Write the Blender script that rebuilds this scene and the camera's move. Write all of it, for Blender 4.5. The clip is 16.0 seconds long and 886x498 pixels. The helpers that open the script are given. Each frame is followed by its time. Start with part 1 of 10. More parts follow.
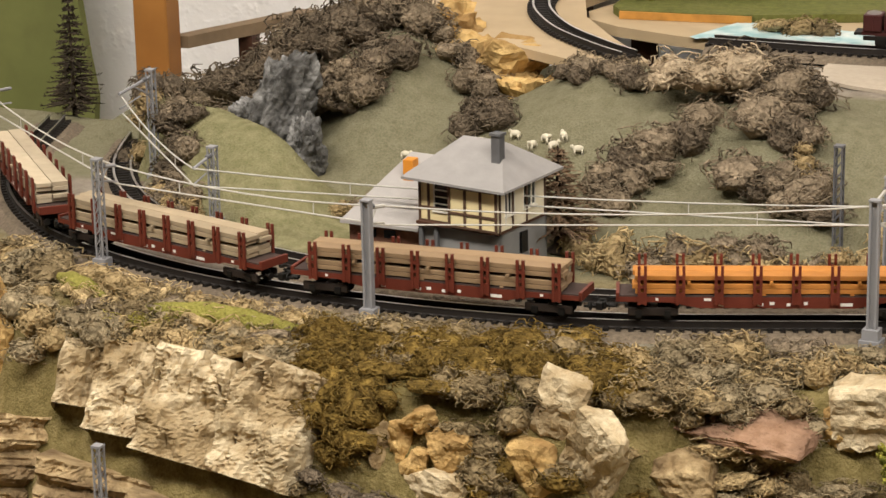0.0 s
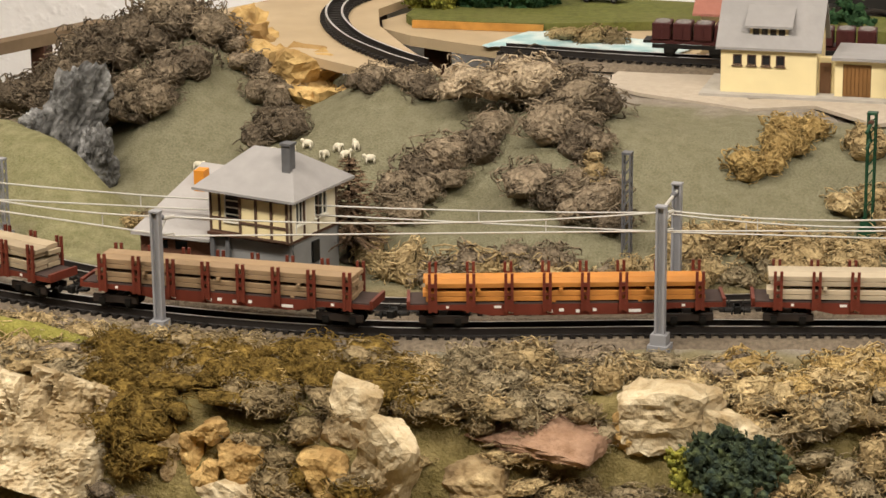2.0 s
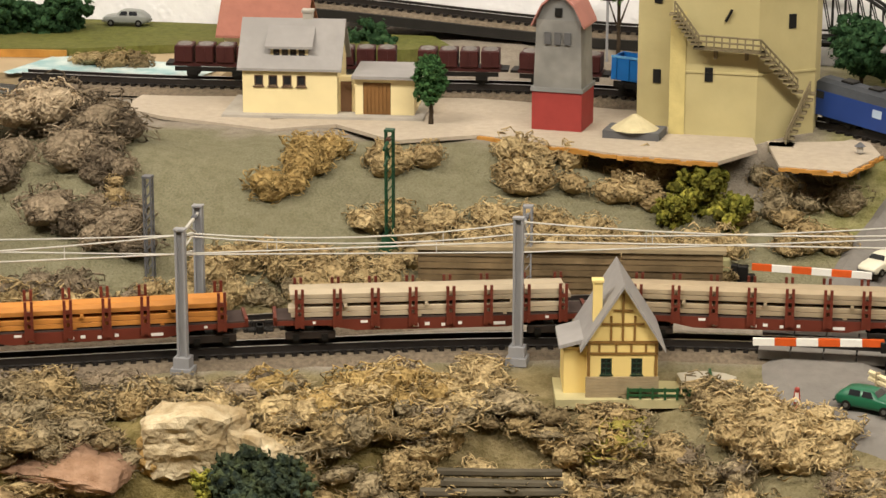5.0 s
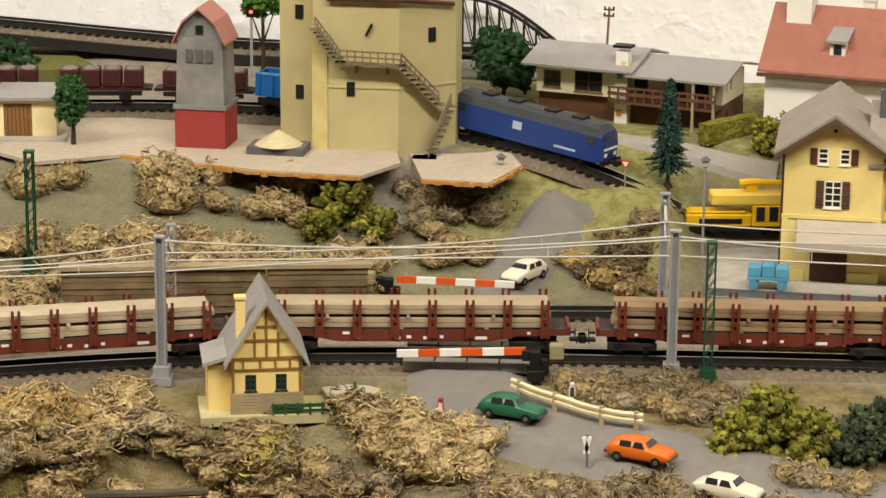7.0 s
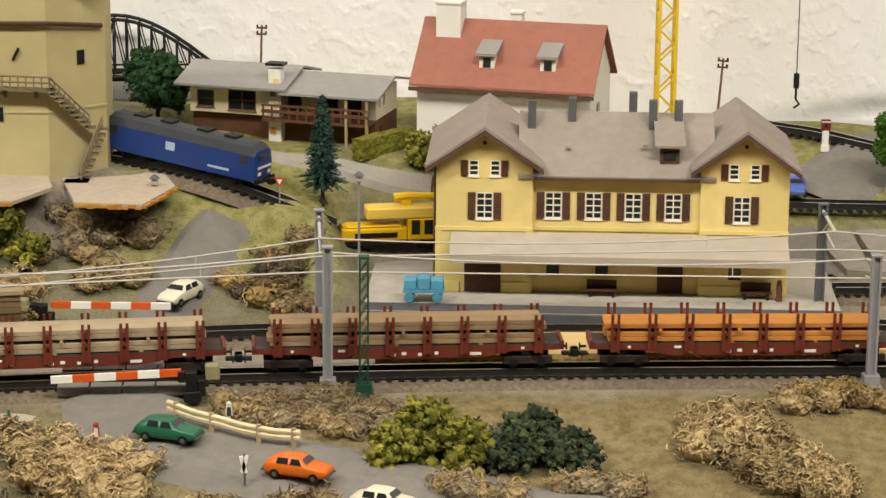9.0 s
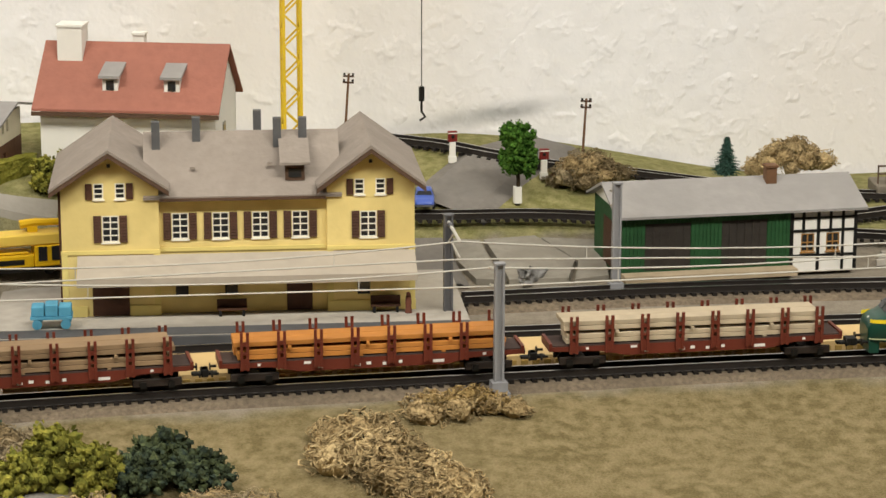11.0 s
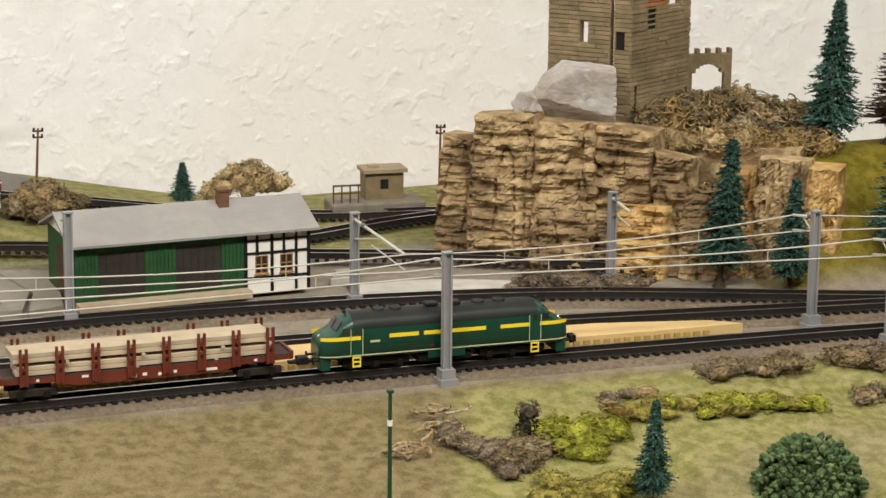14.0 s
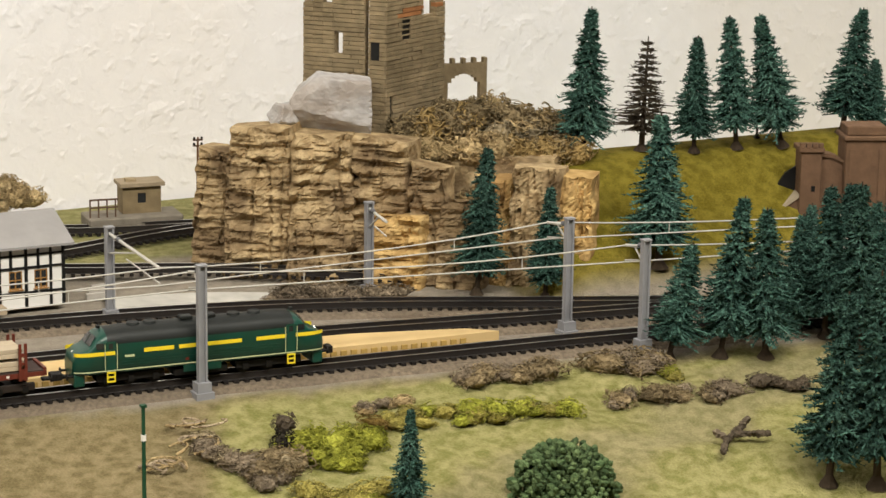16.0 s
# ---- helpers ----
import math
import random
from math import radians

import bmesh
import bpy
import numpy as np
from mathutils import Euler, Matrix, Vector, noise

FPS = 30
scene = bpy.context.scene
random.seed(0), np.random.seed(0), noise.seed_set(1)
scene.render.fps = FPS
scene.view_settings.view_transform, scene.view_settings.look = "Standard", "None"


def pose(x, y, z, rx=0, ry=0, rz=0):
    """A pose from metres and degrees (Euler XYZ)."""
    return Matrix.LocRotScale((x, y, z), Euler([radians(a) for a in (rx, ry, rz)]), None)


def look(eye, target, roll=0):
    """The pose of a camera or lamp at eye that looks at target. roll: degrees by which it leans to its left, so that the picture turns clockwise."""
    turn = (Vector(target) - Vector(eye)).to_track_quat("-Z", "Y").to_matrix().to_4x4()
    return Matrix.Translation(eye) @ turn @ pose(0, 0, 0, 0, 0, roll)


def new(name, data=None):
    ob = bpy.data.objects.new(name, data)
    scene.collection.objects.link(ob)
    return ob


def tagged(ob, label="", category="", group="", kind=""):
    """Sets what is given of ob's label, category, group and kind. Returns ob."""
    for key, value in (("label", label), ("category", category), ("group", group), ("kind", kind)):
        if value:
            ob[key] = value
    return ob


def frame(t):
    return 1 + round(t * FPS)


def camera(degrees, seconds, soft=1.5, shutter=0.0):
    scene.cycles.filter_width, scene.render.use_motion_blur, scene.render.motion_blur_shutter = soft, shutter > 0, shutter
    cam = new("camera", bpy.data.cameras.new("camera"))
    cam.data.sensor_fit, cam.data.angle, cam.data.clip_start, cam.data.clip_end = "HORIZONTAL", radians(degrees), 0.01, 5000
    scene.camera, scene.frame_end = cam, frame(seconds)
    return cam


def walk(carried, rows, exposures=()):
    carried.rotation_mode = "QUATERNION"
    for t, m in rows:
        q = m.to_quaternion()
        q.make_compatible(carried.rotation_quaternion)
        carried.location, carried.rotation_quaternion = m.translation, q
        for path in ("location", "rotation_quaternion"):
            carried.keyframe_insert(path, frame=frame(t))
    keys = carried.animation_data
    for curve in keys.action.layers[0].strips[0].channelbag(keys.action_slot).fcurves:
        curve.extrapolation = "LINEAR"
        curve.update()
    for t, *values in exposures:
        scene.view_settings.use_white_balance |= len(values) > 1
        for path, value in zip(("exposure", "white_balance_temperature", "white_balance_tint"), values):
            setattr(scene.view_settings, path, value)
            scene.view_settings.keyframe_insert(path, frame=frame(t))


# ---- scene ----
cam = camera(19.86, 16.0, soft=1.5)
# seconds, heading to the right, tilt, lean; the phone is held in front of a turning body
ROWS = [
    (0.0, -25.905, -16.176, -1.192),
    (0.5, -25.097, -16.158, -1.084),
    (1.0, -24.024, -16.129, -0.935),
    (1.5, -22.836, -16.089, -0.787),
    (2.0, -21.442, -16.040, -0.612),
    (2.5, -20.044, -15.995, -0.432),
    (3.0, -18.450, -15.933, -0.272),
    (3.5, -16.694, -15.855, -0.022),
    (4.0, -14.933, -15.766, 0.002),
    (6.5, -5.573, -15.290, 0.430),
    (7.0, -3.686, -15.182, 0.527),
    (7.5, -1.801, -15.057, 0.689),
    (8.0, 0.034, -14.945, 0.740),
    (10.5, 9.453, -14.363, 0.030),
    (11.0, 11.583, -14.264, 0.116),
    (11.5, 13.772, -14.146, 0.153),
    (12.0, 15.796, -14.040, 0.214),
    (12.5, 17.815, -13.926, 0.377),
    (13.0, 19.719, -13.814, 0.419),
    (13.5, 21.516, -13.702, 0.442),
    (14.0, 23.245, -13.603, 0.591),
    (14.5, 24.821, -13.508, 0.614),
    (15.0, 26.270, -13.418, 0.693),
    (15.5, 27.585, -13.333, 0.807),
    (16.0, 28.448, -13.285, 0.867),
]
ARM, EYE = 0.1088, 0.33


def stand(yaw, tilt, lean):
    a, p = radians(yaw), radians(tilt)
    eye = Vector((ARM * math.sin(a), ARM * math.cos(a), EYE))
    way = Vector((math.sin(a) * math.cos(p), math.cos(a) * math.cos(p), math.sin(p)))
    return look(eye, eye + way, lean)


walk(cam, [(t, stand(a, p, r)) for t, a, p, r in ROWS], [(0.0, 0.0, 6400, 8), (4.0, 0.03, 6650, 7), (7.0, 0.0, 6650, 5), (10.5, -0.15, 6380, 4), (12.5, -0.08, 6230, 5), (16.0, 0.06, 6250, 5)])

# ---- light: a room lit by ceiling lamps ----
world = bpy.data.worlds.new("room_air")
scene.world = world
world.use_nodes = True
world.node_tree.nodes["Background"].inputs[0].default_value = (1.0, 0.93, 0.84, 1)
world.node_tree.nodes["Background"].inputs[1].default_value = 0.05


def area_lamp(name, x, y, z, sx, sy, watts, target):
    d = bpy.data.lights.new(name, "AREA")
    d.shape, d.size, d.size_y, d.energy, d.color = "RECTANGLE", sx, sy, watts, (1.0, 0.91, 0.80)
    o = new(name, d)
    o.matrix_world = look((x, y, z), target)
    return tagged(o, "long fluorescent light under the ceiling", "lamp")


LAMP_AT = [(-1.0, 0.35), (0.65, 0.22)]
for lx, ly in LAMP_AT:
    area_lamp("ceiling_lamp_light", lx, ly, 1.36, 1.3, 0.16, 31.0, (lx, ly + 0.45, 0))

# ---- materials ----
MATS = {}


def mat(name, col, rough=0.7, var=0.15, scale=120.0, bump=0.2, bscale=None, metal=0.0, col2=None, spread=0.5, rnd=0.0, big=None, bigscale=18.0, bigmix=0.5, spec=0.22):
    """A surface with a colour that varies at two scales and a fine relief, in room coordinates."""
    if name in MATS:
        return MATS[name]
    m = bpy.data.materials.new(name)
    m.use_nodes = True
    nt = m.node_tree
    n, l = nt.nodes, nt.links
    b = n["Principled BSDF"]
    b.inputs["Roughness"].default_value, b.inputs["Metallic"].default_value = rough, metal
    b.inputs["Specular IOR Level"].default_value = spec
    geo = n.new("ShaderNodeNewGeometry")
    t1 = n.new("ShaderNodeTexNoise")
    t1.inputs["Scale"].default_value, t1.inputs["Detail"].default_value = scale, 5
    l.new(geo.outputs["Position"], t1.inputs["Vector"])
    ramp = n.new("ShaderNodeValToRGB")
    ramp.color_ramp.elements[0].position, ramp.color_ramp.elements[1].position = 0.5 - spread / 2, 0.5 + spread / 2
    c2 = col2 or [min(1, v * (1 + var)) for v in col]
    c1 = col if col2 else [v * (1 - var) for v in col]
    ramp.color_ramp.elements[0].color, ramp.color_ramp.elements[1].color = (*c1, 1), (*c2, 1)
    l.new(t1.outputs["Fac"], ramp.inputs["Fac"])
    out = ramp.outputs["Color"]
    t2 = n.new("ShaderNodeTexNoise")
    t2.inputs["Scale"].default_value, t2.inputs["Detail"].default_value = bigscale, 3
    l.new(geo.outputs["Position"], t2.inputs["Vector"])
    mr = n.new("ShaderNodeMapRange")
    mr.inputs["From Min"].default_value, mr.inputs["From Max"].default_value = 0.42, 0.62
    mr.inputs["To Max"].default_value = bigmix
    l.new(t2.outputs["Fac"], mr.inputs["Value"])
    mix = n.new("ShaderNodeMix")
    mix.data_type = "RGBA"
    l.new(mr.outputs["Result"], mix.inputs["Factor"])
    l.new(out, mix.inputs["A"])
    mix.inputs["B"].default_value = (*(big or [v * (1 - 0.8 * var) for v in col]), 1)
    out = mix.outputs["Result"]
    if rnd:
        oi = n.new("ShaderNodeObjectInfo")
        hs = n.new("ShaderNodeHueSaturation")
        m2 = n.new("ShaderNodeMapRange")
        m2.inputs["To Min"].default_value, m2.inputs["To Max"].default_value = 1 - rnd, 1 + rnd
        l.new(oi.outputs["Random"], m2.inputs["Value"])
        l.new(m2.outputs["Result"], hs.inputs["Value"])
        l.new(out, hs.inputs["Color"])
        out = hs.outputs["Color"]
    l.new(out, b.inputs["Base Color"])
    if bump:
        t3 = n.new("ShaderNodeTexNoise")
        t3.inputs["Scale"].default_value, t3.inputs["Detail"].default_value = bscale or scale * 2, 4
        l.new(geo.outputs["Position"], t3.inputs["Vector"])
        bn = n.new("ShaderNodeBump")
        bn.inputs["Strength"].default_value, bn.inputs["Distance"].default_value = bump, 0.002
        l.new(t3.outputs["Fac"], bn.inputs["Height"])
        l.new(bn.outputs["Normal"], b.inputs["Normal"])
    MATS[name] = m
    return m


def glow(name, col, power):
    m = bpy.data.materials.new(name)
    m.use_nodes = True
    b = m.node_tree.nodes["Principled BSDF"]
    b.inputs["Base Color"].default_value = (*col, 1)
    b.inputs["Emission Color"].default_value = (*col, 1)
    b.inputs["Emission Strength"].default_value = power
    MATS[name] = m
    return m


# ---- mesh helpers ----
def box(bm, x0, y0, z0, x1, y1, z1, bevel=0.0):
    vs = [bm.verts.new((x, y, z)) for z in (z0, z1) for y in (y0, y1) for x in (x0, x1)]
    fs = [bm.faces.new([vs[i] for i in q]) for q in ((0, 2, 3, 1), (4, 5, 7, 6), (0, 1, 5, 4), (2, 6, 7, 3), (0, 4, 6, 2), (1, 3, 7, 5))]
    if bevel:
        bmesh.ops.bevel(bm, geom=list({e for f in fs for e in f.edges}), offset=bevel, segments=1, affect="EDGES", profile=0.5)
    return vs


def prism(bm, pts, axis, a, b):
    """The outline pts (pairs) drawn out along axis from a to b."""
    def place(p, w):
        return {"x": (w, p[0], p[1]), "y": (p[0], w, p[1]), "z": (p[0], p[1], w)}[axis]
    lo, hi = [bm.verts.new(place(p, a)) for p in pts], [bm.verts.new(place(p, b)) for p in pts]
    bm.faces.new(lo[::-1])
    bm.faces.new(hi)
    for i in range(len(pts)):
        j = (i + 1) % len(pts)
        bm.faces.new((lo[i], lo[j], hi[j], hi[i]))


def tube(bm, pts, r, n=6, r2=None):
    """A round bar along the points pts, tapering from r to r2."""
    rings, pts = [], [Vector(p) for p in pts]
    for i, p in enumerate(pts):
        d = (pts[min(i + 1, len(pts) - 1)] - pts[max(i - 1, 0)]).normalized()
        u = d.orthogonal().normalized()
        w = d.cross(u)
        rr = r + ((r2 if r2 is not None else r) - r) * i / (len(pts) - 1)
        rings.append([bm.verts.new(p + rr * (math.cos(6.2832 * k / n) * u + math.sin(6.2832 * k / n) * w)) for k in range(n)])
    for a, b in zip(rings, rings[1:]):
        for k in range(n):
            bm.faces.new((a[k], a[(k + 1) % n], b[(k + 1) % n], b[k]))
    bm.faces.new(rings[0][::-1])
    bm.faces.new(rings[-1])


def mesh_of(bm, name, material, smooth=False):
    bmesh.ops.recalc_face_normals(bm, faces=bm.faces)
    me = bpy.data.meshes.new(name)
    bm.to_mesh(me)
    bm.free()
    for m in material if isinstance(material, (list, tuple)) else [material]:
        me.materials.append(m)
    if smooth:
        me.polygons.foreach_set("use_smooth", [True] * len(me.polygons))
    return me


def part(name, bm, material, parent, label="", at=None, smooth=False):
    ob = new(name, mesh_of(bm, name, material, smooth) if not isinstance(bm, bpy.types.Mesh) else bm)
    ob.parent = parent
    if at is not None:
        ob.matrix_basis = at
    if label:
        ob["label"] = label
    return ob


def boxes(*bs, bevel=0.0):
    bm = bmesh.new()
    for b in bs:
        box(bm, *b, bevel=bevel)
    return bm


def thing(name, x, y, z, turn, label, category, group="", kind=""):
    ob = new(name)
    ob.empty_display_size = 0.01
    ob.matrix_basis = pose(x, y, z, 0, 0, turn)
    return tagged(ob, label, category, group, kind)


def solid(name, bm, material, label, category="", kind="structure", group="", smooth=False):
    return tagged(new(name, mesh_of(bm, name, material, smooth)), label, category, group, kind)


def step(a, b, v):
    t = min(1.0, max(0.0, (v - a) / (b - a)))
    return t * t * (3 - 2 * t)


def curve(pts, n=14):
    """A smooth line through pts."""
    p = [Vector((*q, 0)) if len(q) == 2 else Vector(q) for q in pts]
    p = [2 * p[0] - p[1], *p, 2 * p[-1] - p[-2]]
    out = []
    for a, b, c, d in zip(p, p[1:], p[2:], p[3:]):
        for k in range(n):
            t = k / n
            out.append(0.5 * (2 * b + (c - a) * t + (2 * a - 5 * b + 4 * c - d) * t * t + (3 * b - a - 3 * c + d) * t ** 3))
    return out + [p[-2]]


# ---- the lie of the land ----
TRACK_1 = curve([(-0.86, 1.27), (-0.815, 1.165), (-0.745, 1.085), (-0.66, 1.042), (-0.56, 1.026), (-0.44, 1.036), (-0.31, 1.083), (-0.19, 1.121), (-0.08, 1.137), (0.08, 1.144), (0.25, 1.142), (0.42, 1.136), (0.6, 1.122), (0.74, 1.107), (0.95, 1.07)])
TRACK_2 = curve([(-0.81, 1.29), (-0.765, 1.19), (-0.71, 1.125), (-0.64, 1.083), (-0.55, 1.063), (-0.45, 1.068), (-0.32, 1.117), (-0.18, 1.178), (-0.05, 1.203), (0.09, 1.211), (0.25, 1.206), (0.42, 1.195), (0.56, 1.182), (0.7, 1.158), (0.95, 1.115)])
T1X, T1Y = [p.x for p in TRACK_1], [p.y for p in TRACK_1]
T2X, T2Y = [p.x for p in TRACK_2], [p.y for p in TRACK_2]


MOUND_X = [-0.83, -0.79, -0.745, -0.70, -0.675, -0.655, -0.631, -0.613, -0.60]
MOUND_Y = [1.245, 1.225, 1.205, 1.190, 1.179, 1.168, 1.158, 1.150, 1.145]
MOUND_Z = [0.0, 0.030, 0.043, 0.0405, 0.0365, 0.030, 0.0155, 0.002, 0.0]


def land(x, y):
    """The height of the ground at x, y."""
    s = y - np.interp(x, T1X[20:], T1Y[20:])
    z = 0.0
    if s < -0.016:
        d = -s - 0.016
        right = step(-0.2, 0.0, x)
        cliff = -0.25 * min(d, 0.05) - 1.9 * max(0.0, min(d - 0.05, 0.085)) - 0.35 * max(0.0, d - 0.135)
        bank = -0.16 * d - 0.03 * step(0.1, 0.3, d)
        rough = 0.006 * (noise.noise((x * 22, y * 22, 3)) + 0.6 * noise.noise((x * 60, y * 60, 5)))
        z = cliff * (1 - right) + bank * right + rough * step(0.004, 0.05, d) * (1 - 0.5 * right)
    s2 = y - np.interp(x, T2X[20:], T2Y[20:]) - 0.014
    if s2 > 0:
        left = 1 - step(-0.03, 0.07, x)
        far = 1 - step(-0.62, -0.45, x)
        hill = 0.05 * step(0.0, 0.12, s2 - 0.05 * (1 - step(-0.46, -0.41, x)) - 0.05 * (1 - step(-0.62, -0.56, x)))
        z += left * (hill * (1 - 0.3 * far)) * step(-0.80, -0.74, x)
        z *= 1 - (1 - step(-0.62, -0.54, x)) * step(1.33, 1.42, y)
        # the long mound: its crest falls from the back to the signal box
        if -0.83 < x < -0.60:
            crest_y = float(np.interp(x, MOUND_X, MOUND_Y))
            crest_z = float(np.interp(x, MOUND_X, MOUND_Z)) + 0.0015 * noise.noise((x * 40, 2, 0))
            foot = float(np.interp(x, T2X[8:], T2Y[8:])) + 0.019
            u = (y - foot) / max(0.012, crest_y - foot)
            z = max(z, crest_z * (math.sin(1.5708 * min(1.0, max(0.0, u))) ** 1.15 if u < 1 else 1 - step(crest_y, crest_y + 0.035, y)))
        z -= 0.14 * (1 - step(-0.80, -0.74, x)) * step(1.30, 1.36, y)
        z += 0.016 * math.exp(-(((x + 0.52) / 0.09) ** 2) - ((y - 1.26) / 0.05) ** 2)
        z += 0.012 * step(1.43, 1.50, y) * step(-0.42, -0.36, x) * (1 - step(-0.14, -0.08, x))
        w = step(0.1, 0.25, x)
        z += (1 - left) * (0.05 - 0.015 * w) * step(1.29 + 0.04 * w, 1.37 + 0.11 * w, y) * (1 - step(0.3, 0.55, x))
        right = step(0.712, 0.745, x)
        z += right * (0.060 * step(1.18, 1.275, y) - 0.075 * step(1.285, 1.34, y))
        z += 0.024 * math.exp(-(((x + 0.665) / 0.06) ** 2) - ((y - 1.285) / 0.03) ** 2) * (1 - step(1.31, 1.34, y))
        # bank that carries the upper line past the chalet
        if -0.09 < x < 0.05:
            yt = float(np.interp(x, [-0.09, -0.08, -0.04, 0.0, 0.05], [1.360, 1.354, 1.330, 1.309, 1.290]))
            z = max(z, (0.0455 - 0.0045 * step(-0.08, 0.0, x) - 0.006 * step(0.0, 0.05, x)) * step(yt - 0.06, yt - 0.016, y) * (1 - step(0.022, 0.05, x)))
        # a hollow under the boards of the unfinished corner
        z -= step(-0.70, -0.66, x) * (1 - step(-0.52, -0.47, x)) * step(1.315, 1.335, y) * z * 1.2
        z += 0.020 * math.exp(-(((x + 0.640) / 0.030) ** 2) - ((y - 1.248) / 0.030) ** 2)
        z += 0.024 * math.exp(-(((x + 0.705) / 0.075) ** 2) - ((y - 1.295) / 0.032) ** 2)
        z -= 0.012 * math.exp(-(((x + 0.585) / 0.030) ** 2) - ((y - 1.278) / 0.030) ** 2)
        z -= 0.008 * math.exp(-(((x + 0.565) / 0.030) ** 2) - ((y - 1.235) / 0.030) ** 2)
        z += (0.004 * noise.noise((x * 16, y * 16, 1)) + 0.0015 * noise.noise((x * 45, y * 45, 6))) * step(0.01, 0.06, s2) * left
    return float(z)


# ---- setting: room, ground, tracks ----
M_WALL = mat("white_roughcast", (0.86, 0.85, 0.875), 0.9, 0.04, 60, 0.0, big=(0.85, 0.81, 0.785), bigscale=3.5, bigmix=0.7)


def roughcast(m):
    """Coarse thrown plaster: soft scattered lumps over a fine grain."""
    n, l = m.node_tree.nodes, m.node_tree.links
    geo = n.new("ShaderNodeNewGeometry")
    heights = []
    for scale, lo, hi, gain in ((105, 0.50, 0.82, 1.1), (48, 0.52, 0.80, 1.0), (230, 0.35, 0.85, 0.25)):
        t, r = n.new("ShaderNodeTexNoise"), n.new("ShaderNodeMapRange")
        t.inputs["Scale"].default_value, t.inputs["Detail"].default_value = scale, 2
        r.interpolation_type = "SMOOTHSTEP"
        r.inputs["From Min"].default_value, r.inputs["From Max"].default_value, r.inputs["To Max"].default_value = lo, hi, gain
        l.new(geo.outputs["Position"], t.inputs["Vector"])
        l.new(t.outputs["Fac"], r.inputs["Value"])
        heights.append(r.outputs["Result"])
    add, add2 = n.new("ShaderNodeMath"), n.new("ShaderNodeMath")
    l.new(heights[0], add.inputs[0])
    l.new(heights[1], add.inputs[1])
    l.new(add.outputs["Value"], add2.inputs[0])
    l.new(heights[2], add2.inputs[1])
    bump = n.new("ShaderNodeBump")
    bump.inputs["Strength"].default_value, bump.inputs["Distance"].default_value = 0.42, 0.0013
    l.new(add2.outputs["Value"], bump.inputs["Height"])
    l.new(bump.outputs["Normal"], n["Principled BSDF"].inputs["Normal"])


roughcast(M_WALL)


def grey_smear(m, x, z, slope, half_long, half_high):
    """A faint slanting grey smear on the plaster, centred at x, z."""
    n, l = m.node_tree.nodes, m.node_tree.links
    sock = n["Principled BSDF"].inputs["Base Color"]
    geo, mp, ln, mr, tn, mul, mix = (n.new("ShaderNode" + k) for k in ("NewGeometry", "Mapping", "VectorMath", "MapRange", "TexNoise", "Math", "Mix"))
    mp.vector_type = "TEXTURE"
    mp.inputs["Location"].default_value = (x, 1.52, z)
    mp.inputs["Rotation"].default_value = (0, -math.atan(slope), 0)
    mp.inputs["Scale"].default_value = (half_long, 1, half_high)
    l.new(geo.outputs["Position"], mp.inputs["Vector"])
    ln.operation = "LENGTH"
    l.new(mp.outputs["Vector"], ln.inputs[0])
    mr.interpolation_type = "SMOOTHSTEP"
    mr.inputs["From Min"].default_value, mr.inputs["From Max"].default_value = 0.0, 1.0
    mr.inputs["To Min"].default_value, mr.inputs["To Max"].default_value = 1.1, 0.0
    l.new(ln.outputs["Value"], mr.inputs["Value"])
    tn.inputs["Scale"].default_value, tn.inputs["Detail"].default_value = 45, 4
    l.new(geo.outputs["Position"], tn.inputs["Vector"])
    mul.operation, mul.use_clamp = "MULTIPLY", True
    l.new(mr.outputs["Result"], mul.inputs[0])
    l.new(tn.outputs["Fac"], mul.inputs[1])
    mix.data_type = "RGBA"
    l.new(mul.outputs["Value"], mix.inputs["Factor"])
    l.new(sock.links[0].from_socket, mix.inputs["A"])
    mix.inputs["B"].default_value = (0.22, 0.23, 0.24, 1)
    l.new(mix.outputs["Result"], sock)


grey_smear(M_WALL, 0.338, 0.0425, 0.12, 0.075, 0.0095)
# unseen walls added to close the room; dull tone keeps bounced light low
M_ROOM = mat("beige_room_paint", (0.30, 0.265, 0.22), 0.9, 0.05, 30, 0.05, big=(0.27, 0.24, 0.20), bigscale=2.0)
M_FLOOR = mat("grey_floor", (0.12, 0.11, 0.10), 0.6, 0.1, 20, 0.1)
WALL_Y = 1.52
solid("wall_north", boxes((-2.6, WALL_Y, -1.0, 2.6, WALL_Y + 0.12, 1.5)), M_WALL, "white roughcast plaster wall behind the layout", "wall")
solid("wall_south", boxes((-2.6, -2.12, -1.0, 2.6, -2.0, 1.5)), M_ROOM, "beige painted wall behind the viewer", "wall")
solid("wall_west", boxes((-2.72, -2.12, -1.0, -2.6, WALL_Y + 0.12, 1.5)), M_ROOM, "beige painted side wall", "wall")
solid("wall_east", boxes((2.6, -2.12, -1.0, 2.72, WALL_Y + 0.12, 1.5)), M_ROOM, "beige painted side wall", "wall")
solid("ceiling", boxes((-2.72, -2.12, 1.5, 2.72, WALL_Y + 0.12, 1.6)), M_WALL, "plain white ceiling", "ceiling")
solid("floor", boxes((-2.72, -2.12, -1.1, 2.72, WALL_Y + 0.12, -1.0)), M_FLOOR, "grey floor of the room", "floor")
M_TUBE = glow("lamp_tube", (1.0, 0.9, 0.78), 4.0)
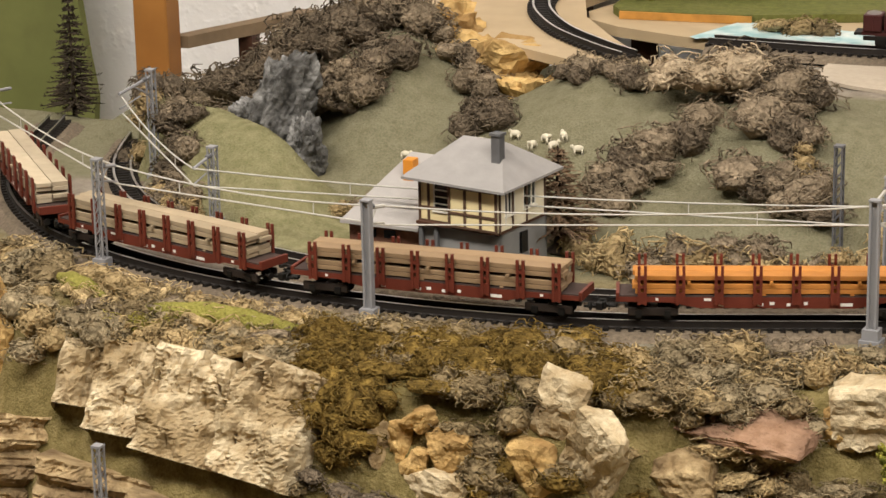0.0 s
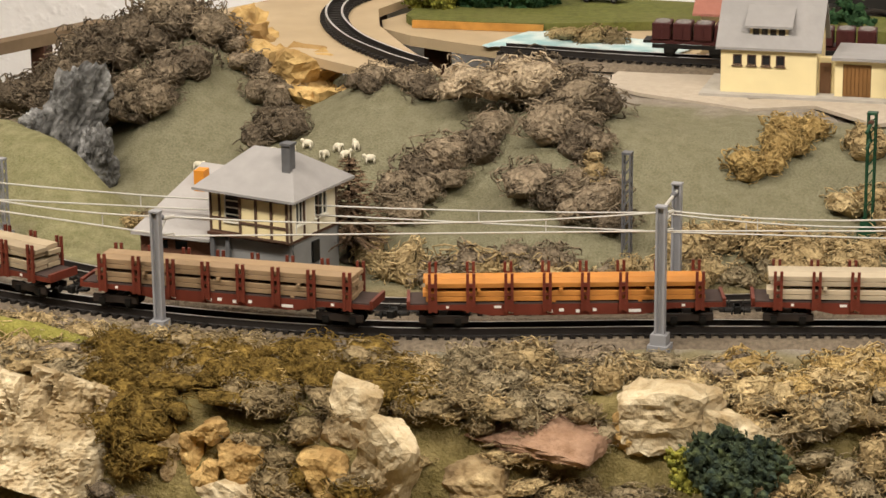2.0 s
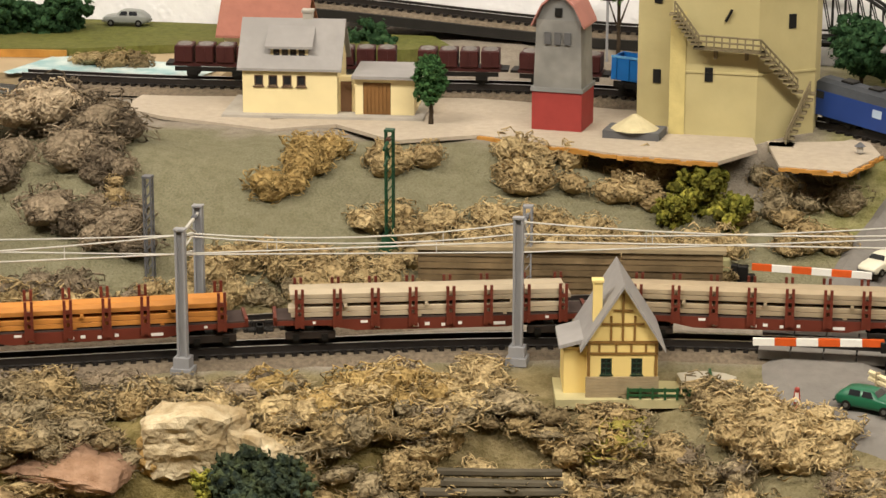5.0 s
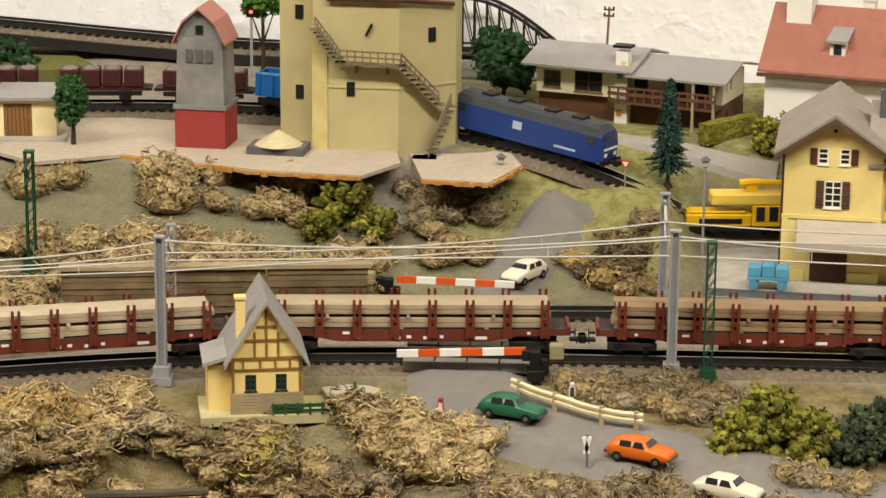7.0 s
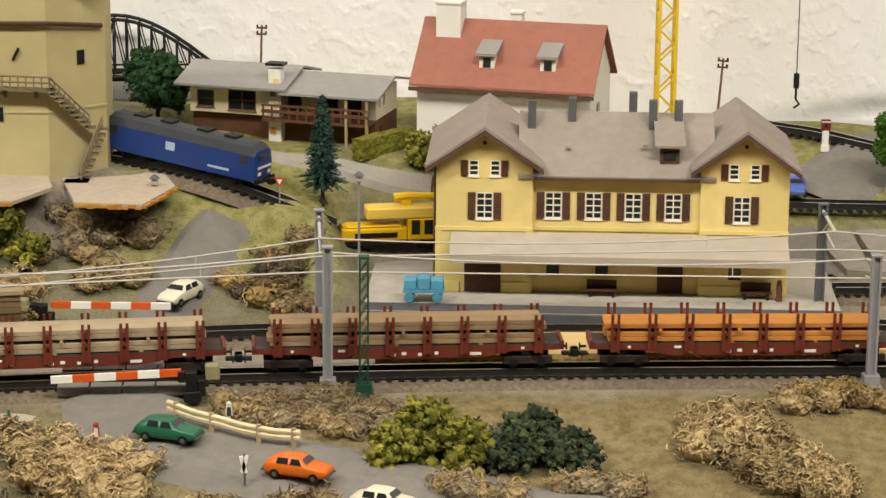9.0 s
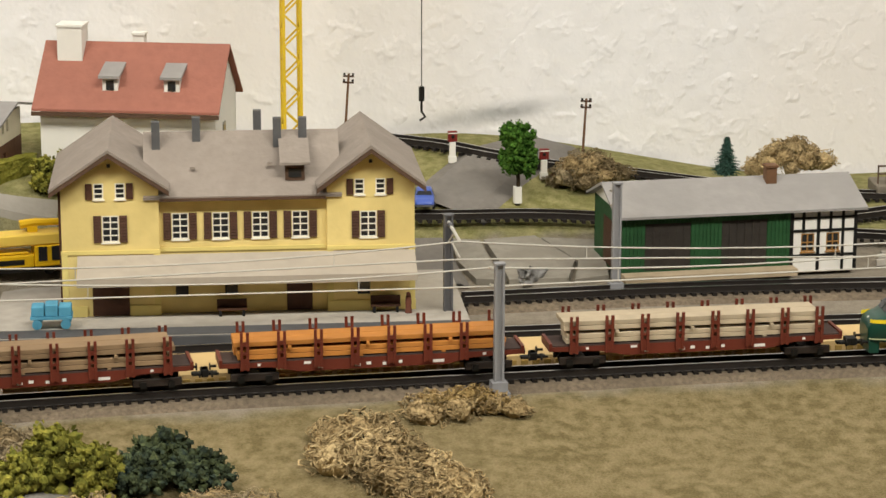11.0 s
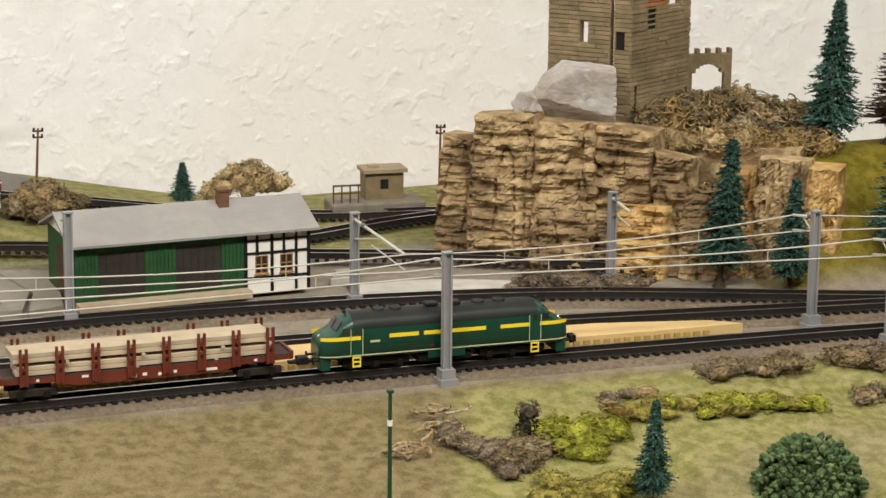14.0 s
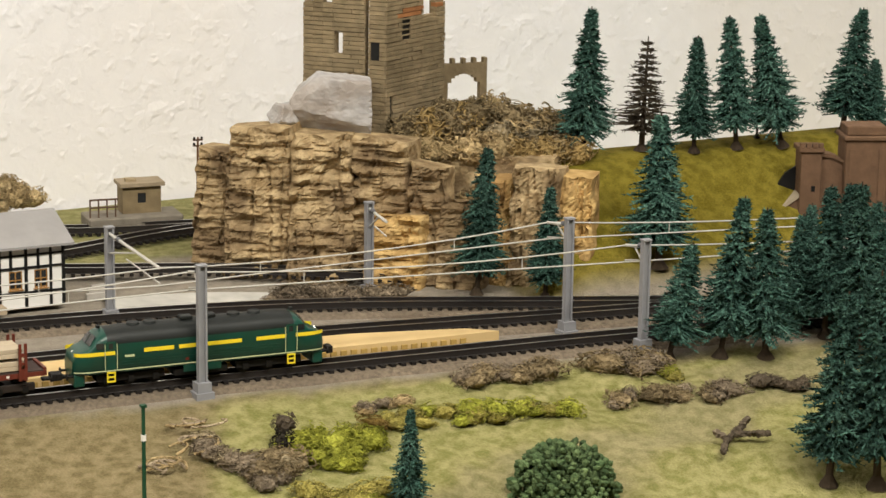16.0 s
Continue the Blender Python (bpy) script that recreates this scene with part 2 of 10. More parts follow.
for lx, ly in LAMP_AT:
    lamp = thing("ceiling_light", lx, ly, 1.5, 0, "long white fluorescent ceiling light, switched on", "lamp", "ceiling lights")
    part("housing", boxes((-0.7, -0.1, -0.05, 0.7, 0.1, 0.0), bevel=0.006), mat("white_enamel", (0.8, 0.8, 0.78), 0.4), lamp)
    part("tube", boxes((-0.66, -0.07, -0.075, 0.66, 0.07, -0.052), bevel=0.004), M_TUBE, lamp, "glowing tube cover")


# ground sheet: one mesh with a mask of what covers it
def ground_material():
    m = bpy.data.materials.new("layout_ground")
    m.use_nodes = True
    n, l = m.node_tree.nodes, m.node_tree.links
    b = n["Principled BSDF"]
    b.inputs["Roughness"].default_value, b.inputs["Specular IOR Level"].default_value = 0.95, 0.1
    geo = n.new("ShaderNodeNewGeometry")

    def tex(scale, detail=5):
        t = n.new("ShaderNodeTexNoise")
        t.inputs["Scale"].default_value, t.inputs["Detail"].default_value = scale, detail
        l.new(geo.outputs["Position"], t.inputs["Vector"])
        return t.outputs["Fac"]

    def ramp(fac, *cols):
        r = n.new("ShaderNodeValToRGB")
        els = r.color_ramp.elements
        while len(els) < len(cols):
            els.new(0.5)
        for i, (p, c) in enumerate(cols):
            els[i].position, els[i].color = p, (*c, 1)
        l.new(fac, r.inputs["Fac"])
        return r.outputs["Color"]

    def mixed(fac, a, c):
        x = n.new("ShaderNodeMix")
        x.data_type = "RGBA"
        l.new(fac, x.inputs["Factor"])
        l.new(a, x.inputs["A"])
        l.new(c, x.inputs["B"])
        return x.outputs["Result"]

    fine, mid, coarse = tex(900, 3), tex(160), tex(24)
    grass = mixed(coarse, ramp(fine, (0.3, (0.128, 0.122, 0.073)), (0.7, (0.240, 0.225, 0.152))), ramp(mid, (0.35, (0.145, 0.132, 0.076)), (0.7, (0.222, 0.203, 0.134))))
    straw = mixed(coarse, ramp(fine, (0.3, (0.150, 0.116, 0.053)), (0.7, (0.270, 0.217, 0.120))), ramp(mid, (0.38, (0.10, 0.080, 0.030)), (0.62, (0.265, 0.212, 0.115))))
    sand = mixed(coarse, ramp(fine, (0.3, (0.230, 0.196, 0.156)), (0.7, (0.325, 0.285, 0.235))), ramp(mid, (0.35, (0.195, 0.166, 0.132)), (0.65, (0.30, 0.262, 0.218))))
    moss = mixed(coarse, ramp(fine, (0.3, (0.125, 0.098, 0.008)), (0.7, (0.230, 0.180, 0.022))), ramp(mid, (0.38, (0.080, 0.068, 0.008)), (0.62, (0.215, 0.175, 0.030))))
    fresh = mixed(coarse, ramp(fine, (0.3, (0.155, 0.155, 0.044)), (0.7, (0.300, 0.285, 0.115))), ramp(mid, (0.38, (0.150, 0.145, 0.038)), (0.62, (0.375, 0.335, 0.155))))
    at = n.new("ShaderNodeAttribute")
    at.attribute_name = "cover"
    sep = n.new("ShaderNodeSeparateColor")
    l.new(at.outputs["Color"], sep.inputs["Color"])
    out = mixed(sep.outputs["Red"], grass, straw)
    out = mixed(sep.outputs["Green"], out, sand)
    out = mixed(sep.outputs["Blue"], out, moss)
    out = mixed(at.outputs["Alpha"], out, fresh)
    l.new(out, b.inputs["Base Color"])
    bn = n.new("ShaderNodeBump")
    bn.inputs["Strength"].default_value, bn.inputs["Distance"].default_value = 0.8, 0.0015
    add = n.new("ShaderNodeMath")
    l.new(fine, add.inputs[0])
    l.new(mid, add.inputs[1])
    l.new(add.outputs["Value"], bn.inputs["Height"])
    l.new(bn.outputs["Normal"], b.inputs["Normal"])
    return m


def cover(x, y):
    """Shares of straw, sand, moss and fresh grass at x, y."""
    j = 0.02 * noise.noise((x * 30, y * 30, 7)) + 0.01 * noise.noise((x * 90, y * 90, 8))
    s1, s2 = y - np.interp(x, T1X[20:], T1Y[20:]) + j * 0.5, y - np.interp(x, T2X[20:], T2Y[20:]) + j * 0.5
    straw = step(-0.25, 0.1, x + j) * step(0.0, -0.03, s1)
    straw = max(straw, (1 - step(-0.2, 0.0, x)) * step(-0.01, -0.03, s1))
    straw = max(straw, 0.8 * step(0.005, 0.015, s2) * (1 - step(0.025, 0.055, s2)) * (1 - step(-0.25, -0.2, x)) * step(-0.62, -0.55, x))
    sand = step(-0.022, -0.012, s1) * (1 - step(0.01, 0.02, s2))
    sand = max(sand, step(0.02, 0.06, x) * step(-0.02, 0.0, s1) * (1 - step(1.30 + 0.065 * step(0.22, 0.26, x), 1.34 + 0.04 * step(0.22, 0.26, x), y + 0.4 * j)) * 0.9)
    sand = max(sand, step(1.27, 1.29, y + j) * (1 - step(-0.06, -0.02, x)) * step(-0.5, -0.46, x))
    moss = step(0.70, 0.73, x + j) * step(1.19, 1.21, y)
    moss = max(moss, 0.3 * (1 - step(-0.24, -0.20, x)) * step(-0.03, -0.05, s1))
    fresh = step(0.462, 0.484, x + 0.6 * j - 0.4 * (y - 1.08)) * step(-0.02, -0.03, s1)
    worn = fresh * step(0.50, 0.53, x) * (1 - step(0.012, 0.035, abs(y + 1.2 * j - 0.990 - 0.30 * (x - 0.58))))
    worn = max(worn, fresh * step(0.70, 0.73, x + j) * (1 - step(0.004, 0.012, abs(y + 0.4 * j - 1.062 + 0.1 * (x - 0.74)))))
    fresh *= 1 - 0.45 * worn
    sand = max(sand, 0.65 * worn)
    fresh = max(fresh, 0.8 * step(0.02, 0.06, x) * step(1.32 + 0.045 * step(0.2, 0.26, x), 1.36 + 0.02 * step(0.2, 0.26, x), y + j))
    fresh = max(fresh, 0.7 * step(-0.1, -0.06, x + j) * (1 - step(0.02, 0.05, x)) * step(1.24, 1.27, y + j))
    fresh = max(fresh, 0.35 * (1 - step(-0.60, -0.57, x)) * step(-0.79, -0.76, x) * step(0.012, 0.03, s2) * (1 - step(1.19, 1.22, y + 0.3 * (x + 0.69) + j)))
    fresh = max(fresh, step(-0.06, -0.045, x + j) * (1 - step(0.02, 0.05, x)) * step(1.262, 1.278, y + j))
    return straw, sand * (1 - 0.8 * fresh), moss, fresh


def ground():
    xs, ys = np.arange(-1.3, 1.3001, 0.007), np.arange(0.5, WALL_Y + 0.002, 0.007)
    verts = [(x, y, land(x, y) - 0.001) for y in ys for x in xs]
    nx = len(xs)
    faces = [(j * nx + i, j * nx + i + 1, (j + 1) * nx + i + 1, (j + 1) * nx + i) for j in range(len(ys) - 1) for i in range(nx - 1)]
    me = bpy.data.meshes.new("ground")
    me.from_pydata(verts, [], faces)
    col = me.color_attributes.new("cover", "FLOAT_COLOR", "POINT")
    col.data.foreach_set("color", [c for x, y, z in verts for c in cover(x, y)])
    me.polygons.foreach_set("use_smooth", [True] * len(faces))
    me.materials.append(ground_material())
    tagged(new("ground", me), "modelled land with dry grass, sand and moss", "ground", kind="structure")


ground()

M_RAIL = mat("worn_rail", (0.50, 0.48, 0.46), 0.28, 0.2, 200, 0.05, metal=0.9)
M_RAIL_SIDE = mat("dark_rail", (0.022, 0.018, 0.016), 0.6, 0.2, 200, 0.05, spec=0.25)
M_SLEEPER = mat("black_sleeper", (0.017, 0.014, 0.012), 0.75, 0.3, 300, 0.1, rnd=0.25, spec=0.2)
M_BALLAST = mat("brown_ballast", (0.18, 0.142, 0.102), 0.95, 0.4, 500, 0.8, 700, big=(0.12, 0.095, 0.07))


def sheet_along(line, offs, z0):
    """A strip whose cross-section offs (pairs of offset, height) follows line."""
    bm, prev = bmesh.new(), None
    for i, p in enumerate(line):
        d = (line[min(i + 1, len(line) - 1)] - line[max(i - 1, 0)]).normalized()
        nrm = Vector((-d.y, d.x, 0))
        row = [bm.verts.new(p + nrm * o + Vector((0, 0, h + z0))) for o, h in offs]
        if prev:
            for k in range(len(offs) - 1):
                bm.faces.new((prev[k], row[k], row[k + 1], prev[k + 1]))
        prev = row
    return bm


def evenly(line, gap):
    out, left = [], 0.0
    for a, b in zip(line, line[1:]):
        d, n = (b - a), (b - a).length
        s = left
        while s < n:
            out.append((a + d * (s / n), math.atan2(d.y, d.x)))
            s += gap
        left = s - n
    return out


SLEEPER_MESH = mesh_of(boxes((-0.0011, -0.0080, 0, 0.0011, 0.0080, 0.0016)), "sleeper", M_SLEEPER)


def railway(name, line, label, pieces=None, ballast=True):
    """Ballast, sleepers and two rails along line. pieces: the stretch in x whose sleepers are single parts."""
    t = thing(name, 0, 0, 0, 0, label, "railway track", kind="structure")
    if ballast:
        part("ballast", sheet_along(line, [(-0.0165, -0.002), (-0.0115, 0.0012), (0.0115, 0.0012), (0.0165, -0.002)], 0), M_BALLAST, t)
    for o in (-0.0045, 0.0045):
        rail = part("rail", sheet_along(line, [(o - 0.0009, 0.0022), (o - 0.0004, 0.0026), (o - 0.0004, 0.0046), (o - 0.0006, 0.0048), (o - 0.0006, 0.0054), (o + 0.0006, 0.0054), (o + 0.0006, 0.0048), (o + 0.0004, 0.0046), (o + 0.0004, 0.0026), (o + 0.0009, 0.0022)], 0), M_RAIL_SIDE, t)
        part("rail_head", sheet_along(line, [(o - 0.00062, 0.00546), (o + 0.00062, 0.00546)], 0), M_RAIL, rail, "worn steel running surface")
    rest = bmesh.new()
    for p, a in evenly(line, 0.0052):
        m = Matrix.Translation((p.x, p.y, p.z + 0.001)) @ Matrix.Rotation(a, 4, "Z")
        if pieces and pieces[0] < p.x < pieces[1]:
            part("sleeper", SLEEPER_MESH, None, t, at=m)
        else:
            for v in box(rest, -0.0011, -0.0080, 0, 0.0011, 0.0080, 0.0016):
                v.co = m @ v.co
    if rest.verts:
        tagged(part("sleepers", rest, M_SLEEPER, t), kind="stuff")
    else:
        rest.free()
    return t


railway("track_1", TRACK_1, "front main line on brown ballast", (-0.62, 0.86))
railway("track_2", TRACK_2, "second main line on brown ballast")
TRACK_3 = curve([(0.27, 1.268), (0.38, 1.265), (0.5, 1.252), (0.6, 1.228), (0.7, 1.185), (0.78, 1.15)])
railway("track_3", TRACK_3, "goods track in front of the green shed")


def lay(*pts, lift=0.0012):
    """Points of a line on the ground."""
    return curve([(x, y, land(x, y) + lift) for x, y in pts])


TRACK_4 = lay((0.24, 1.390), (0.29, 1.387), (0.34, 1.385), (0.4, 1.378), (0.45, 1.366), (0.5, 1.35), (0.58, 1.315), (0.66, 1.26))
railway("track_4", TRACK_4, "rear siding between grass and yard", ballast=False)
TRACK_8 = lay((0.262, 1.499), (0.286, 1.480), (0.304, 1.467), (0.328, 1.453), (0.357, 1.445), (0.402, 1.447), (0.47, 1.452), (0.545, 1.447), (0.617, 1.431), (0.68, 1.41), lift=-0.0012)
railway("track_8", TRACK_8, "rearmost single track along the wall", ballast=False)
TRACK_5 = curve([(0.42, 1.388), (0.47, 1.386), (0.522, 1.396), (0.58, 1.413), (0.635, 1.418), (0.70, 1.402)])
railway("track_5", TRACK_5, "rear siding leading behind the rocks", ballast=False)

# ---- buildings (local sizes in millimetres: x along the front, y to the back, z up) ----
def mm_part(name, bm, material, parent, label="", at=None, smooth=False):
    bmesh.ops.scale(bm, vec=(0.001, 0.001, 0.001), verts=bm.verts)
    return part(name, bm, material, parent, label, at, smooth)


def mpose(x, y, z, rx=0, ry=0, rz=0):
    return pose(x * 0.001, y * 0.001, z * 0.001, rx, ry, rz)


M_YELLOW = mat("yellow_plaster", (0.78, 0.63, 0.26), 0.8, 0.08, 90, 0.1, big=(0.58, 0.46, 0.18), bigscale=32, bigmix=0.5)
M_COTTAGE = mat("warm_yellow_plaster", (0.78, 0.61, 0.25), 0.75, 0.06, 90, 0.05, big=(0.66, 0.50, 0.19), bigscale=45, bigmix=0.4)
M_CREAM = mat("cream_plaster", (0.78, 0.66, 0.38), 0.75, 0.05, 90, 0.05)
M_PALE = mat("pale_cream_plaster", (0.74, 0.68, 0.52), 0.75, 0.06, 90, 0.05)
M_WHITE = mat("white_plaster", (0.78, 0.76, 0.72), 0.7, 0.05, 90, 0.05)
M_BEIGE = mat("olive_beige_plaster", (0.46, 0.40, 0.21), 0.8, 0.08, 70, 0.12, big=(0.40, 0.34, 0.17), bigscale=20)
M_GREYWALL = mat("grey_render", (0.22, 0.22, 0.22), 0.85, 0.12, 90, 0.1, big=(0.17, 0.17, 0.165))
M_DARKGREY = mat("dark_grey_stone", (0.11, 0.11, 0.115), 0.8, 0.2, 120, 0.2)
M_ROOF_GREY = mat("grey_roof", (0.30, 0.285, 0.28), 0.7, 0.08, 140, 0.1, big=(0.25, 0.24, 0.235), bigscale=30)
M_ROOF_TAUPE = mat("taupe_tile_roof", (0.29, 0.25, 0.22), 0.8, 0.1, 200, 0.15, big=(0.24, 0.205, 0.18), bigscale=30)
M_ROOF_RED = mat("faded_red_roof", (0.33, 0.135, 0.10), 0.75, 0.1, 200, 0.12, big=(0.28, 0.12, 0.09), bigscale=30)
M_ROOF_PINK = mat("pink_red_roof", (0.45, 0.20, 0.17), 0.7, 0.12, 150, 0.1)
M_BROWN = mat("dark_brown_wood", (0.075, 0.035, 0.022), 0.6, 0.25, 200, 0.15)
M_MIDBROWN = mat("brown_wood", (0.16, 0.085, 0.045), 0.7, 0.2, 200, 0.15)
M_TAN = mat("tan_boards", (0.33, 0.26, 0.16), 0.8, 0.2, 160, 0.15)
M_GREEN_BOARD = mat("dark_green_boards", (0.022, 0.075, 0.028), 0.6, 0.2, 160, 0.15)
M_RED_BLOCK = mat("brick_red_paint", (0.30, 0.045, 0.04), 0.7, 0.12, 120, 0.1)
M_FRAME = mat("white_window_frame", (0.8, 0.77, 0.68), 0.5, 0.03, 90, 0)
M_CONCRETE = mat("pale_concrete", (0.40, 0.37, 0.33), 0.9, 0.12, 140, 0.2, big=(0.32, 0.295, 0.26), bigscale=25)
M_DARKPAVE = mat("dark_platform_edge", (0.085, 0.085, 0.09), 0.8, 0.15, 140, 0.1)
M_BLACK = mat("black_paint", (0.010, 0.010, 0.010), 0.5, 0.2, 200, 0.05, spec=0.3)
M_ORANGE_PAINT = mat("orange_paint", (0.62, 0.24, 0.03), 0.6, 0.08, 100, 0.05)
M_TRIM = mat("brown_trim", (0.10, 0.06, 0.04), 0.6, 0.15, 200, 0.05)
M_GLASS = mat("dark_window_glass", (0.02, 0.022, 0.025), 0.12, 0.1, 60, 0.0, spec=0.6)


def panel(L, H, holes=(), t=1.5, z0=0.0):
    """A wall L long and H high, t thick to the back, with holes (x0, z0, x1, z1) right through it."""
    bm = bmesh.new()
    xs = sorted({0.0, L, *(h[0] for h in holes), *(h[2] for h in holes)})
    zs = sorted({z0, H, *(h[1] for h in holes), *(h[3] for h in holes)})
    nx, nz = len(xs) - 1, len(zs) - 1

    def full(i, k):
        if not (0 <= i < nx and 0 <= k < nz):
            return False
        return not any(h[0] <= xs[i] and xs[i + 1] <= h[2] and h[1] <= zs[k] and zs[k + 1] <= h[3] for h in holes)

    grid = {}

    def at(i, k, y):
        if (i, k, y) not in grid:
            grid[i, k, y] = bm.verts.new((xs[i], y, zs[k]))
        return grid[i, k, y]

    for i in range(nx):
        for k in range(nz):
            if full(i, k):
                for y in (0.0, t):
                    bm.faces.new([at(i, k, y), at(i + 1, k, y), at(i + 1, k + 1, y), at(i, k + 1, y)])
                for di, dk, p, q in ((-1, 0, (i, k), (i, k + 1)), (1, 0, (i + 1, k), (i + 1, k + 1)), (0, -1, (i, k), (i + 1, k)), (0, 1, (i, k + 1), (i + 1, k + 1))):
                    if not full(i + di, k + dk):
                        bm.faces.new([at(*p, 0.0), at(*q, 0.0), at(*q, t), at(*p, t)])
    return bm


def window(parent, at, w, h, cols=2, rows=3, frame=None, shutter=None, depth=0.9, sill=True):
    """A window centred at the pose at (its foot in the middle), with bars, pane and shutters."""
    f = 0.55
    xs = [w * i / cols for i in range(cols + 1)]
    zs = [h * i / rows for i in range(rows + 1)]
    lights = [(xs[i] + (0.3 if i else f), zs[k] + (0.25 if k else f), xs[i + 1] - (0.3 if i < cols - 1 else f), zs[k + 1] - (0.25 if k < rows - 1 else f)) for i in range(cols) for k in range(rows)]
    bm = panel(w, h, lights, 0.9)
    for v in bm.verts:
        v.co += Vector((-w / 2, depth - 0.9, 0))
    win = mm_part("window", bm, frame or M_FRAME, parent, at=at)
    mm_part("pane", boxes((-w / 2 + f, depth - 0.3, f, w / 2 - f, depth - 0.05, h - f)), M_GLASS, win)
    if sill:
        mm_part("sill", boxes((-w / 2 - 0.5, -0.7, -0.7, w / 2 + 0.5, 0.2, -0.05)), frame or M_FRAME, win)
    if shutter:
        for sx in (-1, 1):
            sb = bmesh.new()
            x0 = sx * (w / 2 + 0.3)
            x1 = sx * (w / 2 + 0.42 * w + 0.6)
            n = max(3, int(h / 1.3))
            louvre = [(-0.15, -0.1), (-0.15, h + 0.1), (-0.75, h + 0.1)]
            for k in range(n - 1, -1, -1):
                z = h * k / n
                louvre += [(-0.72, z + 0.95 * h / n), (-1.05, z + 0.2 * h / n), (-0.72, z + 0.1 * h / n)]
            prism(sb, louvre + [(-0.75, -0.1)], "x", min(x0, x1), max(x0, x1))
            mm_part("shutter", sb, shutter, win, "dark brown slatted shutter")
    return win


def shell(parent, L, D, H, m, front=(), right=(), left=(), back=(), t=1.5, z0=0.0, x=0.0, y=0.0):
    """Four walls round L by D, with holes; the fronts look along -y."""
    mm_part("wall", panel(L, H, front, t, z0), m, parent, at=mpose(x, y, 0))
    mm_part("wall", panel(D - 0.02, H, right, t, z0), m, parent, at=mpose(x + L, y + 0.01, 0, 0, 0, 90))
    mm_part("wall", panel(L, H, back, t, z0), m, parent, at=mpose(x + L, y + D, 0, 0, 0, 180))
    mm_part("wall", panel(D - 0.02, H, left, t, z0), m, parent, at=mpose(x, y + D - 0.01, 0, 0, 0, -90))


def gable_roof(parent, L, D, z, rise, m, over=3.0, axis="x", thick=1.3, x=0.0, y=0.0, wall=None, end=2.5, name="roof"):
    """Two sloping slabs over L by D with the ridge along axis, and the gable walls under them."""
    if axis == "x":
        span, run = D, (x - end, x + L + end)
        mid, a0 = y + D / 2, "x"
    else:
        span, run = L, (y - end, y + D + end)
        mid, a0 = x + L / 2, "y"
    k = rise / (span / 2)
    half = span / 2 + over
    for s in (-1, 1):
        bm = bmesh.new()
        pts = [(mid, z + rise), (mid + s * half, z - over * k), (mid + s * half, z - over * k + thick), (mid, z + rise + thick * 1.15)]
        prism(bm, pts, a0, *run)
        mm_part(name, bm, m, parent)
    if wall:
        lo = (y if axis == "x" else x) + 0.05
        hi = lo + span - 0.1
        ends = ((x + 0.05, x + 1.5), (x + L - 1.5, x + L - 0.05)) if axis == "x" else ((y + 0.02, y + 1.5), (y + D - 1.5, y + D - 0.02))
        for e in ends:
            bm = bmesh.new()
            prism(bm, [(lo, z), (hi, z), (mid, z + rise - 0.1)], a0, *e)
            mm_part("gable", bm, wall, parent)


def chimney(parent, x, y, z0, z1, w, m, capped=True, label=""):
    c = mm_part("chimney", boxes((x - w / 2, y - w / 2, z0, x + w / 2, y + w / 2, z1)), m, parent, label)
    if capped:
        mm_part("chimney_cap", boxes((x - w / 2 - 0.6, y - w / 2 - 0.6, z1 + 0.02, x + w / 2 + 0.6, y + w / 2 + 0.6, z1 + 1.2)), m, c)


def door(parent, x, z, w, h, m, y=0.6, label=""):
    bm = boxes((x - w / 2, y, z, x + w / 2, y + 0.6, z + h))
    for i in range(2):
        for j in range(2):
            box(bm, x - w / 2 + 0.12 * w + i * 0.43 * w, y - 0.25, z + 0.1 * h + j * 0.45 * h, x - w / 2 + 0.45 * w + i * 0.43 * w, y, z + 0.45 * h + j * 0.45 * h)
    return mm_part("door", bm, m, parent, label)


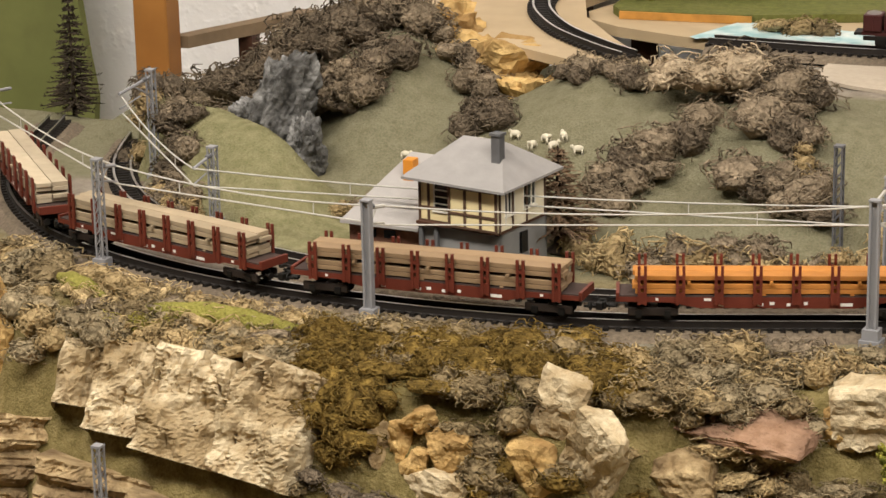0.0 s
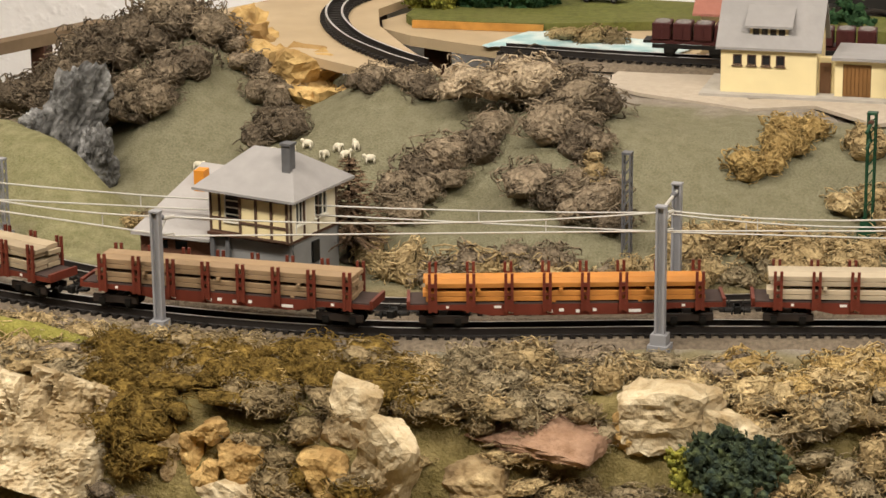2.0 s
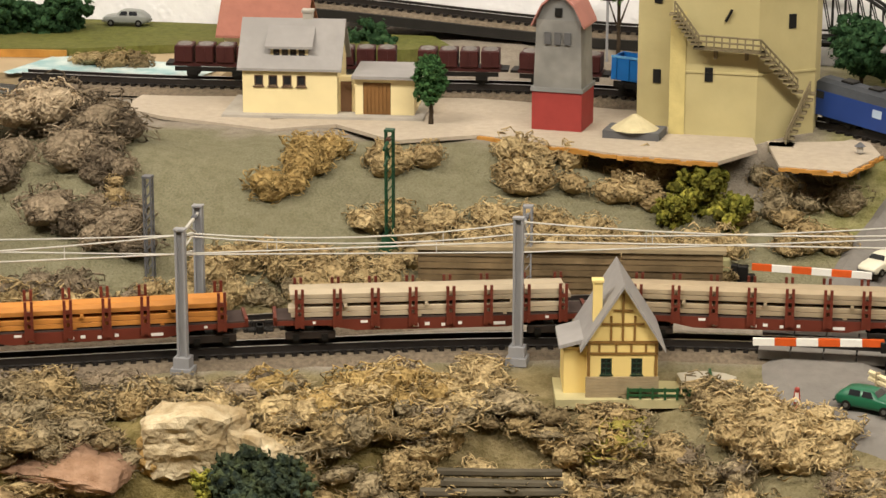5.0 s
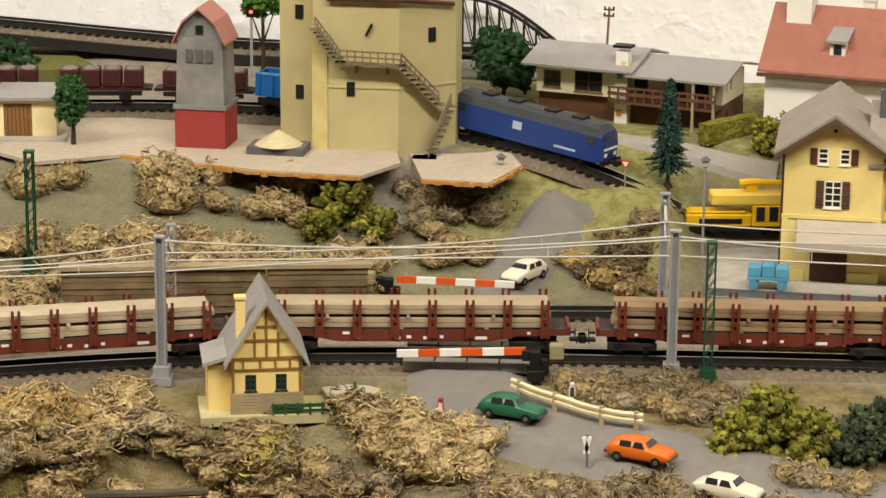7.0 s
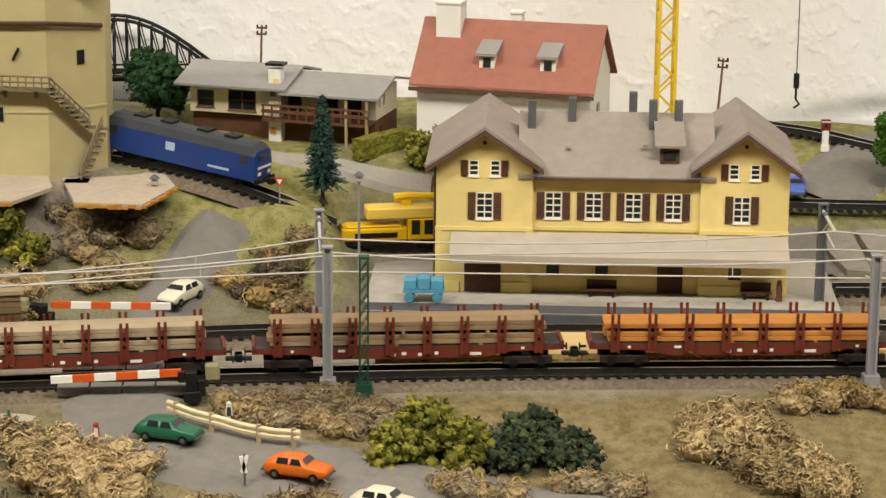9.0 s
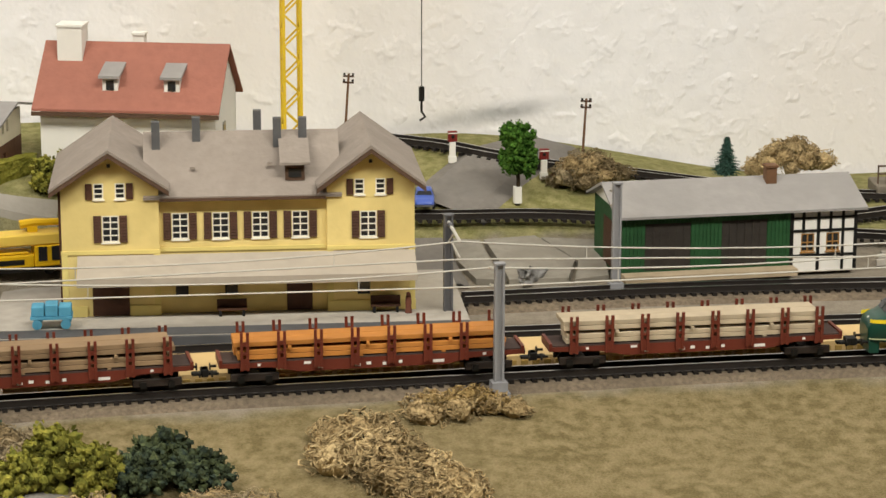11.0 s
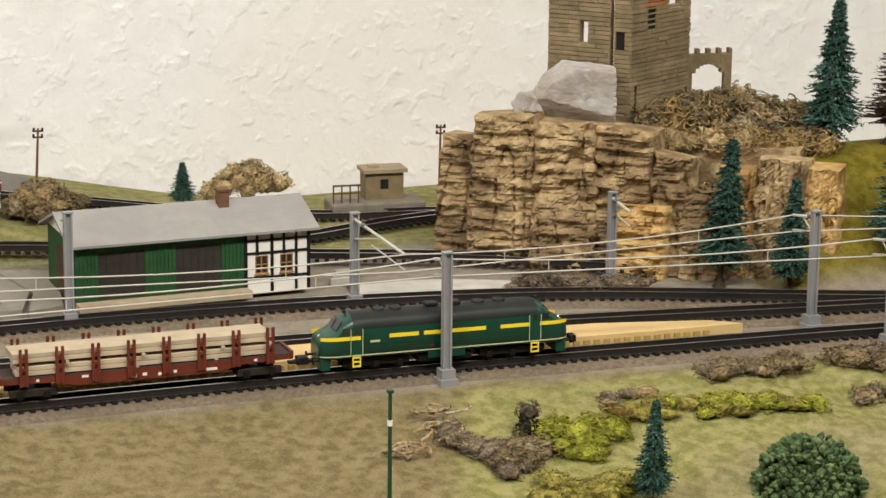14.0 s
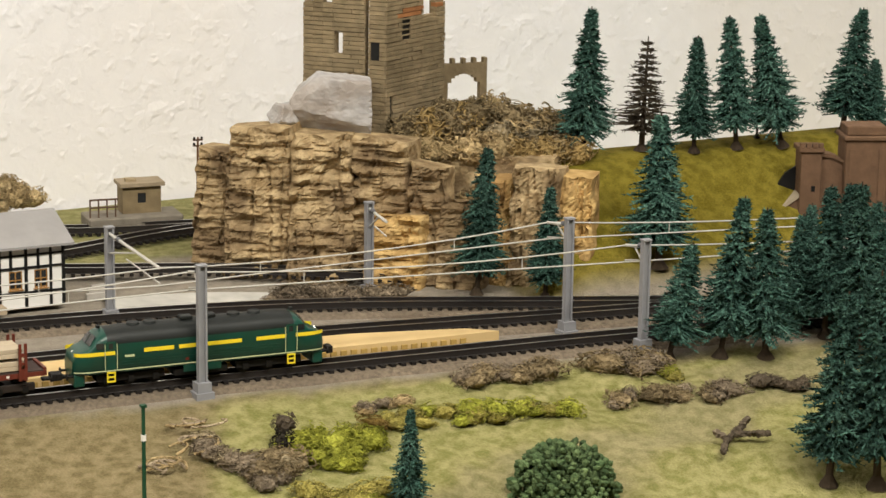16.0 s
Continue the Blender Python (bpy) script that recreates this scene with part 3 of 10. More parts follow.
def station():
    s = thing("railway_station", 0.077, 1.255, 0.008, -6.0, "yellow two-storey station with dark shutters and taupe roofs", "station building")
    def holes(xs, z, w, h):
        return [(x - w / 2, z, x + w / 2, z + h) for x in xs]
    # wings
    for x0, big, small in ((0, 22.6, (17.5, 27.4)), (123, 19.3, (15.2, 25.0))):
        L = 45 if x0 == 0 else 41
        hf = holes([big], 35.5, 7.8, 12.6) + holes(small, 56, 4.6, 7.5)
        shell(s, L, 70, 64, M_YELLOW, hf, [], [], x=x0)
        window(s, mpose(x0 + big, 0, 35.5), 7.8, 12.6, 2, 4, shutter=M_BROWN)
        for v in small:
            window(s, mpose(x0 + v, 0, 56), 4.6, 7.5, 1, 3)
            mm_part("shutter", boxes((x0 + v + (-6 if v < 20 else 2.8), -0.7, 56, x0 + v + (-2.8 if v < 20 else 6), -0.1, 63.5)), M_BROWN, s, "dark brown slatted shutter")
        gable_roof(s, L, 70, 64, 15, M_ROOF_TAUPE, 5, "y", x=x0, wall=M_YELLOW, end=6)
        bm = bmesh.new()
        k = 15 / (L / 2)
        for sx in (-1, 1):
            pts = [(x0 + L / 2, 64 + 15 - 0.2), (x0 + L / 2 + sx * (L / 2 + 5), 64 - 5 * k - 0.2), (x0 + L / 2 + sx * (L / 2 + 5), 64 - 5 * k - 2.4), (x0 + L / 2, 64 + 15 - 2.4)]
            prism(bm, pts, "y", -6.3, -5.2)
        mm_part("bargeboard", bm, M_TRIM, s, "dark brown carved gable board")
        for ex in (x0 - 1.5, x0 + L + 0.1):
            mm_part("eave_beam", boxes((ex, -3, 60.5, ex + 1.4, 66, 62.2)), M_TRIM, s)
        mm_part("vent", boxes((x0 + L / 2 - 0.8, -0.3, 71, x0 + L / 2 + 0.8, 0.2, 72.6)), M_BLACK, s)
    # middle part
    mids = (9.7, 28.5, 47, 65.6)
    shell(s, 78, 62, 58, M_YELLOW, holes(mids, 35.5, 7.8, 12.6), x=45.02, y=3)
    for v in mids:
        window(s, mpose(45 + v, 3, 35.5), 7.8, 12.6, 2, 4, shutter=M_BROWN)
    gable_roof(s, 92, 62, 58, 21, M_ROOF_TAUPE, 4, "x", x=38, y=3, end=0)
    mm_part("gutter", boxes((45.5, -1.8, 54.6, 122.5, -0.6, 56)), M_TRIM, s)
    # cornice bands and corner strips
    M_BAND = mat("bright_yellow_trim", (0.72, 0.60, 0.22), 0.7, 0.06, 90, 0.05)
    for bx in ((-0.5, -0.6, 29.8, 45.4, -0.02, 31.6), (122.7, -0.6, 29.8, 164.4, -0.02, 31.6), (45.5, 2.4, 29.8, 122.6, 2.98, 31.6)):
        mm_part("band", boxes(bx), M_BAND, s, "brighter yellow plaster band")
    for x in (0, 42.5, 123.2, 161.6):
        mm_part("corner_strip", boxes((x - 0.3, -0.5, 0, x + 2.6, -0.04, 29.7)), M_BAND, s)
    # dormer
    d = mm_part("dormer", boxes((104, 6, 62, 113, 26, 70)), M_TRIM, s, "brown dormer with lean-to roof")
    bm = bmesh.new()
    prism(bm, [(3, 69.8), (30, 79.2), (30, 80.4), (3, 71)], "x", 101.5, 115.5)
    mm_part("dormer_roof", bm, M_ROOF_TAUPE, d)
    mm_part("pane", boxes((105.5, 5.6, 63.5, 111.5, 6.2, 67.5)), M_GLASS, d)
    for x, y, z0, h in ((44, 26, 70, 17), (63, 30, 74, 14), (92, 40, 72, 17), (101, 26, 74, 14), (113, 26, 73, 15)):
        chimney(s, x, y, z0, z0 + h, 3.8, M_DARKGREY, label="grey chimney", capped=False)
    for x, z in ((60, 68), (96, 69.5)):
        mm_part("roof_hatch", boxes((x, 11, z - 1, x + 2.2, 13, z + 0.2)), M_ROOF_TAUPE, s)
    # awning over the platform
    bm = bmesh.new()
    prism(bm, [(-0.1, 29.2), (-0.1, 27.8), (-15, 20.2), (-15, 18), (-15.6, 18), (-15.6, 21.8)], "x", 7, 164)
    mm_part("awning", bm, mat("pale_awning", (0.42, 0.37, 0.31), 0.8, 0.1, 120, 0.1), s, "pale beige lean-to platform roof")
    for x, w in ((22, 17), (110, 12)):
        door(s, x, 0.3, w, 17.5, M_BROWN, -0.62 if x < 45 else 2.3, "dark brown double door")
    for x in (55, 78, 140):
        mm_part("pane", boxes((x - 3, -0.3 if x > 120 else 2.7, 8, x + 3, 0.3 if x > 120 else 3.2, 17)), M_GLASS, s, "dark ground-floor window")
    for x0, x1 in ((-0.6, 11), (31, 45), (123.5, 164.5)):
        mm_part("plinth", boxes((x0, -0.8, 0, x1, -0.06, 5)), mat("bright_yellow_trim", (0.72, 0.60, 0.22)), s)
    mm_part("side_cladding", boxes((-1.2, 1, 0, -0.05, 69, 62)), M_BROWN, s, "dark brown shingle side")
    for x in (78, 150):
        b = thing("bench", *(s.matrix_basis @ Vector((x * 0.001, -0.004, 0))), -6, "dark brown wooden bench on the station platform", "bench", "platform benches")
        mm_part("seat", boxes((-7, -2, 3, 7, 1.5, 3.8)), M_BROWN, b)
        mm_part("backrest", boxes((-7, 1.6, 3.5, 7, 2.2, 7.5)), M_BROWN, b)
        for lx in (-6, 4.8):
            mm_part("leg", boxes((lx, -1.8, 0, lx + 1.2, 1.4, 3)), M_BLACK, b)


station()
plat = thing("platform", 0.077, 1.255, 0.0, -6.0, "raised concrete station platform with a dark front edge", "platform", kind="structure")
mm_part("slab", boxes((-32, -34, 0, 188, 72, 7.9)), M_CONCRETE, plat)
mm_part("edge", boxes((-32, -36, 0, 188, -34.05, 7.5)), M_DARKPAVE, plat, "dark grey platform edge")
mm_part("paving", boxes((-32, -33.9, 7.92, 188, -22, 8.2)), M_DARKPAVE, plat, "dark strip along the edge")


def goods_shed():
    s = thing("goods_shed", 0.356, 1.292, 0.002, -0.5, "dark green boarded goods shed with timber-framed office", "goods shed")
    # boards of the green part
    doors = [(12, 4, 36, 28), (52, 4, 76, 28)]
    shell(s, 88, 54, 33, M_GREEN_BOARD, doors, x=0)
    bm = bmesh.new()
    for i in range(44):
        x = 0.3 + 2 * i
        if not any(a - 1.6 < x < c for a, b, c, d in doors):
            box(bm, x, -0.4, 3, x + 1.7, -0.02, 32.8)
        else:
            box(bm, x, -0.4, 28.6, x + 1.7, -0.02, 32.8)
    tagged(mm_part("boarding", bm, M_GREEN_BOARD, s), kind="stuff")
    for a, b, c, d in doors:
        leaf = [(a, 0.9), (a, 0.3)]
        for k in range(6):
            leaf += [(a + 0.3 + k * 4, 0.3), (a + 0.3 + k * 4, 0.05), (a + 3.7 + k * 4, 0.05), (a + 3.7 + k * 4, 0.3)]
        leaf += [(c, 0.3), (c, 0.9)]
        dm = bmesh.new()
        prism(dm, [(x, y) for x, y in leaf if x <= c], "z", b, d)
        mm_part("sliding_door", dm, mat("dark_umber_door", (0.035, 0.03, 0.026), 0.7, 0.2, 200, 0.1), s, "dark brown sliding door")
    # office
    wins = [(6.2, 10, 13.2, 19.5), (19.6, 10, 26.6, 19.5)]
    shell(s, 36, 54, 33, M_WHITE, wins, x=88.02)
    for w in wins:
        window(s, mpose(88 + (w[0] + w[2]) / 2, 0, 10), 7, 9.5, 2, 2, frame=mat("ochre_window_frame", (0.30, 0.16, 0.05), 0.6))
    beams = [(88.1, 0, 90, 33), (94.5, 20, 96, 33), (102.4, 0, 104, 33), (109, 20, 110.4, 33), (115.6, 0, 117, 33), (122.2, 0, 123.9, 33), (88.1, 20.3, 124, 21.6), (88.1, 27, 124, 28.1), (88.1, 31.7, 124, 33), (88.1, 7.4, 124, 8.6)]
    for k, (x0, z0, x1, z1) in enumerate(beams):
        mm_part("beam", boxes((x0, -0.45 - 0.03 * (k % 3), z0, x1, -0.02, z1)), M_BLACK, s, "black timber beam")
    gable_roof(s, 124, 54, 33, 10, M_ROOF_GREY, 4, "x", wall=M_WHITE, end=4)
    mm_part("loading_ramp", boxes((0, -9, 0, 90, -0.5, 3.4)), mat("tan_ramp", (0.40, 0.32, 0.22), 0.85), s, "tan loading ramp")
    chimney(s, 84, 22, 40, 50, 5.5, M_MIDBROWN, label="brown brick chimney")
    mm_part("end_door", boxes((-0.5, 18, 2, -0.05, 34, 26)), M_BROWN, s)
    st = thing("timber_stack", 0.495, 1.30, 0.0, 0, "grey timber pieces stacked beside the shed", "timber")
    for k in range(4):
        mm_part("plank", boxes((k * 2, k * 3, 0, 16 + k, k * 3 + 2.4, 3 + (k % 2) * 2)), M_CONCRETE, st)


goods_shed()


def yellow_house():
    s = thing("yellow_house", -0.365, 1.314, 0.0525, 6.0, "pale yellow house with grey roof, dormer and garage", "house")
    mm_part("plinth", boxes((-10, -6, -2, 92, 42, 0)), M_CONCRETE, s, "grey base slab")
    sm = [(6 + 7.2 * i, 14, 10.6 + 7.2 * i, 19.5) for i in range(4)]
    shell(s, 48, 36, 24, M_CREAM, sm, [(12, 5, 18, 14)])
    for a, b, c, d in sm:
        window(s, mpose((a + c) / 2, 0, b), 4.6, 5.5, 1, 1, frame=M_TRIM)
    gable_roof(s, 48, 36, 24, 20, M_ROOF_GREY, 1.9, "x", wall=M_CREAM, end=2.5)
    for z, y in ((24, 14), (24, 20.5)):
        mm_part("pane", boxes((47.9, y - 2, z, 48.2, y + 2, z + 6)), M_GLASS, s, "gable window")
    d = mm_part("dormer", boxes((14, 3.5, 26.5, 33, 15, 33)), M_CREAM, s, "wide dormer with four small windows")
    bm = bmesh.new()
    prism(bm, [(1, 32.6), (17, 42), (17, 43.3), (1, 33.9)], "x", 11.5, 35.5)
    mm_part("dormer_roof", bm, M_ROOF_GREY, d)
    for i in range(4):
        mm_part("pane", boxes((15.4 + 4.3 * i, 3.2, 29.0, 18.6 + 4.3 * i, 3.6, 32.2)), M_GLASS, d)
    chimney(s, 31, 20, 40, 48.5, 5, M_CONCRETE)
    door(s, 51.8, 0.1, 5.5, 15.5, M_MIDBROWN, 6.2, "brown door with a glass panel")
    mm_part("porch_wall", boxes((48.2, 7, 0, 57, 12, 18)), M_CREAM, s)
    shell(s, 30, 34, 18.5, M_CREAM, [(4, 0, 18, 16.5)], x=57.05, y=1)
    gd = mm_part("garage_door", boxes((61, 1.5, 0, 75, 2.2, 16.5)), mat("tan_brown_door", (0.20, 0.10, 0.035), 0.6), s, "brown boarded garage door")
    for k in range(7):
        mm_part("board", boxes((61.3 + 2 * k, 1.1, 0.2, 62.9 + 2 * k, 1.48, 16.2)), mat("tan_brown_door", (0.20, 0.10, 0.035), 0.6), gd)
    mm_part("garage_roof", boxes((55.5, -2, 18.55, 89, 37, 20.1)), M_ROOF_GREY, s, "flat grey roof")


yellow_house()


def silo_tower():
    s = thing("feed_silo", -0.217, 1.312, 0.05, -6.0, "grey silo tower on a red base with pink roof", "silo")
    mm_part("plinth", boxes((-3, -3, -2, 29, 28, 1)), M_CONCRETE, s)
    mm_part("base", boxes((0, 0, 1, 25.5, 24, 20.5), bevel=0.3), M_RED_BLOCK, s, "brick red block base")
    bm = bmesh.new()
    lo = [bm.verts.new(p) for p in ((0.6, 0.6, 20.5), (25, 0.6, 20.5), (25, 23.4, 20.5), (0.6, 23.4, 20.5))]
    hi = [bm.verts.new(p) for p in ((1.6, 1.6, 56), (24, 1.6, 56), (24, 22.4, 56), (1.6, 22.4, 56))]
    bm.faces.new(lo[::-1]), bm.faces.new(hi)
    for i in range(4):
        bm.faces.new((lo[i], lo[(i + 1) % 4], hi[(i + 1) % 4], hi[i]))
    mm_part("shaft", bm, mat("stained_grey_render", (0.25, 0.245, 0.23), 0.9, 0.25, 60, 0.2, big=(0.14, 0.135, 0.13), bigscale=45, bigmix=0.7), s, "weathered grey shaft")
    mm_part("ledge", boxes((-0.6, -0.6, 20.5, 26.1, 24.6, 22.5)), M_GREYWALL, s)
    bm = bmesh.new()
    prism(bm, [(1.7, 55), (23.9, 55), (20.5, 63), (12.8, 69.5), (5.1, 63)], "y", 1.7, 22.3)
    mm_part("gable", bm, M_GREYWALL, s)
    for sx in (-1, 1):
        for (a, za), (b, zb) in (((0, 70), (8.2, 63)), ((8.2, 63), (13.4, 52.5))):
            bm = bmesh.new()
            prism(bm, [(12.8 + sx * a, za), (12.8 + sx * b, zb), (12.8 + sx * b, zb + 1.2), (12.8 + sx * a, za + 1.3)], "y", -1.2, 25)
            mm_part("roof", bm, M_ROOF_PINK, s)
    for i in range(3):
        mm_part("louvre", boxes((6 + 5 * i, 0.4, 44, 9.2 + 5 * i, 1.3, 50)), M_DARKGREY, s)
    mm_part("hatch", boxes((11, 0.9, 58, 14.6, 1.9, 62)), M_BLACK, s)


silo_tower()


def coal_tower():
    s = thing("coaling_tower", -0.148, 1.316, 0.046, -2.0, "tall olive-beige coaling tower with an outside stair", "tower")
    pts = [(-20, 16), (-1, 13), (-1, 0), (41, 0), (67, 20), (67, 50), (-20, 50)]
    bm = bmesh.new()
    prism(bm, pts, "z", 0, 104)
    mm_part("shaft", bm, M_BEIGE, s)
    mm_part("roof", boxes((-22, -2, 104.05, 69, 52, 106)), M_ROOF_GREY, s)
    bm = bmesh.new()
    prism(bm, [(-1.4, -0.5), (41.2, -0.5), (67.5, 19.7), (67.5, 21), (41, 0.6), (-1.4, 0.6)], "z", 36, 37)
    mm_part("ledge", bm, M_BEIGE, s)
    mm_part("corner_strip", boxes((-1.6, -0.6, 0, 6, -0.03, 66)), mat("bright_beige", (0.55, 0.46, 0.20), 0.8), s)
    for x, y, z, yaw in ((-10, 14.2, 27, -9), (-10, 14.2, 67, -9), (17.5, -0.2, 32, 0), (56, 11.2, 58, 37.6)):
        mm_part("window", boxes((-2, -0.3, 0, 2, 0.6, 7)), M_BLACK, s, "small dark window", at=mpose(x, y, z, 0, 0, yaw))
    bm = bmesh.new()
    tube(bm, [(6, -2, 80), (42, -2, 80), (66, 17, 76)], 1.2, 6)
    mm_part("pipe", bm, M_BROWN, s, "dark brown pipe")
    tube(b2 := bmesh.new(), [(25, -0.8, 62), (28, -1.4, 68)], 0.7, 5)
    mm_part("wall_bracket", b2, M_BLACK, s)
    # stair: landings and flights with rails
    M = mat("weathered_tan_wood", (0.20, 0.165, 0.10), 0.8, 0.2, 160, 0.15)
    runs = [((1, -5, 66), (13, -5, 50)), ((13, -5, 50), (43, -5, 49)), ((43, -5, 49), (60, 8, 28)), ((66, 10, 27), (56, 2, 3))]
    for (a, b) in runs:
        va, vb = Vector(a), Vector(b)
        n = 8
        for k in range(n + 1):
            p = va.lerp(vb, k / n)
            mm_part("stair_tread", boxes((p.x - 2.6, p.y - 2.4, p.z - 1.0, p.x + 2.6, p.y + 2.4, p.z)), M, s)
        for k in range(n + 1):
            p = va.lerp(vb, k / n) + Vector((0, -2.4, 0))
            mm_part("baluster", boxes((p.x - 0.35, p.y - 0.35, p.z, p.x + 0.35, p.y + 0.35, p.z + 6)), M, s)
        bm = bmesh.new()
        for h in (3.2, 6):
            tube(bm, [va + Vector((0, -2.4, h)), vb + Vector((0, -2.4, h))], 0.5, 5)
        mm_part("handrail", bm, M, s)
    mm_part("landing", boxes((48, -6, 0, 60, 3, 3)), M, s)
    mm_part("bracket", boxes((20, -4, 44, 21.5, 0, 49), (35, -4, 44, 36.5, 0, 49)), M, s)
    # coal bin at the foot
    b = thing("sand_bin", -0.180, 1.300, 0.046, -6, "dark grey bin heaped with pale sand", "bin")
    mm_part("tray", boxes((0, 0, 0, 28, 18, 9)), M_DARKGREY, b)
    bm = bmesh.new()
    bmesh.ops.create_cone(bm, cap_ends=True, segments=10, radius1=12, radius2=1, depth=7, matrix=Matrix.Translation((14, 9, 12.5)))
    mm_part("sand_heap", bm, mat("pale_sand", (0.55, 0.48, 0.30), 0.95, 0.1, 300, 0.3), b)


coal_tower()


def chalet():
    s = thing("chalet", -0.0435, 1.4214, 0.0465, -20.0, "two-storey chalet with cream upper walls and wooden balcony", "house")
    s.matrix_basis = s.matrix_basis @ Matrix.Diagonal((0.97, 0.95, 0.90, 1))
    R = mat("red_brown_boards", (0.12, 0.055, 0.03), 0.7, 0.2, 150, 0.15)
    mm_part("plinth", boxes((-4, -14, -3, 112, 48, 0)), M_CONCRETE, s)
    shell(s, 104, 40, 16, R, [], [(8, 3, 13, 11)], y=6)
    shell(s, 50, 44, 33, M_PALE, [(4, 19, 14, 29), (22, 18, 38, 30)], z0=16, y=2)
    shell(s, 53.9, 38, 32, M_PALE, [(4, 17, 12, 31), (24, 17, 33, 31), (38, 17, 46, 31)], [(5, 22, 9, 29), (13, 22, 17, 29)], z0=16, x=50.05, y=8)
    window(s, mpose(9, 2, 19), 10, 10, 1, 2, M_MIDBROWN)
    window(s, mpose(30, 2, 18), 16, 12, 2, 2, M_MIDBROWN)
    for x in (58, 78.5, 92):
        window(s, mpose(x, 8, 17), 8.5, 14, 1, 1, M_MIDBROWN)
    mm_part("balcony_floor", boxes((44, -6, 14.5, 104, 8, 16)), R, s)
    rail = mm_part("balcony_rail", boxes((44, -6.4, 23.5, 104, -5.4, 24.6), (44, -6.4, 19.5, 104, -5.6, 21.5)), R, s, "reddish wooden balcony rail")
    for i in range(13):
        mm_part("baluster", boxes((44.5 + 4.9 * i, -6.2, 16, 45.5 + 4.9 * i, -5.6, 23.5)), R, rail)
    for x in (78, 91, 102.5):
        mm_part("post", boxes((x, -6.2, 0, x + 1.4, -4.8, 31)), M_TAN, s, "pale wooden post")
    for x in (70, 97):
        mm_part("ground_door", boxes((x - 6, 5.4, 0, x + 6, 5.95, 13)), R, s)
    for x0, x1, z0, zr, d in ((-6, 58, 32.5, 41, 46), (54, 110, 30.5, 38, 44)):
        bm = bmesh.new()
        prism(bm, [(-7, z0), (24, zr), (54, z0 + 1), (54, z0 + 2.3), (24, zr + 1.4), (-7, z0 + 1.3)], "x", x0, x1)
        mm_part("roof", bm, M_ROOF_GREY, s, "low-pitched grey roof")
    c = mm_part("chimney", boxes((46, 0, 0, 53, 6, 44)), M_WHITE, s, "white stone chimney stack")
    mm_part("chimney_cap", boxes((44.5, -1, 46, 54.5, 7, 47.5)), M_BLACK, c)
    for k, (z, col) in enumerate(((6, M_ORANGE_PAINT), (22, M_YELLOW), (28, M_GREYWALL), (35, M_YELLOW))):
        mm_part("stone", boxes((47 + k % 2 * 2, -0.5, z, 50 + k % 2 * 2, 0.1, z + 3.5)), col, c)


chalet()


def red_roof_house():
    s = thing("red_roofed_house", 0.075, 1.392, 0.03, -18.0, "white house with a large faded red roof", "house")
    shell(s, 91, 54, 55, M_WHITE, [(3, 2, 13, 18)])
    gable_roof(s, 91, 54, 55, 25, M_ROOF_RED, 5, "x", wall=M_WHITE, end=3)
    mm_part("fascia", boxes((-3, -6.3, 48.2, 94, -5.2, 50.2)), M_TRIM, s)
    for x in (36, 68):
        d = mm_part("dormer", boxes((x - 4, 4, 58, x + 4, 18, 67)), M_WHITE, s, "small dormer with grey roof")
        bm = bmesh.new()
        prism(bm, [(1.5, 66.6), (20, 72), (20, 73.4), (1.5, 68)], "x", x - 5.5, x + 5.5)
        mm_part("dormer_roof", bm, M_ROOF_GREY, d)
        mm_part("pane", boxes((x - 2, 3.6, 60.5, x + 2, 4.1, 65.5)), M_GLASS, d)
    chimney(s, 12, 24, 72, 90, 13, M_WHITE, label="broad white chimney")
    chimney(s, 46, 30, 75, 85, 6, M_WHITE, label="white chimney")
    mm_part("porch", boxes((2, -3, 0, 14, -0.1, 18)), M_WHITE, s)
    for x in (5, 10):
        mm_part("pane", boxes((x - 1.6, -3.3, 4, x + 1.6, -2.95, 15)), M_GLASS, s)
    mm_part("window", boxes((91.05, 18, 30, 91.5, 24, 42)), M_GLASS, s)


red_roof_house()


def far_house():
    s = thing("small_yellow_house", -0.405, 1.42, 0.052, 4, "small yellow house with a red roof", "house")
    shell(s, 42, 34, 22, M_CREAM, [(22, 6, 32, 18)])
    gable_roof(s, 42, 34, 22, 17, M_ROOF_RED, 4, "x", wall=M_CREAM, end=4)
    window(s, mpose(27, 0, 6), 10, 12, 2, 2, M_ROOF_RED)


far_house()


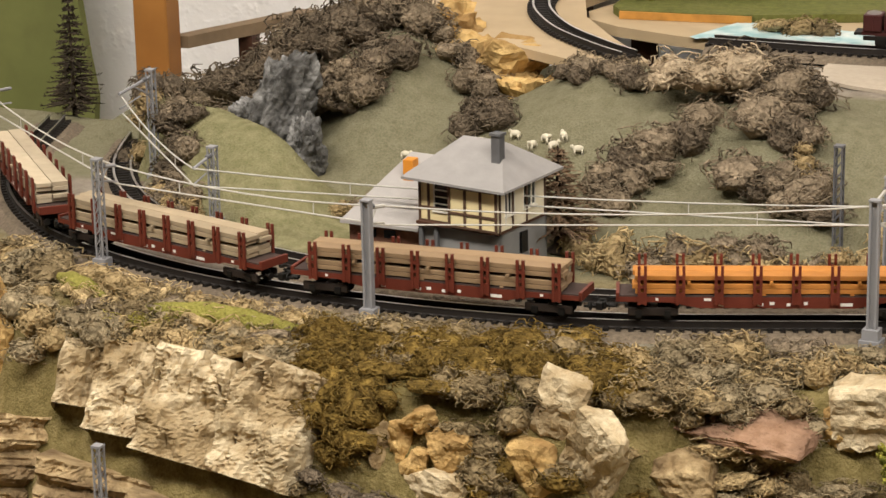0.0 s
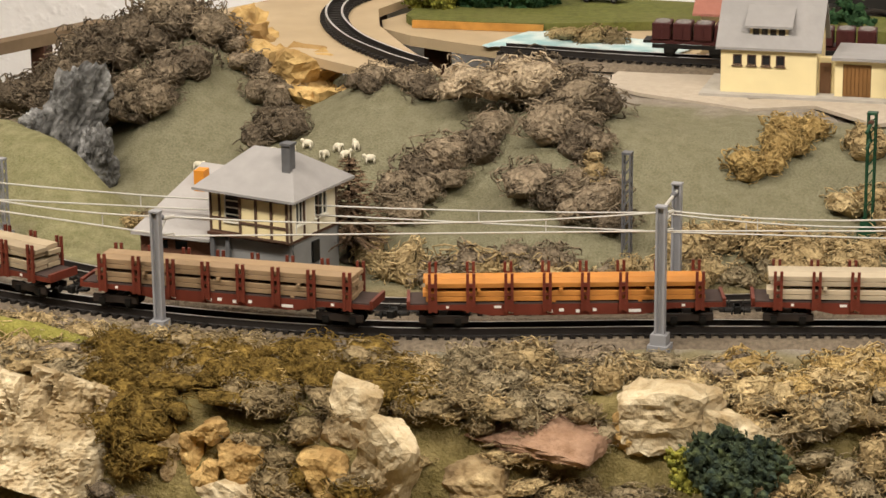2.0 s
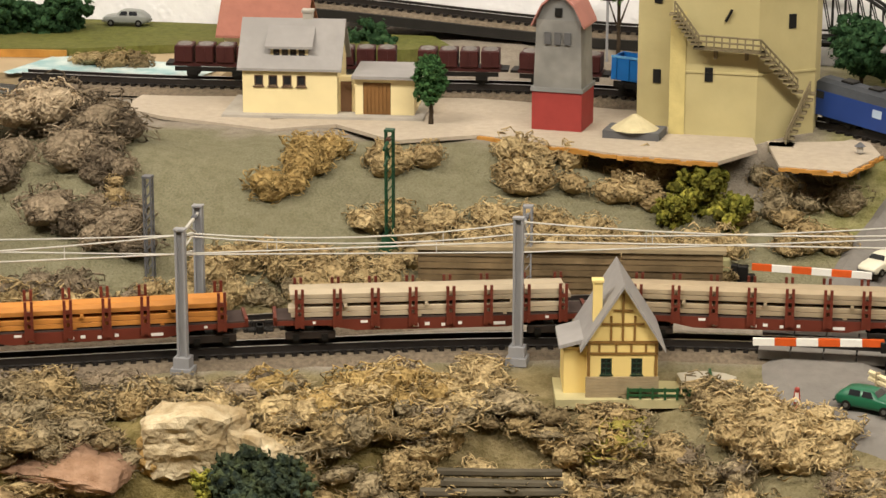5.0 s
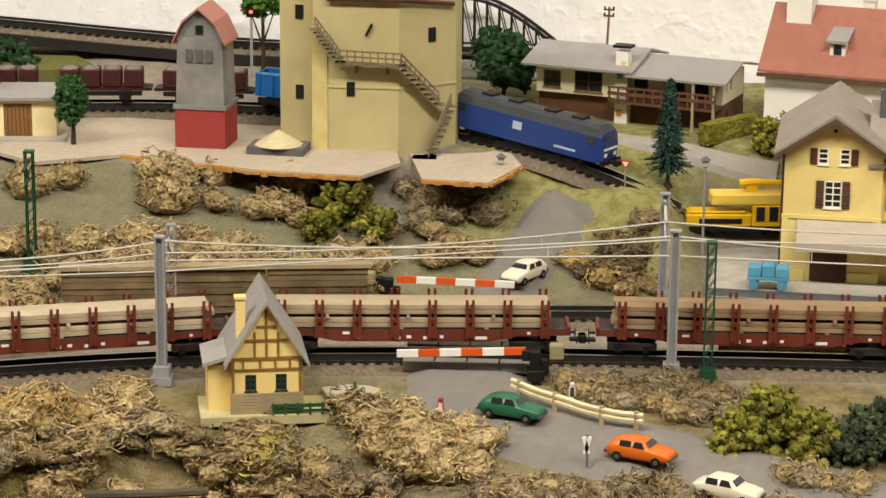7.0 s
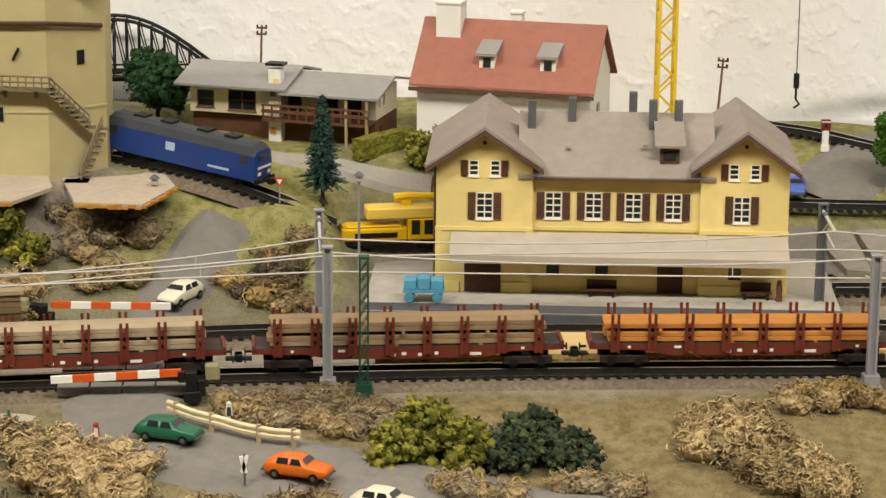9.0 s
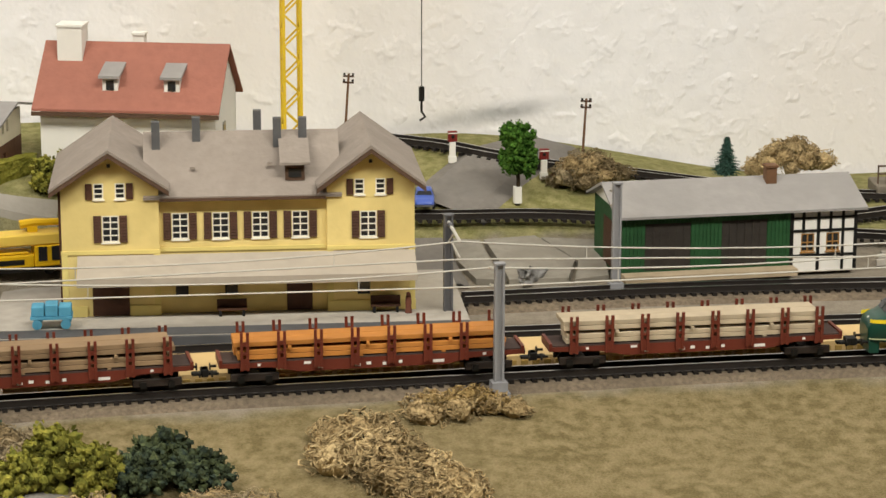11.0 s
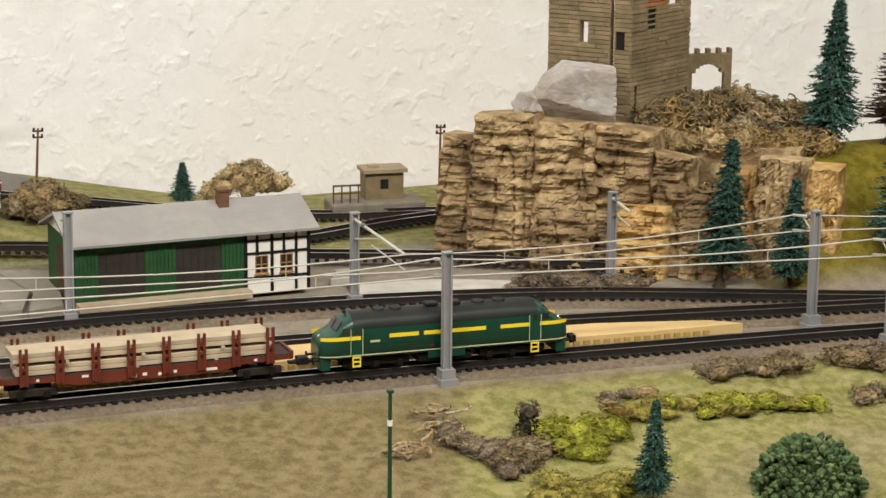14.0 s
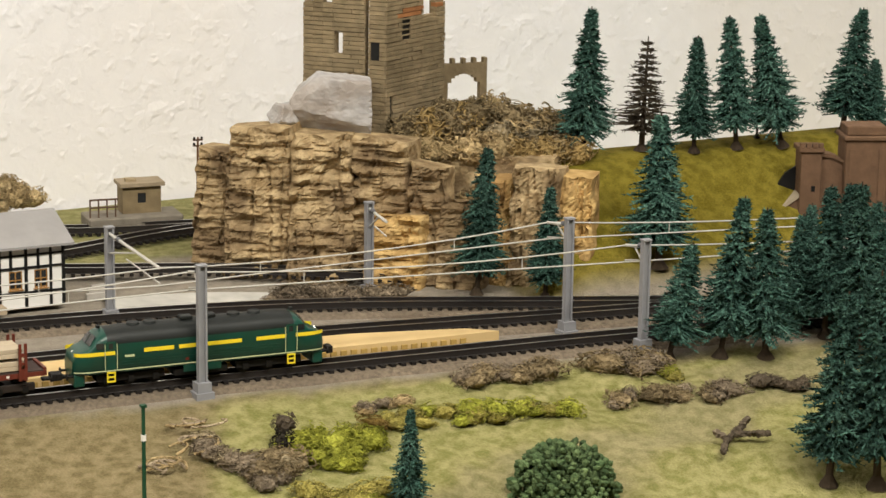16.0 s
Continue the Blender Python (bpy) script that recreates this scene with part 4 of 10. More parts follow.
def cottage():
    s = thing("crossing_keeper_cottage", -0.1545, 1.074, -0.0045, 12.0, "yellow timber-framed cottage with a steep grey roof", "cottage")
    s.matrix_basis = s.matrix_basis @ Matrix.Scale(0.9, 4)
    mm_part("base", boxes((-14, -4, -4, 62, 44, 0.2)), mat("greenish_base", (0.45, 0.40, 0.22), 0.9, 0.15, 120, 0.2), s, "greenish base plate")
    wins = [(6.3, 11, 11.3, 18.5), (20, 11, 25, 18.5)]
    shell(s, 32, 40, 27, M_COTTAGE, wins)
    for a, b, c, d in wins:
        window(s, mpose((a + c) / 2, 0, b), 5, 7.5, 2, 3, frame=mat("dark_green_frame", (0.01, 0.03, 0.02), 0.5))
    gable_roof(s, 32, 40, 27, 25, M_ROOF_GREY, 3.2, "y", wall=M_COTTAGE, end=3.5, thick=1.8)
    for k, (x0, z0, x1, z1) in enumerate(((0, 25.4, 32, 26.8), (0, 20.4, 32, 21.4), (6.5, 34.2, 25.5, 35.2), (0.2, 10, 1.5, 25.4), (30.5, 10, 31.8, 25.4), (15.4, 26.8, 16.5, 49), (5, 21.4, 6, 25.4), (12.6, 21.4, 13.6, 25.4), (19.4, 21.4, 20.4, 25.4), (26, 21.4, 27, 25.4), (10.2, 26.8, 11.2, 38.5), (20.8, 26.8, 21.8, 38.5), (11.6, 40.6, 20.4, 41.5))):
        mm_part("beam", boxes((x0, -0.5 - 0.04 * (k % 3), z0, x1, -0.02, z1)), mat("light_brown_beam", (0.22, 0.12, 0.035), 0.7), s, "brown timber beam")
    for k in range(7):
        mm_part("board", boxes((-0.5, -1.0, 0.3 + 1.4 * k, 32.5, -0.1, 1.55 + 1.4 * k)), M_TAN, s, "weathered tan board")
    shell(s, 10, 26, 22, M_COTTAGE, x=-10.05, y=6)
    bm = bmesh.new()
    prism(bm, [(-12.5, 21.9), (0, 25.2), (0, 27.0), (-12.5, 23.6)], "y", 3, 33)
    mm_part("annex_roof", bm, M_ROOF_GREY, s)
    chimney(s, 5, 9, 30, 52, 4.2, M_COTTAGE, label="yellow chimney")
    f = thing("garden_fence", *(s.matrix_basis @ Vector((0.018, -0.003, 0))), 10, "low green garden fence beside the cottage", "fence")
    for k in range(8):
        mm_part("picket", boxes((k * 5, -0.5, 0, k * 5 + 1, 0.5, 5)), M_GREEN_BOARD, f)
    mm_part("rail", boxes((0, 0.55, 3, 36, 1.2, 4.4), (0, 0.55, 1, 36, 1.2, 2)), M_GREEN_BOARD, f)
    mm_part("side_rail", boxes((35, 1.3, 0, 36, 26, 5)), M_GREEN_BOARD, f)


cottage()


EYE_THERE = Vector((-0.05, 0.097, 0.33))
NEARER = Matrix.Translation(EYE_THERE) @ Matrix.Scale(0.978, 4) @ Matrix.Translation(-EYE_THERE)


def signal_box():
    s = thing("signal_box", -0.5515, 1.110, 0.0, -8.0, "signal box with grey base, timber-framed cabin and grey roof", "signal box")
    s.matrix_basis = NEARER @ s.matrix_basis
    shell(s, 42, 40, 16.5, M_GREYWALL, [], [(16, 2, 22, 12)], x=2, y=2)
    mm_part("base_wall", boxes((2, 2, -8.5, 44, 42, -0.02)), M_GREYWALL, s, "dark grey base wall")
    mm_part("door", boxes((14.2, 1.4, -7, 19.8, 1.98, 4)), M_WHITE, s, "white door")
    mm_part("door_dark", boxes((44.2, 18.5, 2, 44.9, 24, 12)), M_BLACK, s)
    # cabin
    fh = [(11.5, 4.5, 17, 14.5)]
    cab = mm_part("cabin_wall", panel(27, 38.5, [], 1.2, 16.55), M_CREAM, s, at=mpose(18.05, -2, 0))
    mm_part("cabin_wall", panel(18, 38.5, [(8, 22, 17.5, 35)], 1.2, 16.55), M_CREAM, s, at=mpose(0, 1, 0))
    mm_part("cabin_wall", panel(42, 38.5, [(6, 23, 15, 35), (22, 23, 33, 35)], 1.2, 16.55), M_PALE, s, at=mpose(45.05, -2, 0, 0, 0, 90))
    mm_part("cabin_wall", panel(40, 38.5, [], 1.2, 16.55), M_CREAM, s, at=mpose(0, 41, 0, 0, 0, -90))
    mm_part("cabin_floor", boxes((0.1, -1.9, 15.2, 45, 41, 16.5)), M_BROWN, s)
    window(s, mpose(12.7, 1, 22), 9.5, 13, 1, 4)
    window(s, mpose(45.05, 8.5, 23, 0, 0, 90), 9, 12, 3, 1)
    window(s, mpose(45.05, 25.5, 23, 0, 0, 90), 11, 12, 3, 1)
    for k, x in enumerate((18.2, 26.8, 35.2, 43.6)):
        mm_part("beam", boxes((x, -2.6, 16, x + 1.2, -2.05, 38.4)), M_TRIM, s, "dark timber beam")
    for z in (16.2, 22.6, 34.6):
        mm_part("beam", boxes((18.2, -2.5, z, 44.9, -2.03, z + 1)), M_TRIM, s)
        mm_part("beam", boxes((0, 0.45, z, 18, 0.97, z + 1)), M_TRIM, s)
    for x in (0.1, 5, 17):
        mm_part("beam", boxes((x, 0.4, 16, x + 1.1, 0.96, 38.4)), M_TRIM, s)
    for y in (-1, 10, 22, 38):
        mm_part("beam", boxes((45.1, y, 16, 45.6, y + 1.1, 38.4)), M_TRIM, s)
    # hipped roof
    bm = bmesh.new()
    e = [bm.verts.new(p) for p in ((-5, -6, 38), (51, -6.5, 37.4), (51, 46, 38), (-5, 46, 38))]
    lo = [bm.verts.new((v.co.x, v.co.y, v.co.z - 1.2)) for v in e]
    r1, r2 = bm.verts.new((13, 20, 54)), bm.verts.new((34, 20, 54))
    for f in ((e[0], e[1], r2, r1), (e[1], e[2], r2), (e[2], e[3], r1, r2), (e[3], e[0], r1)):
        bm.faces.new(f)
    for i in range(4):
        bm.faces.new((lo[i], lo[(i + 1) % 4], e[(i + 1) % 4], e[i]))
    bm.faces.new(lo[::-1])
    mm_part("roof", bm, M_ROOF_GREY, s, "hipped grey roof")
    chimney(s, 38, 10, 42, 59, 4.5, M_DARKGREY, label="dark chimney")
    for x in (0.5, 9):
        mm_part("post", boxes((x, -0.5, 0, x + 2, 1, 15.1)), M_DARKGREY, s)
    # stair house
    a = thing("stair_house", -0.592, 1.118, 0.0, 3.0, "low brown shed with a sloping grey roof", "shed")
    a.matrix_basis = NEARER @ a.matrix_basis
    mm_part("base_wall", boxes((0, 0, -8.5, 36, 30, -0.02)), M_GREYWALL, a)
    mm_part("body", boxes((0, 0, 0, 36, 30, 10)), mat("red_brown_brick", (0.13, 0.06, 0.04), 0.8, 0.25, 200, 0.2), a)
    for x in (8, 18):
        mm_part("pane", boxes((x, -0.3, 3, x + 6, -0.02, 7)), M_GLASS, a)
    bm = bmesh.new()
    q = [bm.verts.new(p) for p in ((-3, -4, 11), (37, -4, 10), (37, 30, 37), (20, 30, 38))]
    q2 = [bm.verts.new((v.co.x, v.co.y, v.co.z - 1.4)) for v in q]
    bm.faces.new(q), bm.faces.new(q2[::-1])
    for i in range(4):
        bm.faces.new((q[i], q[(i + 1) % 4], q2[(i + 1) % 4], q2[i]))
    mm_part("roof", bm, mat("pale_grey_roof", (0.36, 0.34, 0.33), 0.7, 0.08, 140, 0.1), a)
    mm_part("hatch", boxes((21, 17, 27, 26, 24, 37)), M_ORANGE_PAINT, a, "orange hatch")


signal_box()


def halt_hut():
    s = thing("halt_shelter", 0.575, 1.455, 0.006, -8, "small tan shelter on a stone platform with a railing", "shelter")
    mm_part("platform", boxes((-22, -10, -6, 34, 14, 1), bevel=0.8), mat("dark_stone_platform", (0.20, 0.175, 0.14), 0.9, 0.25, 160, 0.3), s)
    shell(s, 23, 14, 17, mat("dark_tan_boards", (0.21, 0.16, 0.09), 0.8, 0.2, 160, 0.15), [(9, 7, 14, 13)])
    mm_part("roof", boxes((-1.5, -2, 17.02, 25, 16, 19.2)), mat("tan_roof", (0.30, 0.24, 0.16), 0.8), s)
    mm_part("pane", boxes((9, 0.8, 7, 14, 1.2, 13)), M_GLASS, s)
    mm_part("ridge", boxes((3, 4, 19.25, 9, 9, 21)), M_TAN, s)
    for k in range(4):
        mm_part("railing_post", boxes((-21 + 5 * k, -6, 1, -20.2 + 5 * k, -5.2, 12)), M_TRIM, s)
    mm_part("railing", boxes((-21, -6, 11, -4, -5.3, 12), (-21, -6, 6.5, -4, -5.3, 7.3)), M_TRIM, s)


halt_hut()

# ---- train ----
M_LOCO_GREEN = mat("loco_dark_green", (0.006, 0.050, 0.034), 0.32, 0.08, 90, 0.02, spec=0.5)
M_LOCO_ROOF = mat("loco_roof_black", (0.012, 0.014, 0.013), 0.55, 0.15, 120, 0.05, spec=0.3)
M_LOCO_YELLOW = mat("loco_yellow", (0.80, 0.62, 0.03), 0.4, 0.03, 90, 0)
M_LOCO_LINE = mat("loco_pale_line", (0.48, 0.52, 0.30), 0.5, 0.03, 90, 0)
M_UNDER = mat("black_running_gear", (0.008, 0.007, 0.006), 0.6, 0.3, 200, 0.1, spec=0.25)
M_RUST = mat("wagon_red_brown", (0.135, 0.030, 0.018), 0.5, 0.15, 120, 0.05, big=(0.11, 0.026, 0.016))
M_PLANK = mat("pale_sawn_timber", (0.47, 0.39, 0.28), 0.75, 0.12, 120, 0.1, rnd=0.12)
M_PLANK_O = mat("orange_sawn_timber", (0.48, 0.20, 0.045), 0.7, 0.15, 120, 0.1, rnd=0.12)
M_PLANK_B = mat("brown_sawn_timber", (0.28, 0.19, 0.11), 0.75, 0.12, 120, 0.1, rnd=0.12)
M_PLANK_G = mat("grey_brown_sawn_timber", (0.34, 0.27, 0.18), 0.75, 0.12, 120, 0.1, rnd=0.12)
M_MARK = mat("white_marking", (0.75, 0.73, 0.7), 0.5, 0.02, 90, 0)
M_STEEL = mat("dull_steel", (0.20, 0.20, 0.20), 0.4, 0.1, 90, 0, metal=0.7)
RUN1 = [0.0]
for pa, pb in zip(TRACK_1, TRACK_1[1:]):
    RUN1.append(RUN1[-1] + (pb - pa).length)


def on_track(line, run, s, z=0.0055):
    """The pose at the distance s along a track."""
    xs, ys, zs = [p.x for p in line], [p.y for p in line], [p.z for p in line]
    def at(v):
        return Vector((np.interp(v, run, xs), np.interp(v, run, ys), np.interp(v, run, zs)))
    d = at(s + 0.045) - at(s - 0.045)
    p = (at(s + 0.045) + at(s - 0.045)) / 2
    return pose(p.x, p.y, p.z + z, 0, -math.degrees(math.asin(d.z / d.length)), math.degrees(math.atan2(d.y, d.x)))


def loft(bm, rings):
    rows = [[bm.verts.new(p) for p in r] for r in rings]
    faces = []
    for a, b in zip(rows, rows[1:]):
        for k in range(len(a)):
            faces.append(bm.faces.new((a[k], a[(k + 1) % len(a)], b[(k + 1) % len(a)], b[k])))
    bm.faces.new(rows[0][::-1])
    bm.faces.new(rows[-1])
    return faces


def bogie(parent, x, axles, gap, m=None, wheel_r=3.1):
    b = mm_part("bogie", boxes((x - gap * (axles - 1) / 2 - 4.5, -6.8, 2.6, x + gap * (axles - 1) / 2 + 4.5, -5.4, 6.2), (x - gap * (axles - 1) / 2 - 4.5, 5.4, 2.6, x + gap * (axles - 1) / 2 + 4.5, 6.8, 6.2), (x - 2, -5.4, 3.4, x + 2, 5.4, 5.4), bevel=0.35), m or M_UNDER, parent)
    for i in range(axles):
        wx = x + gap * (i - (axles - 1) / 2)
        bm = bmesh.new()
        for y in (-4.3, 4.3):
            bmesh.ops.create_cone(bm, cap_ends=True, segments=18, radius1=wheel_r, radius2=wheel_r, depth=1.4, matrix=Matrix.Translation((wx, y, wheel_r)) @ Matrix.Rotation(radians(90), 4, "X"))
        tube(bm, [(wx, -4, wheel_r), (wx, 4, wheel_r)], 0.7, 6)
        mm_part("wheelset", bm, M_UNDER, b)
        mm_part("axle_box", boxes((wx - 1.3, -7.6, 2.2, wx + 1.3, -6.85, 5.0), (wx - 1.3, 6.85, 2.2, wx + 1.3, 7.6, 5.0)), M_UNDER, b)
    return b


def coupler(parent, x, way):
    """A bulky hook coupler with two buffers."""
    mm_part("coupler", boxes((min(x, x + way * 6), -1.6, 4.6, max(x, x + way * 6), 1.6, 6.0), (min(x + way * 4, x + way * 7), -2.6, 4.2, max(x + way * 4, x + way * 7), 2.6, 7.6), bevel=0.3), M_UNDER, parent)
    for y in (-5.6, 5.6):
        bm = bmesh.new()
        tube(bm, [(x, y, 6.6), (x + way * 2.6, y, 6.6)], 0.6, 8)
        tube(bm, [(x + way * 2.6, y, 6.6), (x + way * 3.1, y, 6.6)], 1.6, 10)
        mm_part("buffer", bm, M_UNDER, parent)


def locomotive(at):
    s = thing("diesel_locomotive", 0, 0, 0, 0, "dark green diesel locomotive with yellow stripes and black roof", "locomotive")
    s.matrix_basis = at
    L = 60.0
    side = [(-60, 6.2, 13.5), (-58.6, 7.9, 16.6), (-55.5, 8.9, 18.2), (-52.5, 9.3, 19.0), (-47.6, 9.4, 25.2), (-44.5, 9.4, 26.6), (-36, 9.4, 27.0)]
    side = side + [(-x, w, t) for x, w, t in side[::-1]]
    rings = []
    for x, w, t in side:
        sh = min(t - 1.2, 20.6)
        r = [(-w + 0.9, 7.2), (-w, 7.9), (-w, sh)]
        for k in range(1, 8):
            a = math.pi * k / 8
            r.append((-w * math.cos(a), sh + (t - sh) * math.sin(a) ** 0.75))
        r += [(w, sh), (w, 7.9), (w - 0.9, 7.2)]
        rings.append([(x, y, z) for y, z in r])
    bm = bmesh.new()
    for f in loft(bm, rings):
        c = f.calc_center_median()
        f.material_index = 1 if c.z > 21.4 and abs(c.x) < 46 else 0
        f.smooth = True
    mm_part("body", bm, [M_LOCO_GREEN, M_LOCO_ROOF], s)
    for y in (-1, 1):
        o = y * 9.42
        def strip(x0, x1, z0, z1, m, name, out=0.16, label=""):
            mm_part(name, boxes((x0, min(o, o + y * out), z0, x1, max(o, o + y * out), z1)), m, s, label)
        for x0, x1 in ((-57, -41), (-27.5, -13.5), (-11, -1.6), (0.8, 19), (26, 57)):
            if abs(x0) > 50 or abs(x1) > 50:
                bm = bmesh.new()
                sg = -1 if x0 < 0 else 1
                pts = [(sg * 41 if sg < 0 else 26, 9.5), (sg * 52.5, 9.42), (sg * 55.5, 9.0), (sg * 58.4, 8.1), (sg * 59.4, 7.1)]
                lo = [bm.verts.new((px, y * (py + 0.1), 15.8 + 0.6 * max(0, abs(px) - 54) * 0.05)) for px, py in pts]
                hi = [bm.verts.new((px, y * (py + 0.1), 17.6)) for px, py in pts]
                for k in range(len(pts) - 1):
                    bm.faces.new((lo[k], lo[k + 1], hi[k + 1], hi[k]))
                mm_part("stripe", bm, M_LOCO_YELLOW, s, "yellow stripe round the nose")
            else:
                strip(x0, x1, 15.8, 17.6, M_LOCO_YELLOW, "stripe", label="yellow stripe")
        bm = bmesh.new()
        pts = [(-59.6, 6.9), (-58.2, 8.1), (-55.5, 9.0), (-52.5, 9.42), (52.5, 9.42), (55.5, 9.0), (58.2, 8.1), (59.6, 6.9)]
        lo = [bm.verts.new((px, y * (py + 0.12), 8.3)) for px, py in pts]
        hi = [bm.verts.new((px, y * (py + 0.12), 8.9)) for px, py in pts]
        for k in range(len(pts) - 1):
            bm.faces.new((lo[k], lo[k + 1], hi[k + 1], hi[k]))
        mm_part("waist_line", bm, M_LOCO_LINE, s, "thin pale line")
        for z in (13.2, 12.0, 10.8):
            strip(-38, 38, z, z + 0.22, M_LOCO_GREEN, "rib", 0.12)
        for x in (-43, 43):
            d = mm_part("cab_door", boxes((x - 2.3, min(o, o + y * 0.14), 8.9, x + 2.3, max(o, o + y * 0.14), 22)), M_LOCO_GREEN, s)
            mm_part("pane", boxes((x - 1, min(o, o + y * 0.22), 18.6, x + 1, max(o, o + y * 0.22), 21.2)), M_GLASS, d)
            for hx in (-2.8, 2.8):
                bm = bmesh.new()
                tube(bm, [(x + hx, o + y * 0.5, 8.5), (x + hx, o + y * 0.5, 21)], 0.2, 5)
                mm_part("grab_rail", bm, M_LOCO_LINE, s, "pale handrail")
            st = boxes((x - 2, min(o, o + y * 0.5), 3.2, x - 1.4, max(o, o + y * 0.5), 8), (x + 1.4, min(o, o + y * 0.5), 3.2, x + 2, max(o, o + y * 0.5), 8), (x - 1.4, min(o, o + y * 0.5), 3.2, x + 1.4, max(o, o + y * 0.5), 3.9), (x - 1.4, min(o, o + y * 0.5), 5.3, x + 1.4, max(o, o + y * 0.5), 6), (x - 1.4, min(o, o + y * 0.5), 7.3, x + 1.4, max(o, o + y * 0.5), 8))
            mm_part("step_ladder", st, M_LOCO_YELLOW, s, "yellow step ladder")
            wx = x + (3.2 if x < 0 else -3.2) * -1.55
            mm_part("cab_window", boxes((wx - 1.7, min(o, o + y * 0.15), 18.8, wx + 1.7, max(o, o + y * 0.15), 21.6)), M_GLASS, s)
        strip(-36.5, -32, 14.2, 15.2, M_LOCO_LINE, "number_bar", label="pale plate with unreadable writing")
        strip(-1, 1.2, 13.6, 14.4, M_LOCO_LINE, "badge", label="small pale badge")
        strip(-8, -6.4, 10, 11.2, M_RUST, "plate")
        strip(-9, 9, 4.6, 7.8, M_LOCO_GREEN, "skirt", 0.1)
    for e in (-1, 1):
        bm = bmesh.new()
        for yy in (-1, 1):
            q = [bm.verts.new((e * px, yy * py, pz)) for px, py, pz in ((52.2, 0.5, 20.0), (51.9, 6.4, 20.0), (49.0, 5.6, 24.0), (49.2, 0.5, 24.3))]
            bm.faces.new(q)
        mm_part("windscreen", bm, M_GLASS, s)
        for yy in (-4.6, 4.6):
            lamp = bmesh.new()
            bmesh.ops.create_uvsphere(lamp, u_segments=10, v_segments=6, radius=1.1, matrix=Matrix.Translation((e * 58.9, yy, 11.5)))
            mm_part("headlight", lamp, MATS.get("headlight_on") or glow("headlight_on", (1, 0.95, 0.85), 6.0) if e > 0 else M_MARK, s, "lit round headlight" if e > 0 else "round headlight")
        lamp = bmesh.new()
        bmesh.ops.create_uvsphere(lamp, u_segments=10, v_segments=6, radius=0.9, matrix=Matrix.Translation((e * 57.9, 0, 16.2)))
        mm_part("headlight", lamp, MATS["headlight_on"] if e > 0 and "headlight_on" in MATS else M_MARK, s)
        mm_part("snow_plough", boxes((min(e * 54.5, e * 59.5), -7.5, 1.5, max(e * 54.5, e * 59.5), 7.5, 7.6), bevel=0.6), M_LOCO_GREEN, s)
        coupler(s, e * 59.5, e)
        bogie(s, e * 33, 3, 11.5, wheel_r=3.4)
        mm_part("horn", boxes((min(e * 45.5, e * 47), -1, 26.4, max(e * 45.5, e * 47), 1, 27.6)), M_LOCO_ROOF, s)
    mm_part("fuel_tank", boxes((-13, -7.5, 2.2, 13, 7.5, 6), bevel=0.5), M_UNDER, s)
    mm_part("exhaust", boxes((-8, -2.5, 26.8, -2, 2.5, 28.6), bevel=0.4), M_LOCO_ROOF, s)
    mm_part("exhaust", boxes((3, -2.5, 26.8, 9, 2.5, 28.6), bevel=0.4), M_LOCO_ROOF, s)
    for x in (-30, -22, 18, 28):
        bm = bmesh.new()
        bmesh.ops.create_cone(bm, cap_ends=True, segments=14, radius1=3.2, radius2=2.8, depth=0.9, matrix=Matrix.Translation((x, 0, 27.3)))
        mm_part("roof_fan", bm, M_LOCO_ROOF, s)


